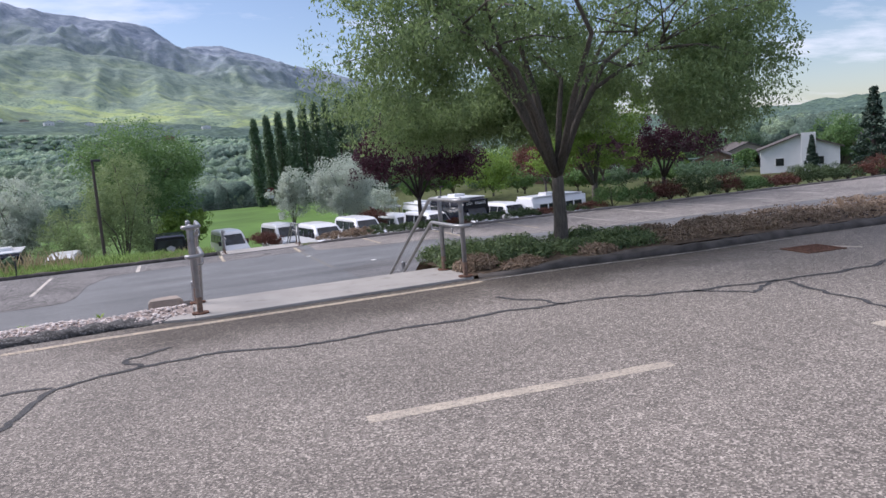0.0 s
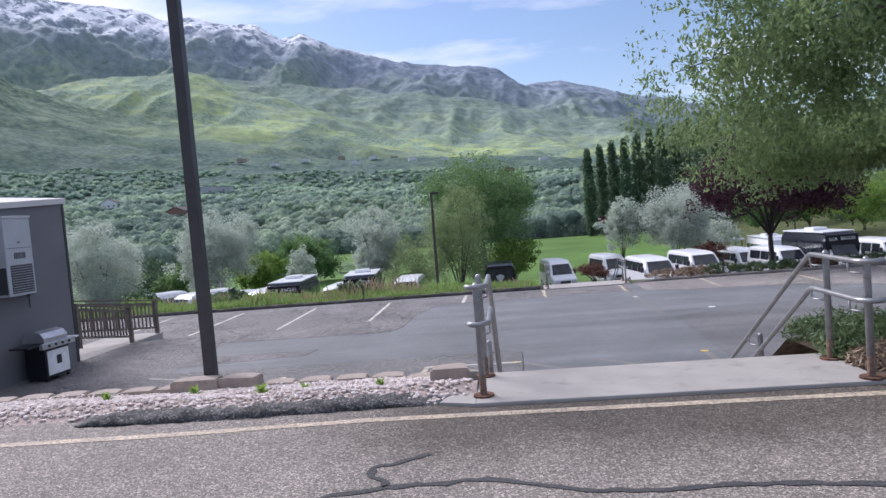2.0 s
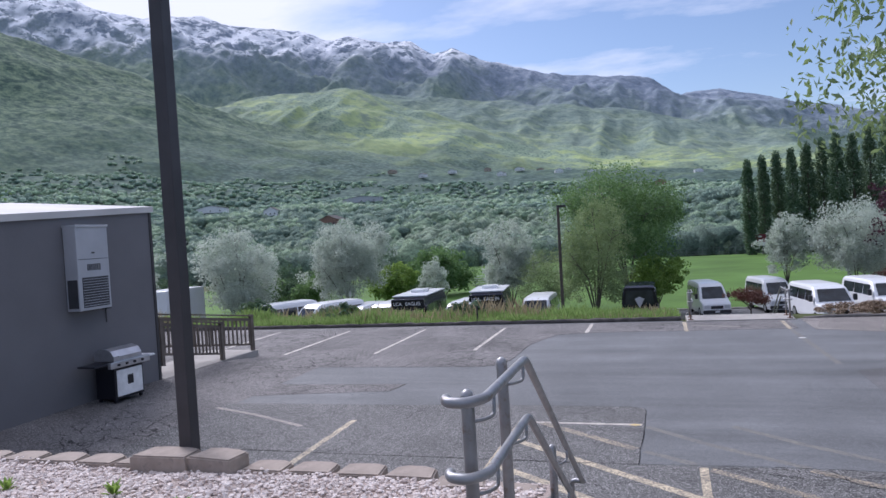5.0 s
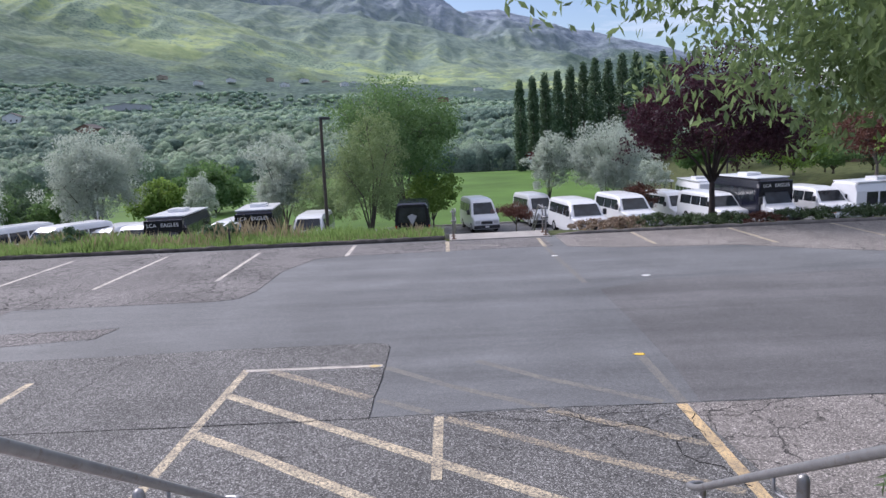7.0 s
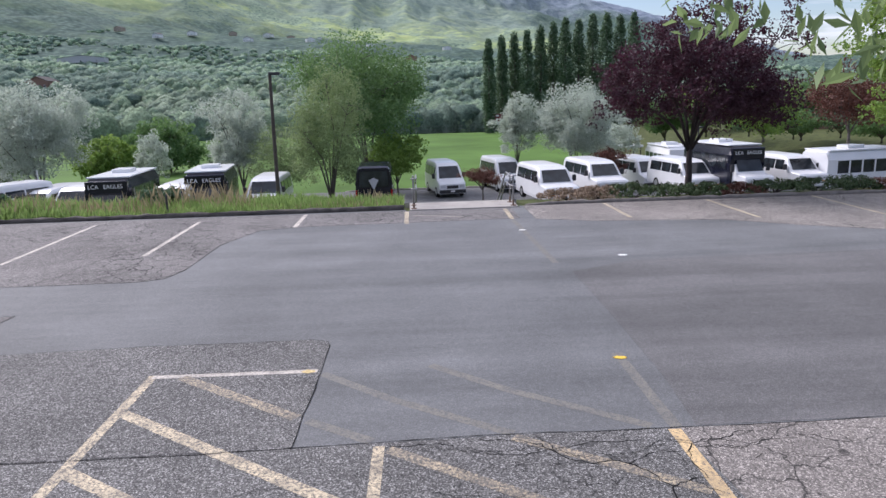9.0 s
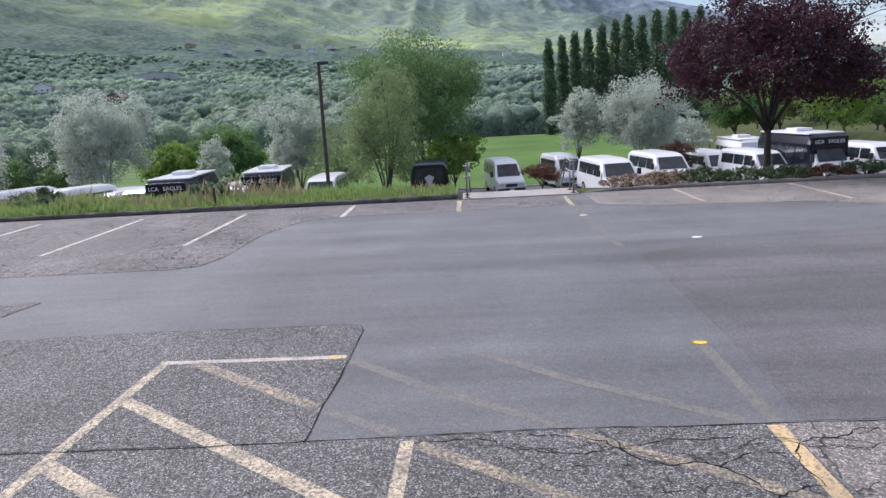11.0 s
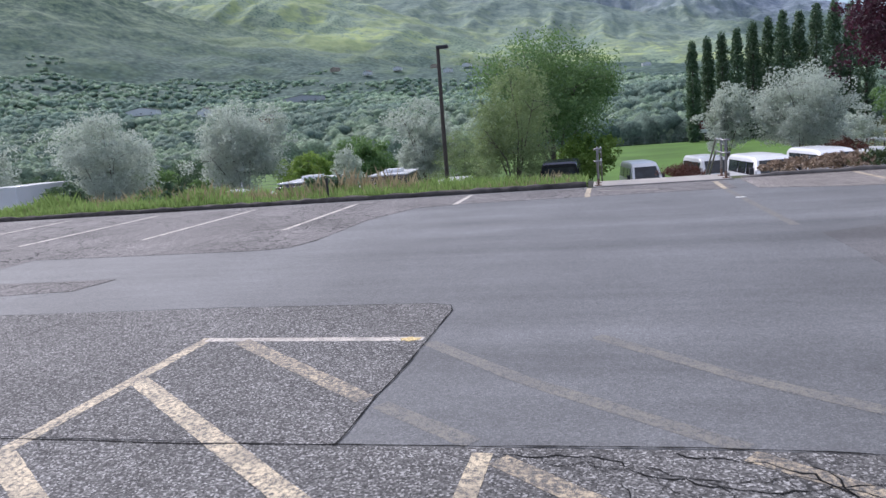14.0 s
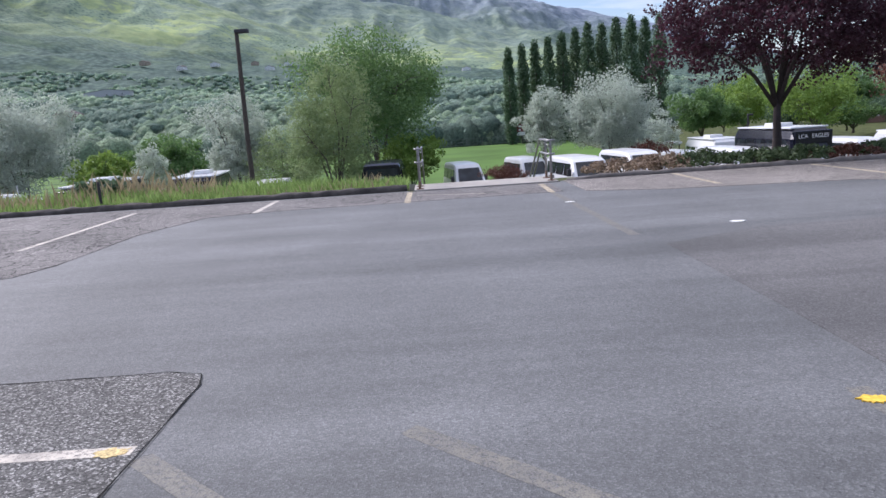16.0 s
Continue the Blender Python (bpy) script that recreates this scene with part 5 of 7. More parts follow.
far_tree("broadleaf_tree", -3.2, 50, VAN, 11.0, -3.0, 6.2, 1000, 34, 0.22, M_MID, 42, "tall full green broadleaf tree", 0.55, 0.2)
far_tree("broadleaf_tree", -0.9, 47, VAN, 4.0, -3.9, -0.6, 240, 30, 0.22, M_FRESH, 43, "low bright green young tree", 0.6, 0.08)
far_tree("broadleaf_tree", -18.4, 74, -6.5, 7.4, -5.6, 0.4, 260, 30, 0.34, M_MID, 44, "rounded green tree beyond the field edge", 0.6)
far_tree("broadleaf_tree", -22.6, 62, FIELD, 4.2, -4.6, -0.8, 200, 28, 0.28, M_FRESH, 45, "bright green bushy tree by the field", 0.6)
far_tree("broadleaf_tree", -58.0, 51.6, VAN, 10.7, -2.5, 11.4, 900, 34, 0.27, M_MID, 47, "large dark green tree behind the grey cabin", 0.6, 0.2)
far_tree("red_maple_shrub", 6.15, 43.9, VAN, 2.7, -4.1, -2.9, 190, 30, 0.09, M_REDSH, 48, "small domed reddish-brown maple on a short trunk", 0.5, 0.05)
far_tree("red_shrub", 16.4, 46, VAN, 2.7, -3.9, -2.0, 150, 26, 0.14, M_REDSH, 49, "reddish-brown rounded shrub behind the vans", 0.5, 0.05)
far_tree("maroon_tree", 33.0, 47, LOW - 0.5, 5.6, -1.0, 2.5, 260, 28, 0.2, M_REDSH, 50, "brownish-red broad tree behind the buses", 0.5, 0.1)
far_tree("maroon_tree", 37.5, 60, LOW - 0.5, 6.5, -1.4, 4.2, 300, 28, 0.22, M_PLUM, 51, "dark maroon tree before the houses", 0.5, 0.12)
far_tree("broadleaf_tree", 27.5, 62, LOW - 1.5, 7.0, -3.0, 2.0, 280, 28, 0.26, M_FRESH, 52, "yellow-green bushy tree behind the buses", 0.5, 0.12)


for k, (b, dist, wide, top, mat, lb) in enumerate([(20.5, 74, 6.0, 1.2, M_MID, "green bushy tree beyond the wire fence"), (23.5, 82, 7.5, 2.4, M_FRESH, "yellow-green tree beyond the wire fence"), (30.0, 76, 6.5, 2.2, M_MID, "green rounded tree near the houses"),
                                                     (34.5, 88, 7.0, 3.2, M_REDSH, "reddish tree near the houses"), (40.5, 80, 6.0, 2.0, M_FRESH, "bright green tree near the houses"), (54.5, 92, 7.0, 3.0, M_MID, "green tree beside the tan house"), (47.8, 92, 3.0, -0.6, M_MID, "low green bush before the white house"), (42.5, 84, 4.0, 0.2, M_FRESH, "bright green bush before the brick house")]):
    far_tree("broadleaf_tree", b, dist, -4.2, wide, -3.6, top, 240, 26, 0.32, mat, 520 + k, lb, 0.6, 0.12)

for k, (b, dist, wide, top, mat) in enumerate([(23.0, 96, 8.0, 2.0, M_MID), (25.5, 104, 8.0, 2.6, M_POP), (28.0, 98, 7.5, 2.2, M_MID), (31.0, 108, 8.5, 2.8, M_POP), (33.5, 100, 8.0, 1.8, M_MID), (36.0, 112, 8.0, 2.4, M_FRESH), (39.0, 104, 7.5, 1.6, M_MID), (41.5, 118, 8.0, 2.0, M_POP),
                                               (44.0, 124, 8.0, 2.2, M_MID), (47.0, 128, 8.0, 2.4, M_POP), (26.5, 74, 5.0, -0.6, M_POP), (29.5, 70, 5.0, -0.8, M_MID), (32.5, 72, 5.5, -0.5, M_POP), (22.0, 78, 5.0, -0.6, M_MID), (38.5, 68, 7.0, -1.2, M_POP), (42.0, 72, 6.0, -0.9, M_MID), (45.5, 70, 7.5, -1.3, M_POP), (35.0, 66, 6.0, -1.0, M_MID)]):
    far_tree("hedge_tree", b, dist, -3.6, wide, -3.4, top, 170, 26, 0.24, mat, 560 + k, "low dense green hedge tree before the houses", 0.6, 0.08)

for k, (b, dist, wide, top, mat) in enumerate([(-33.8, 62, 5.0, -0.8, M_MID), (-31.5, 66, 5.5, -0.4, M_POP), (-29.6, 62, 4.5, -1.0, M_MID), (-23.5, 64, 4.5, -1.2, M_FRESH), (-21.6, 66, 5.0, -0.9, M_MID), (-40.5, 64, 5.5, -0.8, M_POP)]):
    far_tree("hedge_tree", b, dist, FIELD, wide, FIELD + 0.4, top, 170, 26, 0.24, mat, 590 + k, "bushy green tree between the silvery olive trees", 0.6, 0.08)

# row of poplars
def poplar(bearing, top_deg, dist, seed):
    x, y = spot(bearing, dist)
    top = 1.5 + dist * math.tan(radians(top_deg))
    base = -7.0
    h = top - base
    rng = np.random.default_rng(seed)
    e = empty("poplar_tree", x, y, base)
    part("trunk", tube([(0, 0, -0.2), (0, 0, h * 0.3), (0.1, 0, h * 0.7), (0, 0, h * 0.94)], 0.3, 8, True, [0.34, 0.26, 0.15, 0.05]), M_BARK, e)
    k = 420
    s = rng.uniform(0.06, 1.0, k)
    a = rng.uniform(0, 2 * np.pi, k)
    w = 0.062 * h * np.sin(np.pi * np.clip(s * 0.93 + 0.06, 0, 1)) ** 0.55 * rng.uniform(0.5, 1.15, k)
    c = np.stack([w * np.cos(a), w * np.sin(a), s * h], -1)
    pts, out = puffs(rng, c, np.full((k, 3), (0.45, 0.45, 0.95)), 14)
    o = new("crown", leaves("crown", pts, out + np.array([0, 0, 0.3]), 0.45, 0.26, M_POP, seed, -0.8))
    o.parent = e
    tagged(e, "tall narrow dark green poplar in a row", "tree", "row of poplars")


for k, (b, t) in enumerate([(6.75, 4.0), (7.8, 4.25), (8.8, 4.55), (9.8, 4.6), (10.85, 5.0), (11.85, 5.15), (12.75, 5.5), (13.8, 5.3), (14.85, 5.65), (15.9, 5.7), (16.9, 5.4), (17.9, 5.6)]):
    poplar(b, t, 140 + (k % 3) * 2.5, 60 + k)


def wood_mass(name, dark, light):
    """Tree crowns far off: each tree in its own tone, mottled with leaf masses."""
    m, n, l, b = nodes_of(name)
    rnd = n.new("ShaderNodeNewGeometry").outputs["Random Per Island"]
    c = place_of(n)
    mass = noise_node(n, l, c, 1.5, 6, 0.75)
    tone = ramp_node(n, l, rnd, [(0.0, dark), (0.75, light), (1.0, tuple(v * 1.25 for v in light))])
    mott = ramp_node(n, l, mass, [(0.34, (0.5,) * 3), (0.66, (1.42,) * 3)])
    l.new(mix_node(n, l, 1.0, tone, mott, "MULTIPLY"), b.inputs["Base Color"])
    b.inputs["Roughness"].default_value = 0.9
    b.inputs["Specular IOR Level"].default_value = 0.12
    bump_node(n, l, mass, 1.0, 1.6, b)
    return m


def woods():
    """The wooded valley between the field and the foothills."""
    rng = np.random.default_rng(77)
    # crown greens lightened and blued, so valley haze sits in the colour
    groups = [("valley_woods", (0.18, 0.275, 0.19), (0.295, 0.4, 0.26), 0), ("valley_bushes", (0.225, 0.305, 0.225), (0.335, 0.42, 0.3), 1), ("dark_valley_woods", (0.135, 0.21, 0.168), (0.22, 0.305, 0.235), 2)]
    bm = bmesh.new()
    bmesh.ops.create_icosphere(bm, subdivisions=2, radius=1.0)
    fine_v, fine_t = np.array([v.co[:] for v in bm.verts]), np.array([[v.index for v in f.verts] for f in bm.faces])
    bm.free()
    bm = bmesh.new()
    bmesh.ops.create_icosphere(bm, subdivisions=1, radius=1.0)
    low_v, low_t = np.array([v.co[:] for v in bm.verts]), np.array([[v.index for v in f.verts] for f in bm.faces])
    bm.free()
    n = 42000
    deg = rng.uniform(-62, 58, n)
    r = np.exp(rng.uniform(np.log(152), np.log(1250), n))
    x, y, z = terrain(r, deg)
    x = x + 1.5
    kind = fbm(x / 90, y / 90, 4, 9) + rng.normal(0, 0.2, n) + 0.3 * smooth(-12, 6, deg) * (1 - smooth(500, 900, r))
    skip = (np.abs(fbm(x / 150, y / 150, 3, 21)) < 0.03) & (r > 350) | (r > 1060 + 420 * fbm(x / 120, y / 120, 4, 33))
    hgt = rng.uniform(3.2, 9.0, n) * np.interp(r, [138, 400, 900, 1450], [0.95, 0.95, 0.65, 0.5])
    wid = hgt * rng.uniform(0.42, 0.72, n) * np.interp(r, [300, 800, 1200], [1.0, 1.6, 2.0])
    for name, dark, light, g in groups:
        mat = wood_mass(name + "_crowns", dark, light)
        leaf = leafy(name + "_leaves", tuple(v * 0.85 for v in dark), tuple(v * 1.15 for v in light), light, 0.38)
        sel = ~skip & ((kind > 0.16) if g == 2 else ((kind < -0.26) if g == 1 else ((kind <= 0.16) & (kind >= -0.26))))
        # lightened copies for the most distant trees, with haze painted in
        hazy_mat = wood_mass(name + "_hazy_crowns", tuple(v * 1.25 for v in dark), tuple(v * 1.2 for v in light))
        hazy_leaf = leafy(name + "_hazy_leaves", tuple(v * 1.15 for v in dark), tuple(v * 1.35 for v in light), light, 0.4)
        for lo, hi, bv, bt, per, size in ((130, 270, fine_v, fine_t, 56, 0.6), (270, 560, low_v, low_t, 30, 1.05), (560, 2000, low_v, low_t, 10, 1.7)):
            m = sel & (r >= lo) & (r < hi)
            k = int(m.sum())
            lump = rng.uniform(0.62, 1.12, (k, len(bv), 1))
            rad = np.stack([wid[m], wid[m], hgt[m] * 0.58], -1)[:, None, :]
            c = np.stack([x[m], y[m], z[m] + hgt[m] * 0.38], -1)
            v = bv[None] * lump * rad * 0.93 + c[:, None, :]
            t = bt[None] + (np.arange(k) * len(bv))[:, None, None]
            tagged(new(name, raw_mesh(name, v.reshape(-1, 3), t.reshape(-1, 3), mat if lo < 500 else hazy_mat, True)), "dense mixed green woodland across the valley", "woodland", kind="stuff")
            pts, out = puffs(rng, c, rad[:, 0] * 1.04, per)
            tagged(new(name, leaves(name, pts, out * 1.6 + np.array([0, 0, 0.5]), size, size * 0.7, leaf if lo < 500 else hazy_leaf, 5 + g, 0.0, 0.6, 0.15)), "leafy tree crowns of the valley woods", "woodland", kind="stuff")


woods()


# shrubs
def shrub(name, x0, x1, y0, y1, z, height, mat, count, seed, label, size=0.06, slim=0.3):
    """A low spreading shrub of many small sprays."""
    rng = np.random.default_rng(seed)
    e = empty(name, (x0 + x1) / 2, (y0 + y1) / 2, z)
    w, d = (x1 - x0) / 2, (y1 - y0) / 2
    k = max(8, count // 26)
    a, s = rng.uniform(0, 2 * np.pi, k), np.sqrt(rng.uniform(0, 1, k))
    c = np.stack([w * s * np.cos(a), d * s * np.sin(a), height * (1 - 0.65 * s ** 2) * rng.uniform(0.45, 1.0, k)], -1)
    pts, out = puffs(rng, c, np.full((k, 3), (0.16, 0.16, 0.11)) * (0.6 + 0.5 * height), 26)
    pts[:, 2] = np.maximum(pts[:, 2], 0.01)
    o = new("foliage", leaves("foliage", pts, out + np.array([0, 0, 0.6]), size * 2.2, size * 2.2 * slim, mat, seed, -0.9, 0.7))
    o.parent = e
    bm = bmesh.new()
    stems = min(9, k)
    for i in range(stems):
        t = tube([(0, 0, -0.08), tuple(c[i] * 0.5 + np.array([0, 0, 0.04])), tuple(c[i])], 0.012, 5, True, [0.02, 0.012, 0.005])
        me = bpy.data.meshes.new("tmp")
        t.to_mesh(me)
        t.free()
        bm.from_mesh(me)
        bpy.data.meshes.remove(me)
    part("stems", bm, M_BARKD, e)
    return tagged(e, label, "shrub", "shrubs of the beds")


def bed_height(y):
    return float(np.interp(y, [-0.1, 0.5, 1.6, 2.4, 3.7], [0.06, 0.07, 0.0, -0.5, LOW]))


for k, (x, y, w, h, m) in enumerate([(3.4, 0.75, 0.95, 0.42, 0), (3.55, 1.5, 1.1, 0.5, 0), (3.85, 0.35, 0.8, 0.5, 0), (4.75, 0.5, 1.0, 0.24, 0), (4.3, 1.3, 1.2, 0.42, 0), (5.5, 0.4, 1.0, 0.4, 0), (3.28, 0.3, 0.5, 0.3, 1), (3.75, -0.02, 0.45, 0.2, 1), (4.85, 0.12, 0.5, 0.22, 1),
                                     (5.4, 1.3, 1.2, 0.4, 0), (6.2, 0.4, 1.0, 0.22, 1), (6.9, 0.35, 1.0, 0.22, 1), (7.7, 0.3, 1.1, 0.24, 1), (6.6, 1.2, 1.2, 0.3, 1), (8.6, 0.3, 1.2, 0.28, 1), (9.6, 0.2, 1.3, 0.32, 1),
                                     (10.8, 0.1, 1.5, 0.34, 1), (12.2, 0.0, 1.6, 0.36, 1), (13.7, -0.1, 1.7, 0.36, 1), (15.4, -0.2, 1.9, 0.38, 1), (17.4, -0.3, 2.2, 0.4, 1), (7.9, 1.2, 1.3, 0.3, 1), (9.4, 1.2, 1.5, 0.34, 1), (11.2, 1.1, 1.7, 0.36, 1)]):
    shrub("juniper_shrub" if m == 0 else "dry_shrub", x - w / 2, x + w / 2, y - w * 0.42, y + w * 0.42, bed_height(y) - 0.03, h * (0.42 if m else 0.58), M_DRY if m else M_SPRAY, 3200 if x < 8 else 1500, 100 + k,
          "dry brown low spreading shrub in the bed" if m else "low dark green spreading juniper in the bed", 0.034, 0.22)
rng = random.Random(12)
x = 5.9
k = 0
while x < 44:
    w = rng.uniform(1.0, 1.9)
    m = rng.choice((M_JUN, M_REDSH, M_DRY, M_JUN)) if x < 20 else rng.choice((M_JUN, M_MID, M_JUN, M_REDSH))
    nm = {M_JUN: ("juniper_shrub", "low dark green spreading juniper on the verge"), M_REDSH: ("red_shrub", "low reddish-brown shrub on the verge"), M_DRY: ("dry_shrub", "dry brown low shrub on the verge"), M_MID: ("green_shrub", "rounded green shrub on the verge")}[m]
    shrub(nm[0], x - 0.2, x + w + 0.3, 21.8, 23.5, LOW, rng.uniform(0.28, 0.46) if x < 20 else rng.uniform(0.75, 1.35), m, 1700 if x < 20 else 2600, 200 + k, nm[1], 0.05, 0.35)
    x += w * 0.82
    k += 1
for bx, by, w, h, s in ((-6.6, 24.2, 2.0, 0.85, 1), (-11.9, 23.6, 2.2, 0.95, 3), (-16.5, 24.5, 2.4, 1.1, 2)):
    shrub("hedge_shrub", bx - w / 2, bx + w / 2, by - 0.9, by + 0.9, LOW - 0.2, h, M_POP, 2200, 300 + s, "dark green bush in the grass verge", 0.08, 0.5)


def grass(name, x0, x1, y0, y1, count, tall, mat, seed, label, height_of):
    """Blades of long grass."""
    rng = np.random.default_rng(seed)
    x, y = rng.uniform(x0, x1, count), rng.uniform(y0, y1, count)
    z = height_of(x, y)
    patchy = 0.65 + 0.55 * fbm(x * 0.5, y * 0.9, 3, seed)
    h = tall * rng.uniform(0.45, 1.15, count) * patchy
    if tall > 0.4:
        h = h * np.interp(x, [-14, -5, -1.5], [1.3, 1.3, 0.75]) * np.interp(y, [22.0, 24.0], [0.8, 1.15])
    a = rng.uniform(0, 2 * np.pi, count)
    lean = rng.uniform(0.05, 0.45, count) * h
    w = rng.uniform(0.006, 0.014, count) * (1 + tall)
    dx, dy = np.cos(a), np.sin(a)
    p0 = np.stack([x - dy * w, y + dx * w, z - 0.03], -1)
    p1 = np.stack([x + dy * w, y - dx * w, z - 0.03], -1)
    p2 = np.stack([x + dx * lean * 0.4 + dy * w * 0.8, y + dy * lean * 0.4 - dx * w * 0.8, z + h * 0.6], -1)
    p3 = np.stack([x + dx * lean, y + dy * lean, z + h], -1)
    me = raw_mesh(name, np.stack([p0, p1, p2, p3], 1).reshape(-1, 3), np.arange(4 * count).reshape(-1, 4), mat)
    tagged(new(name, me), label, "grass", kind="stuff")


M_BLADE = leafy("long_grass", (0.1, 0.19, 0.045), (0.28, 0.4, 0.14), (0.34, 0.46, 0.15), 0.45)
M_STRAW = leafy("straw_grass", (0.25, 0.2, 0.12), (0.45, 0.38, 0.24), (0.4, 0.33, 0.2), 0.3)
grass("verge_grass", -26, 1.4, 21.7, 24.6, 36000, 0.6, M_BLADE, 1, "long green verge grass above the van car park", lambda x, y: near_ground(x, y))
grass("straw_grass", -24, 1.2, 22.2, 24.8, 4200, 0.7, M_STRAW, 2, "dry straw-coloured grass stalks on the verge", lambda x, y: near_ground(x, y))
grass("bank_grass", 3.2, 7.5, 2.6, 3.6, 5000, 0.16, M_BLADE, 3, "short green grass at the foot of the bank", lambda x, y: np.interp(y, [-0.1, 0.5, 1.6, 2.4, 3.7], [0.06, 0.07, 0.0, -0.5, LOW]))


def weed(x, y, s, seed):
    """A tuft: blades that rise from one root."""
    rng = random.Random(seed)
    bm = bmesh.new()
    root = bm.verts.new((0, 0, -0.01))
    for k in range(26):
        a, h = rng.uniform(0, 6.28), rng.uniform(0.03, 0.11) * s
        w, o = 0.012 * s, rng.uniform(0.03, 0.09) * s
        p = bm.verts.new((math.cos(a) * o * 0.5 - math.sin(a) * w, math.sin(a) * o * 0.5 + math.cos(a) * w, h * 0.7))
        q = bm.verts.new((math.cos(a) * o * 0.5 + math.sin(a) * w, math.sin(a) * o * 0.5 - math.cos(a) * w, h * 0.7))
        t = bm.verts.new((math.cos(a) * o, math.sin(a) * o, h))
        bm.faces.new((root, p, t, q))
    o = obj("weed", bm, M_FRESH)
    o.location = (x, y, float(bed_z(x, y)))
    tagged(o, "small green weed growing in the gravel", "weed", "weeds in the gravel")


for k, (x, y, s) in enumerate([(-4.0, 1.3, 1.0), (-3.05, 1.35, 1.1), (-2.2, 1.0, 1.2), (-1.75, 0.95, 0.8), (-1.0, 0.85, 0.9), (-6.5, 1.5, 1.0), (-8.2, 1.6, 1.0)]):
    weed(x, y, s, 400 + k)


# ---------------------------------------------------------------- cabin, ramp, grill, poles
M_CABIN = plain("grey_cabin_siding", (0.15, 0.148, 0.158), 0.75, vary=0.08, scale=0.8, bump=0.15, fine=30)
M_TRIM = plain("dark_trim", (0.05, 0.048, 0.05), 0.7)
M_ROOFW = plain("white_roof_membrane", (0.55, 0.535, 0.52), 0.8, vary=0.1, scale=0.5)
M_ACU = plain("pale_grey_metal", (0.42, 0.43, 0.46), 0.45, 0.1, vary=0.06, scale=2)
M_GRILLE = plain("dark_louvre", (0.06, 0.062, 0.07), 0.6, 0.3)
M_SIGN = plain("black_sign", (0.012, 0.012, 0.02), 0.5)
M_WHITE = plain("white_lettering", (0.75, 0.75, 0.75), 0.6)
M_WOOD = plain("weathered_brown_wood", (0.165, 0.14, 0.12), 0.85, vary=0.3, scale=3, bump=0.5, fine=60)
M_BLACK = plain("black_enamel", (0.01, 0.011, 0.018), 0.35)
M_SILVER = plain("brushed_steel", (0.5, 0.5, 0.52), 0.35, 0.8)


def letters(text, size, m, material, parent, name="lettering", label=""):
    cu = bpy.data.curves.new("tmp_text", "FONT")
    cu.body, cu.size, cu.extrude, cu.align_x, cu.align_y = text, size, 0.004, "CENTER", "CENTER"
    t = bpy.data.objects.new("tmp_text", cu)
    scene.collection.objects.link(t)
    me = bpy.data.meshes.new_from_object(t.evaluated_get(bpy.context.evaluated_depsgraph_get()))
    bpy.data.objects.remove(t)
    bpy.data.curves.remove(cu)
    me.name = name
    me.materials.clear()
    me.materials.append(material)
    o = new(name, me)
    o.parent = parent
    o.matrix_basis = m
    if label:
        o["label"] = label
    return o


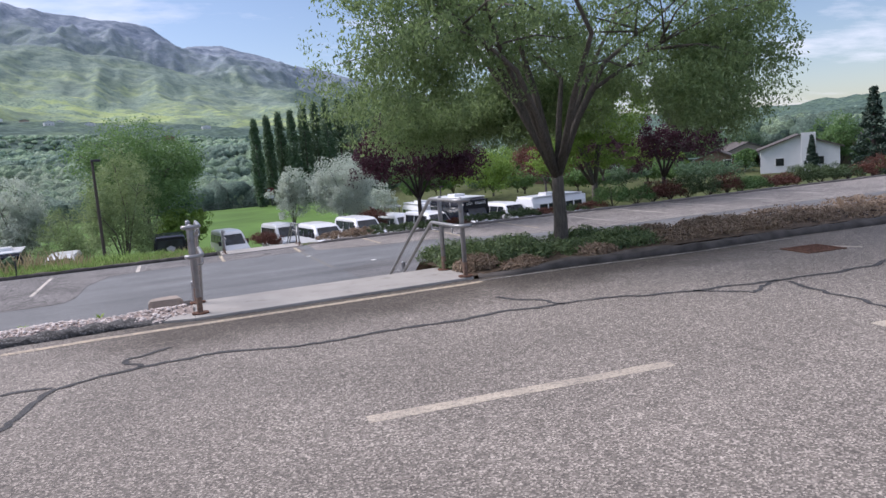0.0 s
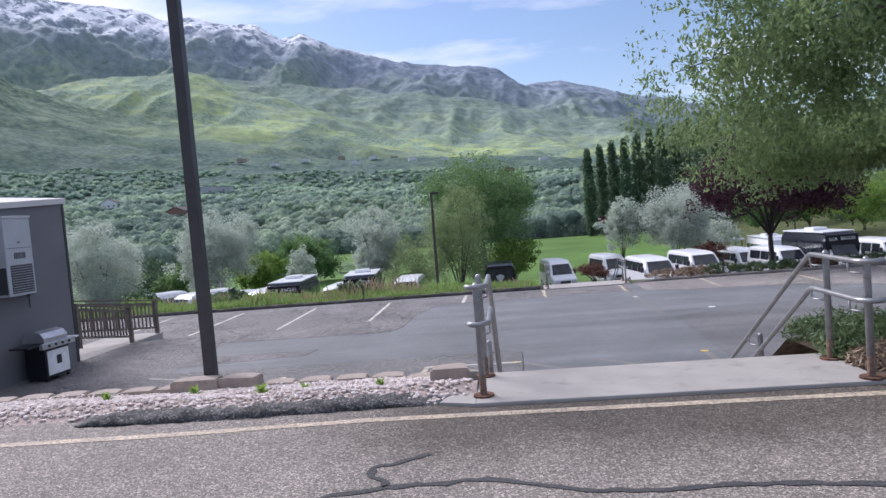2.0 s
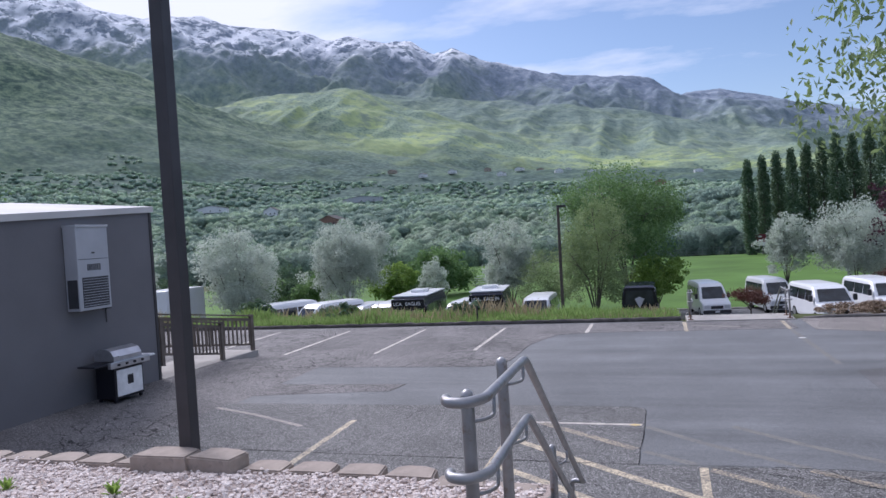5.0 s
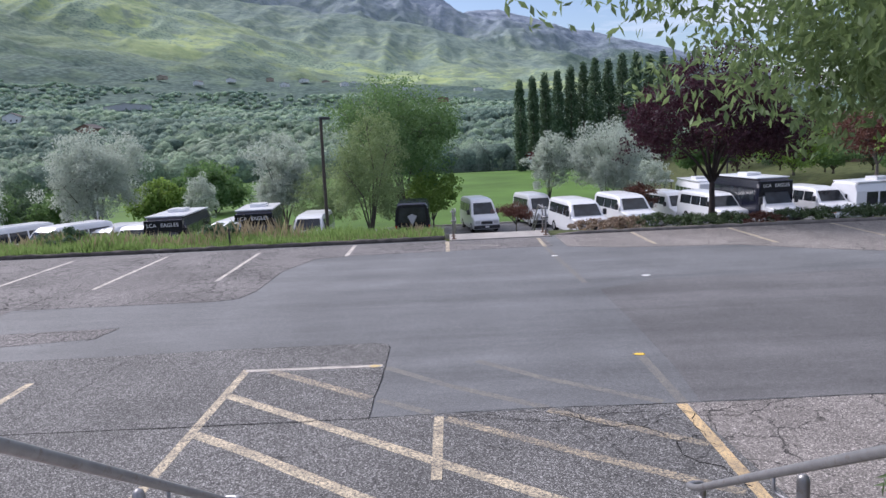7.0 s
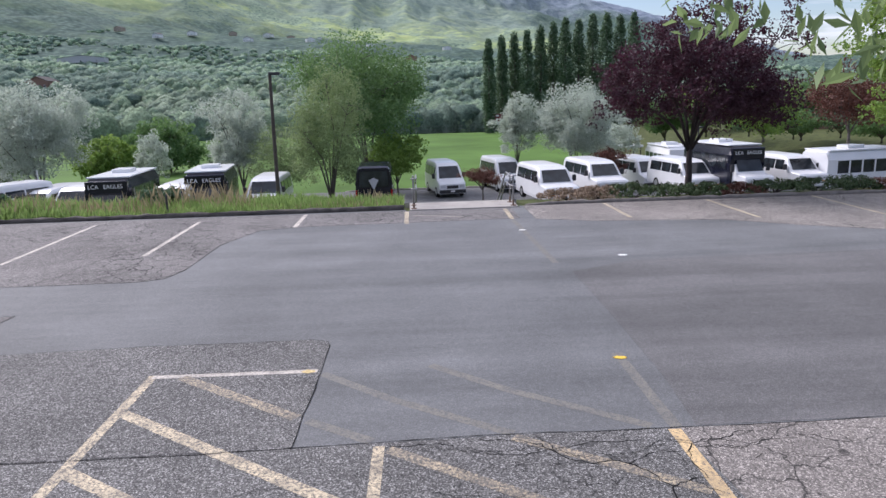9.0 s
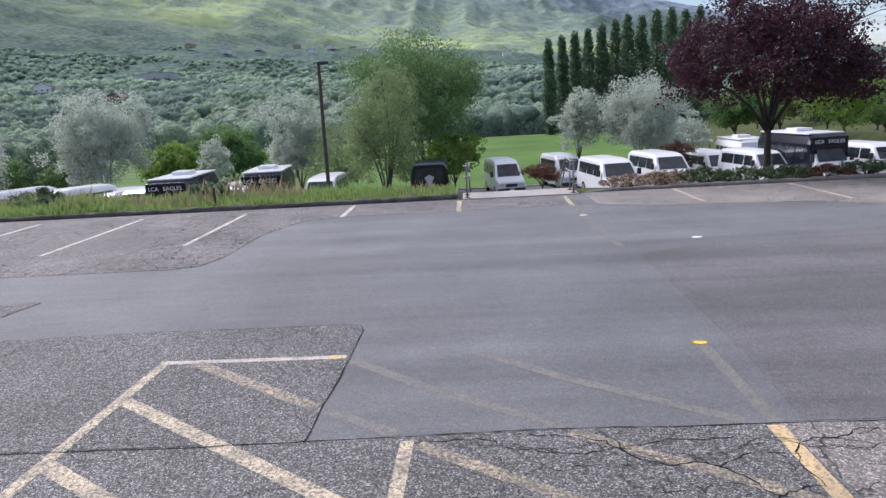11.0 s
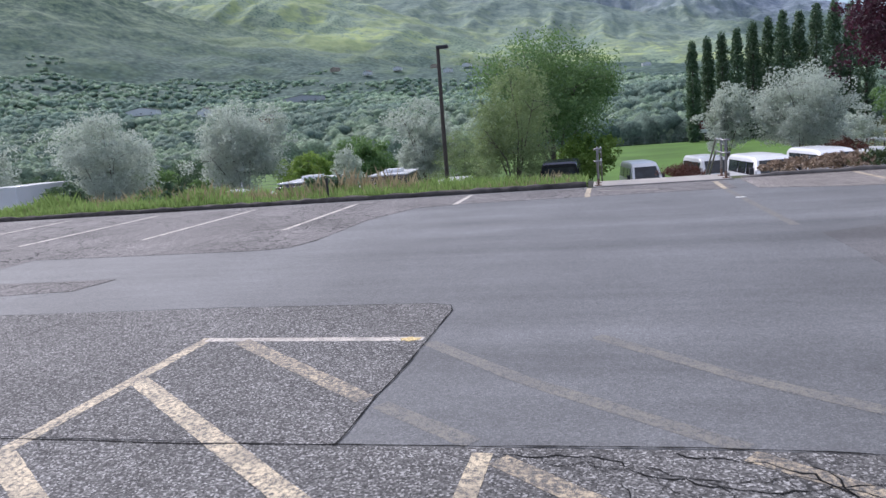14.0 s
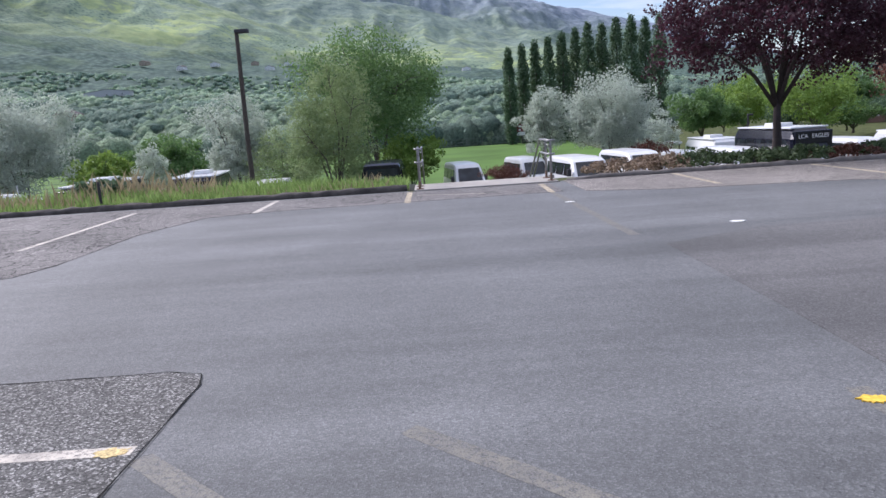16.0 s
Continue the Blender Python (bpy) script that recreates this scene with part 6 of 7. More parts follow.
def cabin():
    e = empty("portable_cabin", -11.1, 3.16, LOW)
    ln, dp, h0, h1 = 8.45, 9.0, 3.86, 4.33
    bm = bmesh.new()
    pts = [(0, 0, h0), (0, ln, h1), (-dp, ln, h1 + 0.25), (-dp, 0, h0 + 0.25)]
    lo = [bm.verts.new((x, y, 0)) for x, y, z in pts]
    hi = [bm.verts.new(p) for p in pts]
    for i in range(4):
        bm.faces.new((lo[i], lo[(i + 1) % 4], hi[(i + 1) % 4], hi[i]))
    bm.faces.new(hi)
    bm.faces.new(lo[::-1])
    bmesh.ops.recalc_face_normals(bm, faces=bm.faces)
    part("wall", bm, M_CABIN, e, "dark grey painted siding")
    bm = bmesh.new()
    top = [(0.06, -0.06, h0), (0.06, ln + 0.06, h1), (-dp / 2, ln + 0.06, h1 + 0.42), (-dp / 2, -0.06, h0 + 0.42), (-dp - 0.06, ln + 0.06, h1 + 0.3), (-dp - 0.06, -0.06, h0 + 0.3)]
    a = [bm.verts.new((x, y, z + 0.14)) for x, y, z in top]
    b = [bm.verts.new((x, y, z)) for x, y, z in top]
    for vs in (a, b):
        bm.faces.new((vs[0], vs[1], vs[2], vs[3]))
        bm.faces.new((vs[3], vs[2], vs[4], vs[5]))
    ring = [0, 1, 2, 4, 5, 3]
    for i in range(6):
        p, q = ring[i], ring[(i + 1) % 6]
        bm.faces.new((a[p], a[q], b[q], b[p]))
    bmesh.ops.recalc_face_normals(bm, faces=bm.faces)
    part("roof", bm, M_ROOFW, e, "white roof membrane with a low ridge")
    part("corner_trim", boxed(-0.05, 0.02, ln - 0.06, ln + 0.02, 0, h1 - 0.02), M_TRIM, e)
    part("corner_trim", boxed(-0.05, 0.02, -0.02, 0.07, 0, h0 - 0.02), M_TRIM, e)
    tagged(e, "dark grey portable classroom cabin with a white roof", "building")
    # heat pumps on the wall
    for y0, zt in ((4.8, 2.05), (8.92, 2.22)):
        u = empty("wall_air_conditioner", -11.09, y0, zt - 1.8)
        part("casing", boxed(0.0, 0.34, 0.0, 0.88, 0.0, 1.8, 0.02), M_ACU, u)
        part("hood", boxed(0.0, 0.36, -0.012, 0.892, 1.76, 1.815, 0.008), M_ACU, u)
        part("grille", boxed(0.335, 0.348, 0.1, 0.82, 0.06, 0.7, 0.004), M_GRILLE, u, "dark condenser grille")
        for k in range(11):
            part("louvre", boxed(0.344, 0.356, 0.11, 0.81, 0.09 + k * 0.056, 0.1 + k * 0.056), M_ACU, u)
        part("side_grille", boxed(0.05, 0.31, -0.008, 0.01, 0.06, 0.66, 0.003), M_GRILLE, u, "dark side louvre")
        for k in range(7):
            part("vent_slot", boxed(0.335, 0.347, 0.26 + k * 0.055, 0.29 + k * 0.055, 0.84, 0.98), M_GRILLE, u)
        part("seam", boxed(0.335, 0.345, 0.02, 0.86, 1.08, 1.09), M_GRILLE, u)
        part("badge", boxed(0.335, 0.346, 0.4, 0.48, 1.2, 1.23), M_GRILLE, u)
        part("drain_box", boxed(0.0, 0.14, 0.95, 1.08, -0.05, 0.22, 0.01), M_TRIM, u)
        part("conduit", tube([(0.03, 1.02, -0.05), (0.03, 1.02, -0.35)], 0.014, 6), M_TRIM, u)
        tagged(u, "pale grey wall-mounted air conditioner with dark grille", "air conditioner", "cabin air conditioners")
    s = empty("cabin_sign", -11.65, 3.12, 1.0)
    part("board", boxed(-0.34, 0.34, -0.015, 0.03, 0.4, 0.64, 0.004), M_SIGN, s)
    part("lower_board", boxed(-0.2, 0.17, -0.015, 0.03, -0.42, 0.39, 0.004), M_SIGN, s)
    letters("Portable 3", 0.15, pose(0, -0.018, 0.52, 90, 0, 0), M_WHITE, s)
    for k, t in enumerate(("P9", "P10", "P11", "P12")):
        letters(t, 0.13, pose(-0.05, -0.018, 0.3 - k * 0.13, 90, 0, 0), M_WHITE, s)
    part("text_bar", boxed(-0.17, 0.14, -0.02, -0.014, -0.22, -0.17), M_WHITE, s)
    part("text_bar", boxed(-0.13, 0.1, -0.02, -0.014, -0.38, -0.36), M_WHITE, s)
    tagged(s, "black cabin sign with white room numbers", "sign")


cabin()


def fence_run(name, p, q, z0p, z0q, height, label, spacing=0.14):
    """A wooden guard rail: posts, top and bottom rails, upright pickets."""
    e = empty(name, p[0], p[1], z0p)
    dx, dy, dz = q[0] - p[0], q[1] - p[1], z0q - z0p
    ln = math.hypot(dx, dy)
    ax, ay = dx / ln, dy / ln

    def bar(nm, s0, s1, zo0, zo1, w, lab=""):
        bm = bmesh.new()
        vs = []
        for s in (s0, s1):
            for side in (-w, w):
                for zo in (zo0, zo1):
                    vs.append(bm.verts.new((ax * s - ay * side, ay * s + ax * side, dz * s / ln + zo)))
        for f in ((0, 1, 3, 2), (4, 6, 7, 5), (0, 4, 5, 1), (2, 3, 7, 6), (0, 2, 6, 4), (1, 5, 7, 3)):
            bm.faces.new([vs[i] for i in f])
        bmesh.ops.recalc_face_normals(bm, faces=bm.faces)
        return part(nm, bm, M_WOOD, e, lab)
    bar("top_rail", 0, ln, height - 0.04, height, 0.07)
    bar("bottom_rail", 0, ln, 0.14, 0.2, 0.02)
    bar("upper_rail", 0, ln, height - 0.18, height - 0.1, 0.02)
    for s in [0.03] + [ln - 0.05]:
        bar("post", s - 0.05, s + 0.05, -0.12, height + 0.02, 0.05)
    k = int(ln / spacing)
    for i in range(1, k):
        s = i * ln / k
        bar("picket", s - 0.02, s + 0.02, 0.14, height - 0.1, 0.017)
    return tagged(e, label, "railing", "ramp railings")


APRON = 0.19


def apron_z(x, y):
    """The old asphalt that rises gently to the cabin wall."""
    return LOW + APRON * np.clip((-8.2 - x) / 2.9, 0, 1) * smooth(3.7, 6.5, y) * (1 - smooth(13.6, 16.0, y))


def apron():
    X, Y = np.meshgrid(np.linspace(-13.0, -8.0, 26), np.linspace(3.7, 16.0, 50))
    q = np.arange(X.size).reshape(X.shape)
    quads = np.stack([q[:-1, :-1], q[:-1, 1:], q[1:, 1:], q[1:, :-1]], -1).reshape(-1, 4)
    me = raw_mesh("cabin_apron", np.stack([X, Y, apron_z(X, Y) + 0.0035], -1).reshape(-1, 3), quads, M_STALL, True)
    tagged(new("cabin_apron", me), "old asphalt rising gently to the grey cabin", "pavement", kind="structure")


apron()
sheet("ramp_deck", [(-12.6, 11.65), (-11.0, 11.65), (-10.9, 15.7), (-12.6, 15.7)], LOW - 0.02, LOW + 0.2, M_CONC)
tagged(bpy.data.objects["ramp_deck"], "pale deck of the wooden access ramp", "ramp", kind="structure")
fence_run("ramp_railing", (-11.12, 11.7), (-11.0, 14.1), LOW + 0.62, LOW + 0.2, 1.06, "brown wooden ramp railing with upright pickets")
fence_run("ramp_railing", (-12.5, 11.75), (-11.0, 15.65), LOW + 0.8, LOW + 0.2, 1.06, "brown wooden ramp railing with upright pickets")


def grill():
    e = empty("gas_grill", -10.66, 9.2, float(apron_z(-10.66, 9.7)), -4)
    part("cart", boxed(-0.28, 0.26, 0.15, 0.95, 0.08, 0.86, 0.02), M_BLACK, e)
    part("door_panel", boxed(0.262, 0.28, 0.2, 0.9, 0.14, 0.7, 0.006), M_WHITE, e, "pale front door panel")
    part("control_panel", boxed(0.24, 0.34, 0.0, 1.1, 0.76, 0.9, 0.02), M_SILVER, e, "silver control panel")
    bm = bmesh.new()
    prof = [(-0.3, 0.9), (-0.3, 1.02), (-0.2, 1.13), (0.0, 1.17), (0.17, 1.12), (0.26, 1.0), (0.26, 0.9)]
    a = [bm.verts.new((x, 0.16, z)) for x, z in prof]
    b = [bm.verts.new((x, 0.94, z)) for x, z in prof]
    bm.faces.new(a)
    bm.faces.new(b[::-1])
    for i in range(7):
        bm.faces.new((a[i], b[i], b[(i + 1) % 7], a[(i + 1) % 7]))
    bmesh.ops.recalc_face_normals(bm, faces=bm.faces)
    part("lid", bm, M_SILVER, e, "rounded steel lid")
    part("lid_handle", tube([(0.26, 0.25, 1.0), (0.31, 0.27, 1.0), (0.31, 0.83, 1.0), (0.26, 0.85, 1.0)], 0.014, 8), M_SILVER, e)
    part("side_shelf", boxed(-0.25, 0.25, -0.32, 0.14, 0.84, 0.88, 0.01), M_BLACK, e)
    part("side_shelf", boxed(-0.25, 0.25, 0.96, 1.35, 0.84, 0.88, 0.01), M_WHITE, e)
    for y in (0.2, 0.42, 0.64, 0.86):
        part("knob", tube([(0.34, y, 0.83), (0.37, y, 0.83)], 0.028, 10), M_BLACK, e)
    part("emblem", boxed(0.281, 0.284, 0.48, 0.64, 0.36, 0.56), M_BLACK, e)
    for y in (0.2, 0.9):
        for x in (-0.22, 0.2):
            part("caster", tube([(x, y - 0.02, 0.04), (x, y + 0.02, 0.04)], 0.04, 10), M_BLACK, e)
    tagged(e, "black and silver gas grill standing beside the cabin", "grill")


grill()

# square lamp post by the gravel bed
e = empty("lamp_post", -3.54, 2.84, -0.42)
part("shaft", boxed(-0.068, 0.068, -0.068, 0.068, 0.0, 7.2, 0.01), M_POLE, e)
part("base_plate", boxed(-0.15, 0.15, -0.15, 0.15, 0.0, 0.03, 0.006), M_POLE, e)
tagged(e, "dark grey square steel lamp post", "lamp post")
bm = bmesh.new()
wall_block(bm, 0.62, 0.62, 0.3, 5)
o = obj("post_footing", bm, M_BLOCK)
o.location = (-3.54, 2.84, -0.72)
tagged(o, "tan stone footing under the lamp post", "footing", kind="structure")

e = empty("light_pole", -2.87, 25.0, -2.35)
part("pole", tube([(0, 0, -0.1), (0, 0, 2.4), (0.02, 0, 4.78)], 0.06, 10, True, [0.068, 0.062, 0.052]), M_WOODPOLE, e)
part("lamp_head", boxed(-0.02, 0.34, -0.09, 0.09, 4.68, 4.78, 0.02), M_POLE, e, "small dark lamp head on a short arm")
tagged(e, "dark weathered pole with a small lamp head", "light pole")
e = empty("light_pole", 23.2, 52.0, -5.85)
part("pole", tube([(0, 0, 0), (0, 0, 4.6)], 0.06, 8), M_POLE, e)
part("lamp_head", boxed(-0.05, 0.3, -0.1, 0.1, 4.5, 4.62, 0.02), M_POLE, e)
tagged(e, "slim dark light pole behind the buses", "light pole")
e = empty("white_mast", -22.5, 47.5, -5.7)
part("mast", tube([(0, 0, 0), (0.02, 0, 3.2)], 0.04, 8), M_WHITE, e)
tagged(e, "thin white mast beside the vans", "mast")
e = empty("marker_post", -5.6, 21.9, LOW - 0.1)
part("stake", tube([(0, 0, 0), (0, 0, 0.75)], 0.035, 6), M_POLE, e)
tagged(e, "short dark stake in the verge grass", "post")

# ---------------------------------------------------------------- vehicles
M_VWHITE = plain("white_vehicle_paint", (0.74, 0.75, 0.77), 0.22, 0.0, vary=0.03, scale=1, bump=0)
M_VBLACK = plain("black_vehicle_paint", (0.008, 0.009, 0.02), 0.2, 0.0, vary=0.2, scale=1, bump=0)
M_GLASS = glass_dark("vehicle_glass")
M_TYRE = plain("tyre_rubber", (0.015, 0.015, 0.016), 0.85, vary=0.2, scale=8)
M_RIM = plain("wheel_rim", (0.4, 0.41, 0.43), 0.4, 0.6)
M_LIGHT = plain("headlamp_glass", (0.55, 0.56, 0.58), 0.15, vary=0.1)
M_RED = plain("tail_lamp", (0.35, 0.01, 0.01), 0.25)
M_PLAST = plain("dark_plastic", (0.03, 0.03, 0.033), 0.6)
M_AMBER = plain("amber_lamp", (0.6, 0.25, 0.04), 0.3)


def side_x(w, belt, top, z):
    return w if z <= belt else w * (1 - 0.13 * (z - belt) / max(0.2, top - belt))


def hull(stations, w, belt, floor):
    """A vehicle body lofted through (y, height) stations, narrowing above the belt."""
    bm = bmesh.new()
    rings = []
    for y, top, nar in stations:
        ww = w * nar
        sh = min(belt, top * 0.93)
        xt = side_x(ww, belt, max(s[1] for s in stations), top)
        half = [(ww * 0.97, floor), (ww, floor + 0.18), (ww, sh), (xt * 0.985, top - min(0.13, (top - sh) * 0.5 + 0.01)), (xt * 0.9, top - 0.02), (xt * 0.6, top)]
        rings.append([bm.verts.new((-x, y, z)) for x, z in half] + [bm.verts.new((x, y, z)) for x, z in half[::-1]])
    k = len(rings[0])
    for r0, r1 in zip(rings, rings[1:]):
        for i in range(k):
            bm.faces.new((r0[i], r0[(i + 1) % k], r1[(i + 1) % k], r1[i]))
    bm.faces.new(rings[0])
    bm.faces.new(rings[-1][::-1])
    bmesh.ops.recalc_face_normals(bm, faces=bm.faces)
    return bm


def pane(corners, push):
    """A thin sheet with four corners, pushed out of the body."""
    bm = bmesh.new()
    c = [Vector(p) for p in corners]
    n = (c[1] - c[0]).cross(c[3] - c[0]).normalized()
    if n.dot(Vector(push)) < 0:
        n = -n
    a = [bm.verts.new(p + n * 0.018) for p in c]
    b = [bm.verts.new(p - n * 0.03) for p in c]
    bm.faces.new(a)
    bm.faces.new(b)
    for i in range(4):
        bm.faces.new((a[i], a[(i + 1) % 4], b[(i + 1) % 4], b[i]))
    bmesh.ops.recalc_face_normals(bm, faces=bm.faces)
    return bm


def wheels(e, w, ys, r):
    for y in ys:
        for s in (-1, 1):
            x0, x1 = s * (w - 0.22), s * (w + 0.005)
            t = part("wheel", tube([(x0, y, r), (x0 * 0.4 + x1 * 0.6, y, r), (x1, y, r)], r, 18, True, [r, r, r * 0.94]), M_TYRE, e, smooth=False)
            part("rim", tube([(x1 - s * 0.02, y, r), (x1 + s * 0.008, y, r)], r * 0.6, 14), M_RIM, t)


def van(kind, x, y, paint, label, rear=False, rz=0.0, stretch=1.0):
    """A passenger van with its nose at y, towards the steps; rear turns its tail that way."""
    tall = kind == "tall"
    e = empty("passenger_van", x, y, float(van_ground(x, y + 1.0)), rz)
    e.scale = (1.02, 1.0, stretch)
    w = 1.0
    if tall:
        st = [(0.0, 0.95, 0.9), (0.12, 1.06, 0.97), (0.8, 1.24, 1.0), (1.5, 2.05, 1.0), (1.9, 2.24, 1.0), (2.8, 2.3, 1.0), (5.3, 2.28, 1.0), (5.55, 2.2, 0.98)]
        belt, gl0, gl1, ws = 1.22, 1.34, 1.95, ((0.84, 1.27), (1.49, 2.02))
    else:
        st = [(0.0, 0.98, 0.92), (0.1, 1.08, 0.98), (0.95, 1.2, 1.0), (1.6, 1.9, 1.0), (1.95, 2.04, 1.0), (2.8, 2.1, 1.0), (5.4, 2.08, 1.0), (5.7, 1.98, 0.98)]
        belt, gl0, gl1, ws = 1.16, 1.22, 1.82, ((1.0, 1.265), (1.575, 1.885))
    top = max(s[1] for s in st)
    if rear:
        st = [(5.6 - s[0], s[1], s[2]) for s in st[::-1]]
    part("body", hull(st, w, belt, 0.3), paint, e)
    sx = lambda z: side_x(w, belt, top, z)
    if not rear:
        (y0, z0), (y1, z1) = ws
        part("windshield", pane([(-0.8, y0, z0), (0.8, y0, z0), (0.7, y1, z1), (-0.7, y1, z1)], (0, -1, 1)), M_GLASS, e)
        part("grille", boxed(-0.42, 0.42, -0.03, 0.05, 0.66, 0.86, 0.02), M_PLAST, e, "dark front grille")
        part("bumper", boxed(-0.95, 0.95, -0.09, 0.2, 0.34, 0.58, 0.05), M_PLAST if tall else paint, e)
        part("number_plate", boxed(-0.15, 0.15, -0.105, -0.09, 0.42, 0.54), M_WHITE, e)
        for s in (-1, 1):
            part("headlight", boxed(min(s * 0.5, s * 0.86), max(s * 0.5, s * 0.86), -0.02, 0.1, 0.7, 0.9, 0.03), M_LIGHT, e)
            if not tall:
                part("turn_lamp", boxed(min(s * 0.48, s * 0.88), max(s * 0.48, s * 0.88), -0.02, 0.06, 0.6, 0.67, 0.01), M_AMBER, e)
            m = part("mirror", boxed(min(s * 1.02, s * 1.22), max(s * 1.02, s * 1.22), 1.25, 1.4, 1.25, 1.6, 0.03), M_PLAST, e)
        spans = ((1.75, 2.55), (2.68, 3.75), (3.88, 5.25))
    else:
        part("rear_window", pane([(-0.78, 0.02, 1.3), (0.78, 0.02, 1.3), (0.72, 0.06, 2.05), (-0.72, 0.06, 2.05)], (0, -1, 0)), M_GLASS, e)
        part("emblem", pane([(-0.26, -0.03, 1.62), (0.0, -0.03, 1.15), (0.26, -0.03, 1.62), (0.0, -0.03, 1.74)], (0, -1, 0)), M_ACU, e, "pale shield emblem")
        part("bumper", boxed(-0.95, 0.95, -0.1, 0.1, 0.35, 0.55, 0.04), M_PLAST, e)
        for s in (-1, 1):
            part("tail_light", boxed(min(s * 0.9, s * 0.98), max(s * 0.9, s * 0.98), -0.03, 0.06, 0.75, 1.15, 0.01), M_RED, e)
        spans = ((0.3, 1.6), (1.75, 2.7), (2.85, 3.75))
    for y0, y1 in spans:
        for s in (-1, 1):
            part("side_window", pane([(s * sx(gl0), y0, gl0), (s * sx(gl0), y1, gl0), (s * sx(gl1), y1, gl1), (s * sx(gl1), y0, gl1)], (s, 0, 0)), M_GLASS, e)
    wheels(e, w, (1.05, 4.4) if not rear else (1.2, 4.5), 0.36)
    return tagged(e, label, "van", "parked vans")


def bus(x, y, paint, header, label, text="", rz=0.0, length=6.8):
    """A shuttle bus: a van's nose under a tall passenger body."""
    e = empty("shuttle_bus", x, y, float(van_ground(x, y + 1.5)), rz)
    part("cab", hull([(0.0, 0.98, 0.8), (0.1, 1.1, 0.85), (0.9, 1.22, 0.88), (1.5, 1.95, 0.88), (2.0, 2.1, 0.88)], 1.15, 1.2, 0.35), M_VWHITE, e)
    part("body", hull([(1.35, 2.55, 0.96), (1.6, 2.85, 1.0), (length - 0.2, 2.88, 1.0), (length, 2.75, 0.98)], 1.2, 2.3, 0.4), paint, e)
    part("roof", boxed(-1.12, 1.12, 1.65, length - 0.15, 2.84, 2.92, 0.03), M_VWHITE, e, "white roof")
    part("roof_unit", boxed(-0.5, 0.5, length * 0.55, length * 0.72, 2.9, 3.12, 0.04), M_VWHITE, e)
    part("header", boxed(-1.1, 1.1, 1.26, 1.6, 2.02, 2.72, 0.05), header, e)
    if text:
        for word, at in zip(text.split(), (-0.66, 0.36)):
            letters(word, 0.3, pose(at, 1.25, 2.42, 90, 0, 0), M_WHITE, e)
    part("windshield", pane([(-0.85, 0.96, 1.32), (0.85, 0.96, 1.32), (0.8, 1.34, 2.0), (-0.8, 1.34, 2.0)], (0, -1, 1)), M_GLASS, e)
    part("grille", boxed(-0.42, 0.42, -0.03, 0.05, 0.66, 0.88, 0.02), M_PLAST, e)
    part("bumper", boxed(-1.0, 1.0, -0.1, 0.15, 0.36, 0.58, 0.04), M_PLAST, e)
    for s in (-1, 1):
        part("headlight", boxed(min(s * 0.5, s * 0.84), max(s * 0.5, s * 0.84), -0.02, 0.1, 0.7, 0.9, 0.03), M_LIGHT, e)
        part("mirror", boxed(min(s * 1.1, s * 1.32), max(s * 1.1, s * 1.32), 1.0, 1.12, 1.3, 1.75, 0.03), M_PLAST, e)
        k = int((length - 2.0) / 0.95)
        for i in range(k):
            y0 = 1.85 + i * 0.95
            part("side_window", boxed(min(s * 1.18, s * 1.212), max(s * 1.18, s * 1.212), y0, y0 + 0.82, 1.45, 2.25, 0.01), M_GLASS, e)
    wheels(e, 1.05, (0.95, length - 1.6), 0.4)
    return tagged(e, label, "bus", "parked shuttle buses")


van("tall", 4.8, 51.0, M_VWHITE, "white high-roof passenger van parked nose out", rz=9, stretch=1.08)
van("tall", 9.55, 53.0, M_VWHITE, "white high-roof passenger van behind a small maple", rz=11, stretch=1.08)
van("low", 10.1, 38.6, M_VWHITE, "white passenger van with an amber-lit front", rz=8)
van("low", 13.6, 41.0, M_VWHITE, "white passenger van behind the verge shrubs", rz=8)
van("tall", 20.0, 51.5, M_VWHITE, "white van parked in the back row", rz=8)
van("low", 20.3, 43.6, M_VWHITE, "white passenger van behind the plum tree", rz=9)
van("low", 26.6, 42.4, M_VWHITE, "white passenger van beside the dark bus", rz=6)
van("tall", -0.27, 38.6, M_VBLACK, "black van seen from behind with a shield emblem", rear=True, stretch=1.12)
van("low", -11.4, 38.0, M_VWHITE, "white passenger van below the grass verge", rz=-2, stretch=1.1)
van("low", -17.0, 38.6, M_VWHITE, "white passenger van below the grass verge", rz=-4, stretch=1.1)
van("low", -19.7, 39.6, M_VWHITE, "white passenger van below the grass verge", rz=-5)
van("low", -7.0, 41.4, M_VWHITE, "white passenger van behind thin saplings", rz=0)
van("tall", -22.6, 38.2, M_VWHITE, "white passenger van beside a silver olive tree", rz=-28, stretch=1.1)
van("tall", -26.6, 38.8, M_VWHITE, "white passenger van beside a silver olive tree", rz=-28, stretch=1.1)
bus(22.75, 41.6, M_VBLACK, M_VBLACK, "black shuttle bus with a white roof and lettering", "LCA EAGLES", rz=8)
bus(-14.4, 37.4, M_VBLACK, M_VBLACK, "black shuttle bus with lettering below the verge", "LCA EAGLES", rz=3)
bus(-9.6, 39.0, M_VBLACK, M_VBLACK, "black shuttle bus with a white roof below the verge", "LCA EAGLES", rz=6, length=6.0)
bus(34.6, 45.4, M_VWHITE, M_VWHITE, "white shuttle bus standing side-on", rz=100, length=7.2)
bus(23.3, 53.6, M_VWHITE, M_VWHITE, "white shuttle bus in the back row")


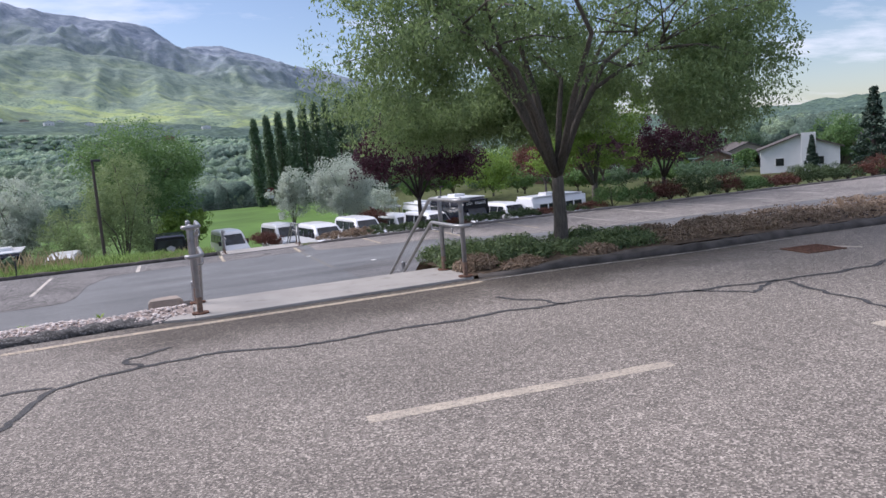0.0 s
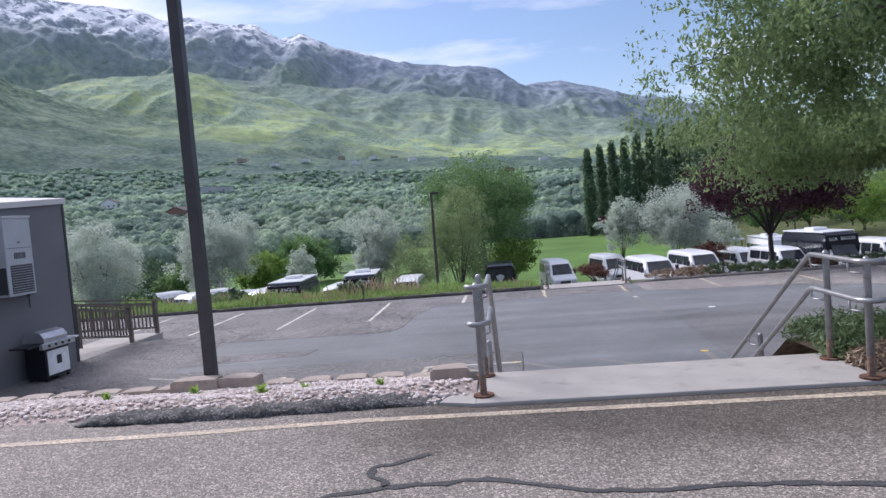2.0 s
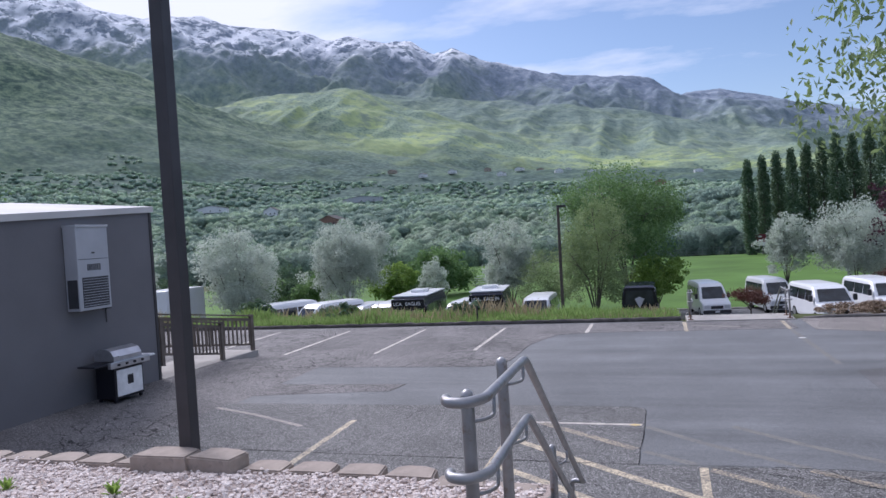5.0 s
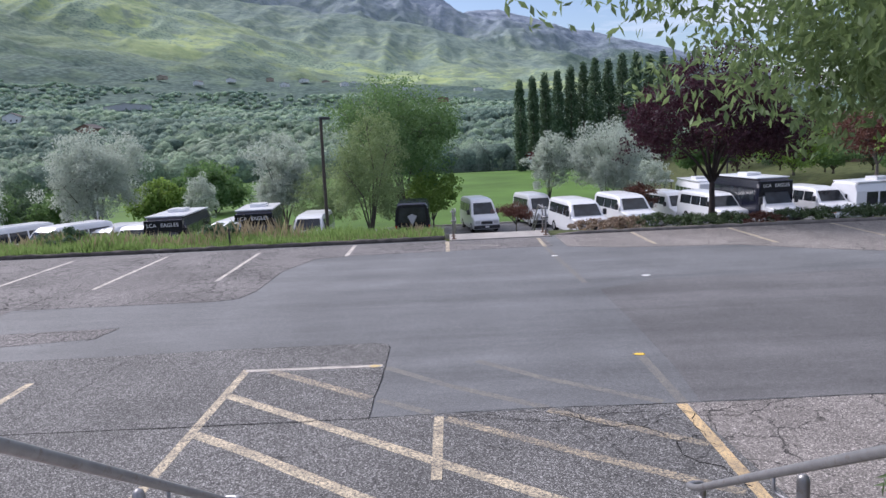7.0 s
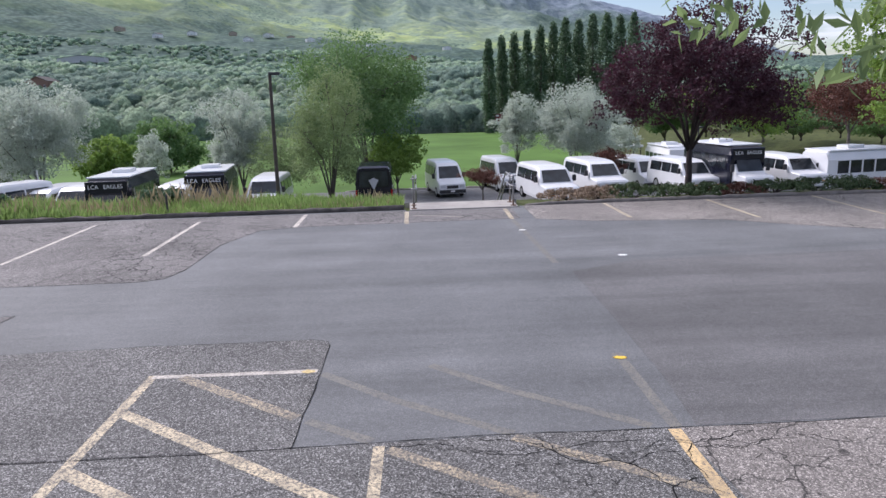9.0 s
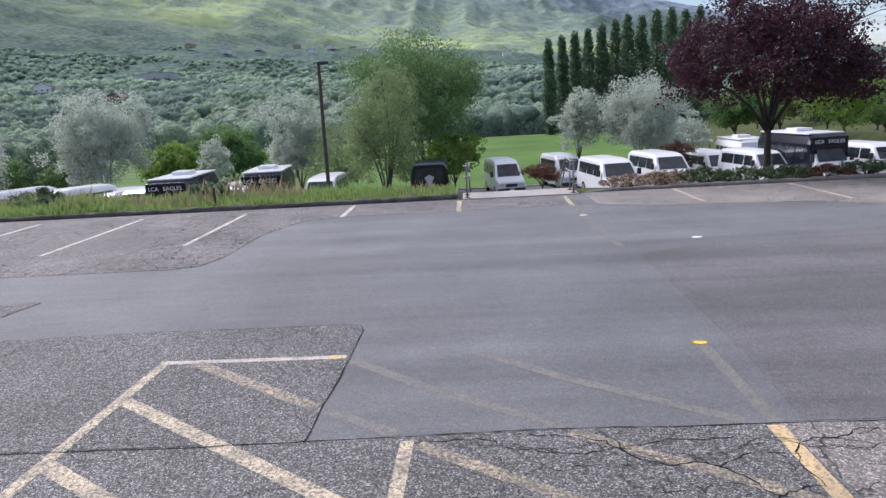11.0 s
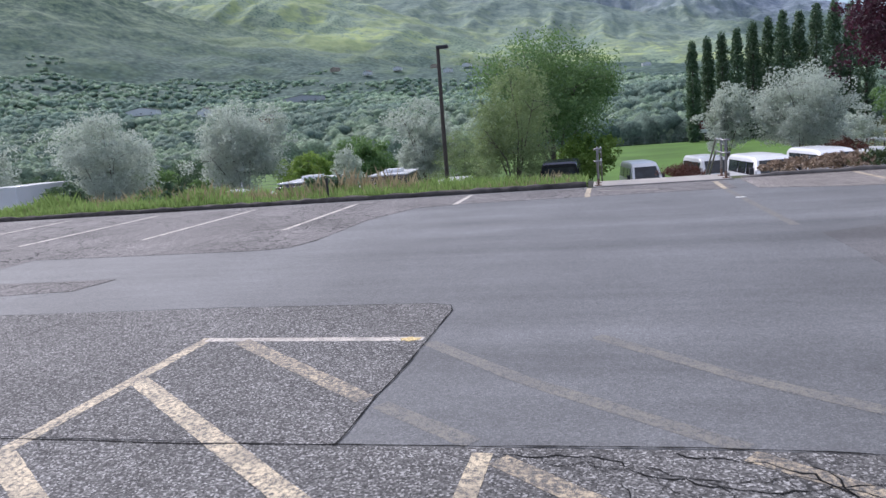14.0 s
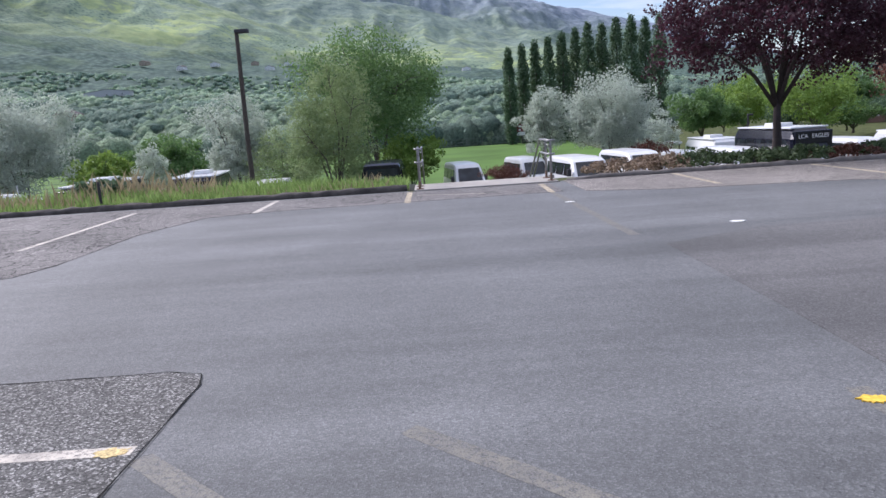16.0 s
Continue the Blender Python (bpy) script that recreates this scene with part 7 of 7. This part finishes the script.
def box_truck(x, y):
    e = empty("box_truck", x, y, float(van_ground(x, y)))
    part("cab", hull([(0.0, 1.0, 0.9), (0.1, 1.15, 0.95), (0.9, 1.3, 1.0), (1.3, 2.05, 1.0), (2.0, 2.15, 1.0)], 1.0, 1.25, 0.4), M_VWHITE, e)
    part("cargo_box", boxed(-1.2, 1.2, 2.05, 6.6, 0.75, 3.75, 0.05), M_VWHITE, e)
    part("windshield", pane([(-0.8, 0.95, 1.36), (0.8, 0.95, 1.36), (0.74, 1.3, 2.0), (-0.74, 1.3, 2.0)], (0, -1, 1)), M_GLASS, e)
    part("chassis", boxed(-0.5, 0.5, 1.0, 6.2, 0.5, 0.76), M_PLAST, e)
    wheels(e, 1.0, (0.9, 5.0), 0.42)
    tagged(e, "white box truck parked beside olive trees", "truck")


box_truck(-35.0, 38.0)

# ---------------------------------------------------------------- field furniture and houses
e = empty("scoreboard", *spot(7.1, 141), FIELD - 1.0)
M_MAROON = plain("maroon_board", (0.16, 0.02, 0.03), 0.6)
part("board", boxed(-1.75, 1.75, -0.15, 0.15, 3.3, 4.75, 0.03), M_MAROON, e)
part("white_panel", boxed(-1.75, 1.75, -0.16, 0.14, 2.6, 3.25, 0.03), M_WHITE, e)
for sx in (-1.2, 1.2):
    part("post", boxed(sx - 0.1, sx + 0.1, -0.1, 0.1, 0, 3.4), M_POLE, e)
for sx in (-1.2, -0.3, 0.7):
    part("text_bar", boxed(sx - 0.25, sx + 0.35, -0.17, -0.15, 4.2, 4.5), M_WHITE, e)
    part("text_bar", boxed(sx - 0.2, sx + 0.2, -0.17, -0.15, 3.55, 3.8), M_WHITE, e)
tagged(e, "maroon and white scoreboard beyond the field", "scoreboard")

for x0, y0, rz in ((-28.5, 88, 14), (-19.5, 91.5, 14)):
    e = empty("bleacher", x0, y0, FIELD, rz)
    for r in range(4):
        part("bench", boxed(-4.2, 4.2, r * 0.6, r * 0.6 + 0.35, 0.4 + r * 0.28, 0.46 + r * 0.28), M_SILVER, e)
        part("foot_board", boxed(-4.2, 4.2, r * 0.6 - 0.3, r * 0.6 - 0.05, 0.12 + r * 0.26, 0.16 + r * 0.26), M_SILVER, e)
    for x in (-4, 0, 4):
        part("frame", boxed(x - 0.04, x + 0.04, 0, 2.2, 0, 0.4), M_POLE, e)
    tagged(e, "pale metal bleacher benches beside the field", "bleacher", "field bleachers")

M_WIRE = plain("galvanised_fence", (0.3, 0.31, 0.31), 0.5, 0.5)


def wire_fence(p, q, z, h, label):
    e = empty("wire_fence", p[0], p[1], z)
    ln = math.hypot(q[0] - p[0], q[1] - p[1])
    dx, dy = (q[0] - p[0]) / ln, (q[1] - p[1]) / ln
    k = int(ln / 3)
    for i in range(k + 1):
        s = i * ln / k
        part("post", tube([(dx * s, dy * s, -0.2), (dx * s, dy * s, h)], 0.035, 6), M_WIRE, e)
    for zz in (0.1, h * 0.35, h * 0.65, h - 0.02):
        part("rail", tube([(0, 0, zz), (dx * ln, dy * ln, zz)], 0.02, 5), M_WIRE, e)
    tagged(e, label, "fence")


wire_fence((15, 59.5), (40, 58.5), FIELD + 0.1, 1.6, "grey wire fence beside the sports field")
wire_fence((-30, 146), (28, 144), FIELD - 0.3, 1.8, "distant grey wire fence behind the field")
wire_fence((-45, 84), (-12, 96), FIELD, 1.3, "grey wire fence behind the bleachers")
e = empty("ticket_booth", 22.0, 66.0, FIELD)
part("canopy", boxed(-1.5, 1.5, -1.2, 1.2, 2.35, 2.55, 0.05), M_VWHITE, e, "white flat canopy")
for x in (-1.3, 1.3):
    for y in (-1.0, 1.0):
        part("post", tube([(x, y, 0), (x, y, 2.4)], 0.05, 6), M_POLE, e)
part("counter", boxed(-1.2, 1.2, -0.9, 0.9, 0, 1.05, 0.02), M_ACU, e)
tagged(e, "small booth with a white canopy by the field", "booth")

M_SHING = plain("roof_shingles", (0.11, 0.1, 0.095), 0.9, vary=0.25, scale=3, bump=0.5)
M_SIDEW = plain("white_house_siding", (0.68, 0.69, 0.71), 0.7, vary=0.05, scale=1)
M_BRICKH = plain("brown_brick_house", (0.24, 0.15, 0.12), 0.9, vary=0.25, scale=6)
M_TAN = plain("tan_house_siding", (0.36, 0.3, 0.25), 0.8, vary=0.1, scale=2)


def house(x, y, z, w, d, h, peak, wall, rz, label, wins=3, chimney=False, tiers=1):
    """A gabled house with its gable towards the front."""
    e = empty("house", x, y, z, rz)
    bm = bmesh.new()
    prof = [(-w / 2, 0), (w / 2, 0), (w / 2, h), (0, h + peak - 0.05), (-w / 2, h)]
    a = [bm.verts.new((px, 0, pz)) for px, pz in prof]
    b = [bm.verts.new((px, d, pz)) for px, pz in prof]
    bm.faces.new(a)
    bm.faces.new(b[::-1])
    for i in range(5):
        bm.faces.new((a[i], b[i], b[(i + 1) % 5], a[(i + 1) % 5]))
    bmesh.ops.recalc_face_normals(bm, faces=bm.faces)
    part("wall", bm, wall, e)
    ov = 0.45
    for s in (-1, 1):
        slope = peak / (w / 2)
        p = [(0, h + peak), (s * (w / 2 + ov), h - slope * ov)]
        bm = bmesh.new()
        vs = [bm.verts.new((px, py, pz + dz)) for py in (-ov, d + ov) for px, pz in p for dz in (0.0, 0.18)]
        for f in ((0, 1, 3, 2), (4, 6, 7, 5), (0, 4, 5, 1), (2, 3, 7, 6), (0, 2, 6, 4), (1, 5, 7, 3)):
            bm.faces.new([vs[i] for i in f])
        bmesh.ops.recalc_face_normals(bm, faces=bm.faces)
        part("roof", bm, M_SHING, e)
    for t in range(tiers):
        for k in range(wins):
            wx = -w / 2 + w * (k + 0.5) / wins
            zz = 0.9 + t * 2.7
            win = part("window", boxed(wx - 0.6, wx + 0.6, -0.05, 0.05, zz, zz + 1.2), M_WHITE, e)
            part("pane", boxed(wx - 0.5, wx + 0.5, -0.065, 0.0, zz + 0.1, zz + 1.1), M_GLASS, win)
            part("window", boxed(-w / 2 - 0.05, -w / 2 + 0.05, d * (k + 0.3) / wins, d * (k + 0.3) / wins + 1.1, zz, zz + 1.2), M_GLASS, e)
    if chimney:
        part("chimney", boxed(w * 0.02, w * 0.2, -0.5, 0.4, 0, h + peak + 0.3, 0.02), wall, e)
    return tagged(e, label, "house")


def spot0(b, dist):
    return spot(b, dist, -0.17, -7.43)


for b, dist, w, d, h, pk, wall, rz, lb, wins, ch, ti in [
    (48.8, 104, 9.4, 11, 3.2, 1.7, M_SIDEW, -46, "white two-storey house with a chimney", 2, True, 1),
    (51.6, 112, 8.0, 9, 3.0, 1.9, M_TAN, -70, "tan gabled house with a dark shingle roof", 2, False, 1),
    (43.1, 112, 6.6, 8, 2.0, 1.5, M_BRICKH, -45, "brown brick house with a low gable roof", 2, False, 1),
    (45.4, 138, 8.0, 10, 2.4, 1.6, M_TAN, -30, "grey-roofed house behind the brick house", 3, False, 1),
    (37.0, 118, 9.0, 9, 2.0, 1.6, M_TAN, -40, "tan house behind green shrubs", 3, False, 1),
    (31.5, 116, 9.0, 8, 2.0, 1.7, M_BRICKH, -30, "brown house behind the buses", 3, False, 1),
]:
    hx, hy = spot0(b, dist)
    house(hx, hy, float(near_ground(np.array(hx), np.array(hy))) - 0.1, w, d, h, pk, wall, rz, lb, wins, ch, ti)


def spruce(x, y, z, h, r, seed, label):
    rng = np.random.default_rng(seed)
    e = empty("spruce_tree", x, y, z)
    part("trunk", tube([(0, 0, -0.2), (0, 0, h * 0.5), (0, 0, h * 0.97)], 0.15, 8, True, [0.2, 0.12, 0.02]), M_BARKD, e)
    k = 300
    s = rng.uniform(0.04, 1, k) ** 1.3
    a = rng.uniform(0, 6.28, k)
    out = r * (1 - s) * rng.uniform(0.4, 1.05, k)
    c = np.stack([out * np.cos(a), out * np.sin(a), h * s - out * 0.12 + 0.2], -1)
    pts, d = puffs(rng, c, np.full((k, 3), (0.35, 0.35, 0.2)) * h / 8, 18)
    o = new("crown", leaves("crown", pts, d + np.array([0, 0, 0.5]), 0.3, 0.12, M_SPRUCE, seed, 0.4))
    o.parent = e
    tagged(e, label, "tree")


sx, sy = spot0(53.4, 62)
spruce(sx, sy, -2.6, 6.4, 1.9, 501, "dark blue-green spruce beside the houses")
sx, sy = spot0(49.6, 98)
spruce(sx, sy, -3.6, 3.9, 0.9, 502, "small dark spruce before the white house")

rng = np.random.default_rng(90)
for b, r, w, h, wall in [(-26.5, 420, 12, 4, M_BRICKH), (-35.5, 640, 26, 4, M_SIDEW), (-23.6, 700, 40, 4, M_ACU), (-16, 1250, 14, 5, M_SIDEW), (-13, 1350, 14, 5, M_TAN), (-10.5, 1300, 16, 5, M_SIDEW), (-8.7, 1420, 15, 5, M_TAN),
                         (-6.5, 1380, 14, 5, M_SIDEW), (-4.6, 1450, 16, 5, M_SIDEW), (-18.5, 1200, 14, 5, M_SIDEW), (-21, 1230, 15, 5, M_TAN), (-2.5, 1400, 15, 5, M_SIDEW), (0.6, 900, 14, 5, M_BRICKH), (3.5, 1350, 15, 5, M_SIDEW), (-31, 520, 10, 4, M_SIDEW), (-12, 1150, 13, 5, M_SIDEW), (-7.2, 1180, 13, 5, M_SIDEW), (40.5, 420, 14, 5, M_TAN), (47, 380, 14, 5, M_SIDEW)]:
    hx, hy, hz = terrain(np.array([float(r)]), np.array([float(b)]))
    house(float(hx[0]) + 1.5, float(hy[0]), float(hz[0]) + 3.2, w, 9, h, 2.4, wall, float(rng.uniform(-30, 30)), "distant valley house among trees", 3)


def storm_drain(x, y, rz):
    """A sunken iron grate with parallel bars in a frame."""
    e = empty("storm_drain", x, y, 0.0, rz)
    # black slab stands in for the shaded hole below the bars
    part("shade_slab", boxed(-0.24, 0.24, -0.2, 0.2, -0.05, 0.003), M_CRACK, e)
    for x0, x1, y0, y1 in ((-0.27, 0.27, -0.23, -0.2), (-0.27, 0.27, 0.2, 0.23), (-0.27, -0.24, -0.2, 0.2), (0.24, 0.27, -0.2, 0.2)):
        part("frame", boxed(x0, x1, y0, y1, -0.03, 0.012, 0.003), M_RUST, e)
    for k in range(9):
        bx = -0.21 + k * 0.0525
        part("bar", boxed(bx - 0.011, bx + 0.011, -0.2, 0.2, -0.02, 0.009, 0.002), M_RUST, e)
    tagged(e, "rusted iron storm drain grate set in asphalt", "drain")


storm_drain(6.85, -1.45, -6)
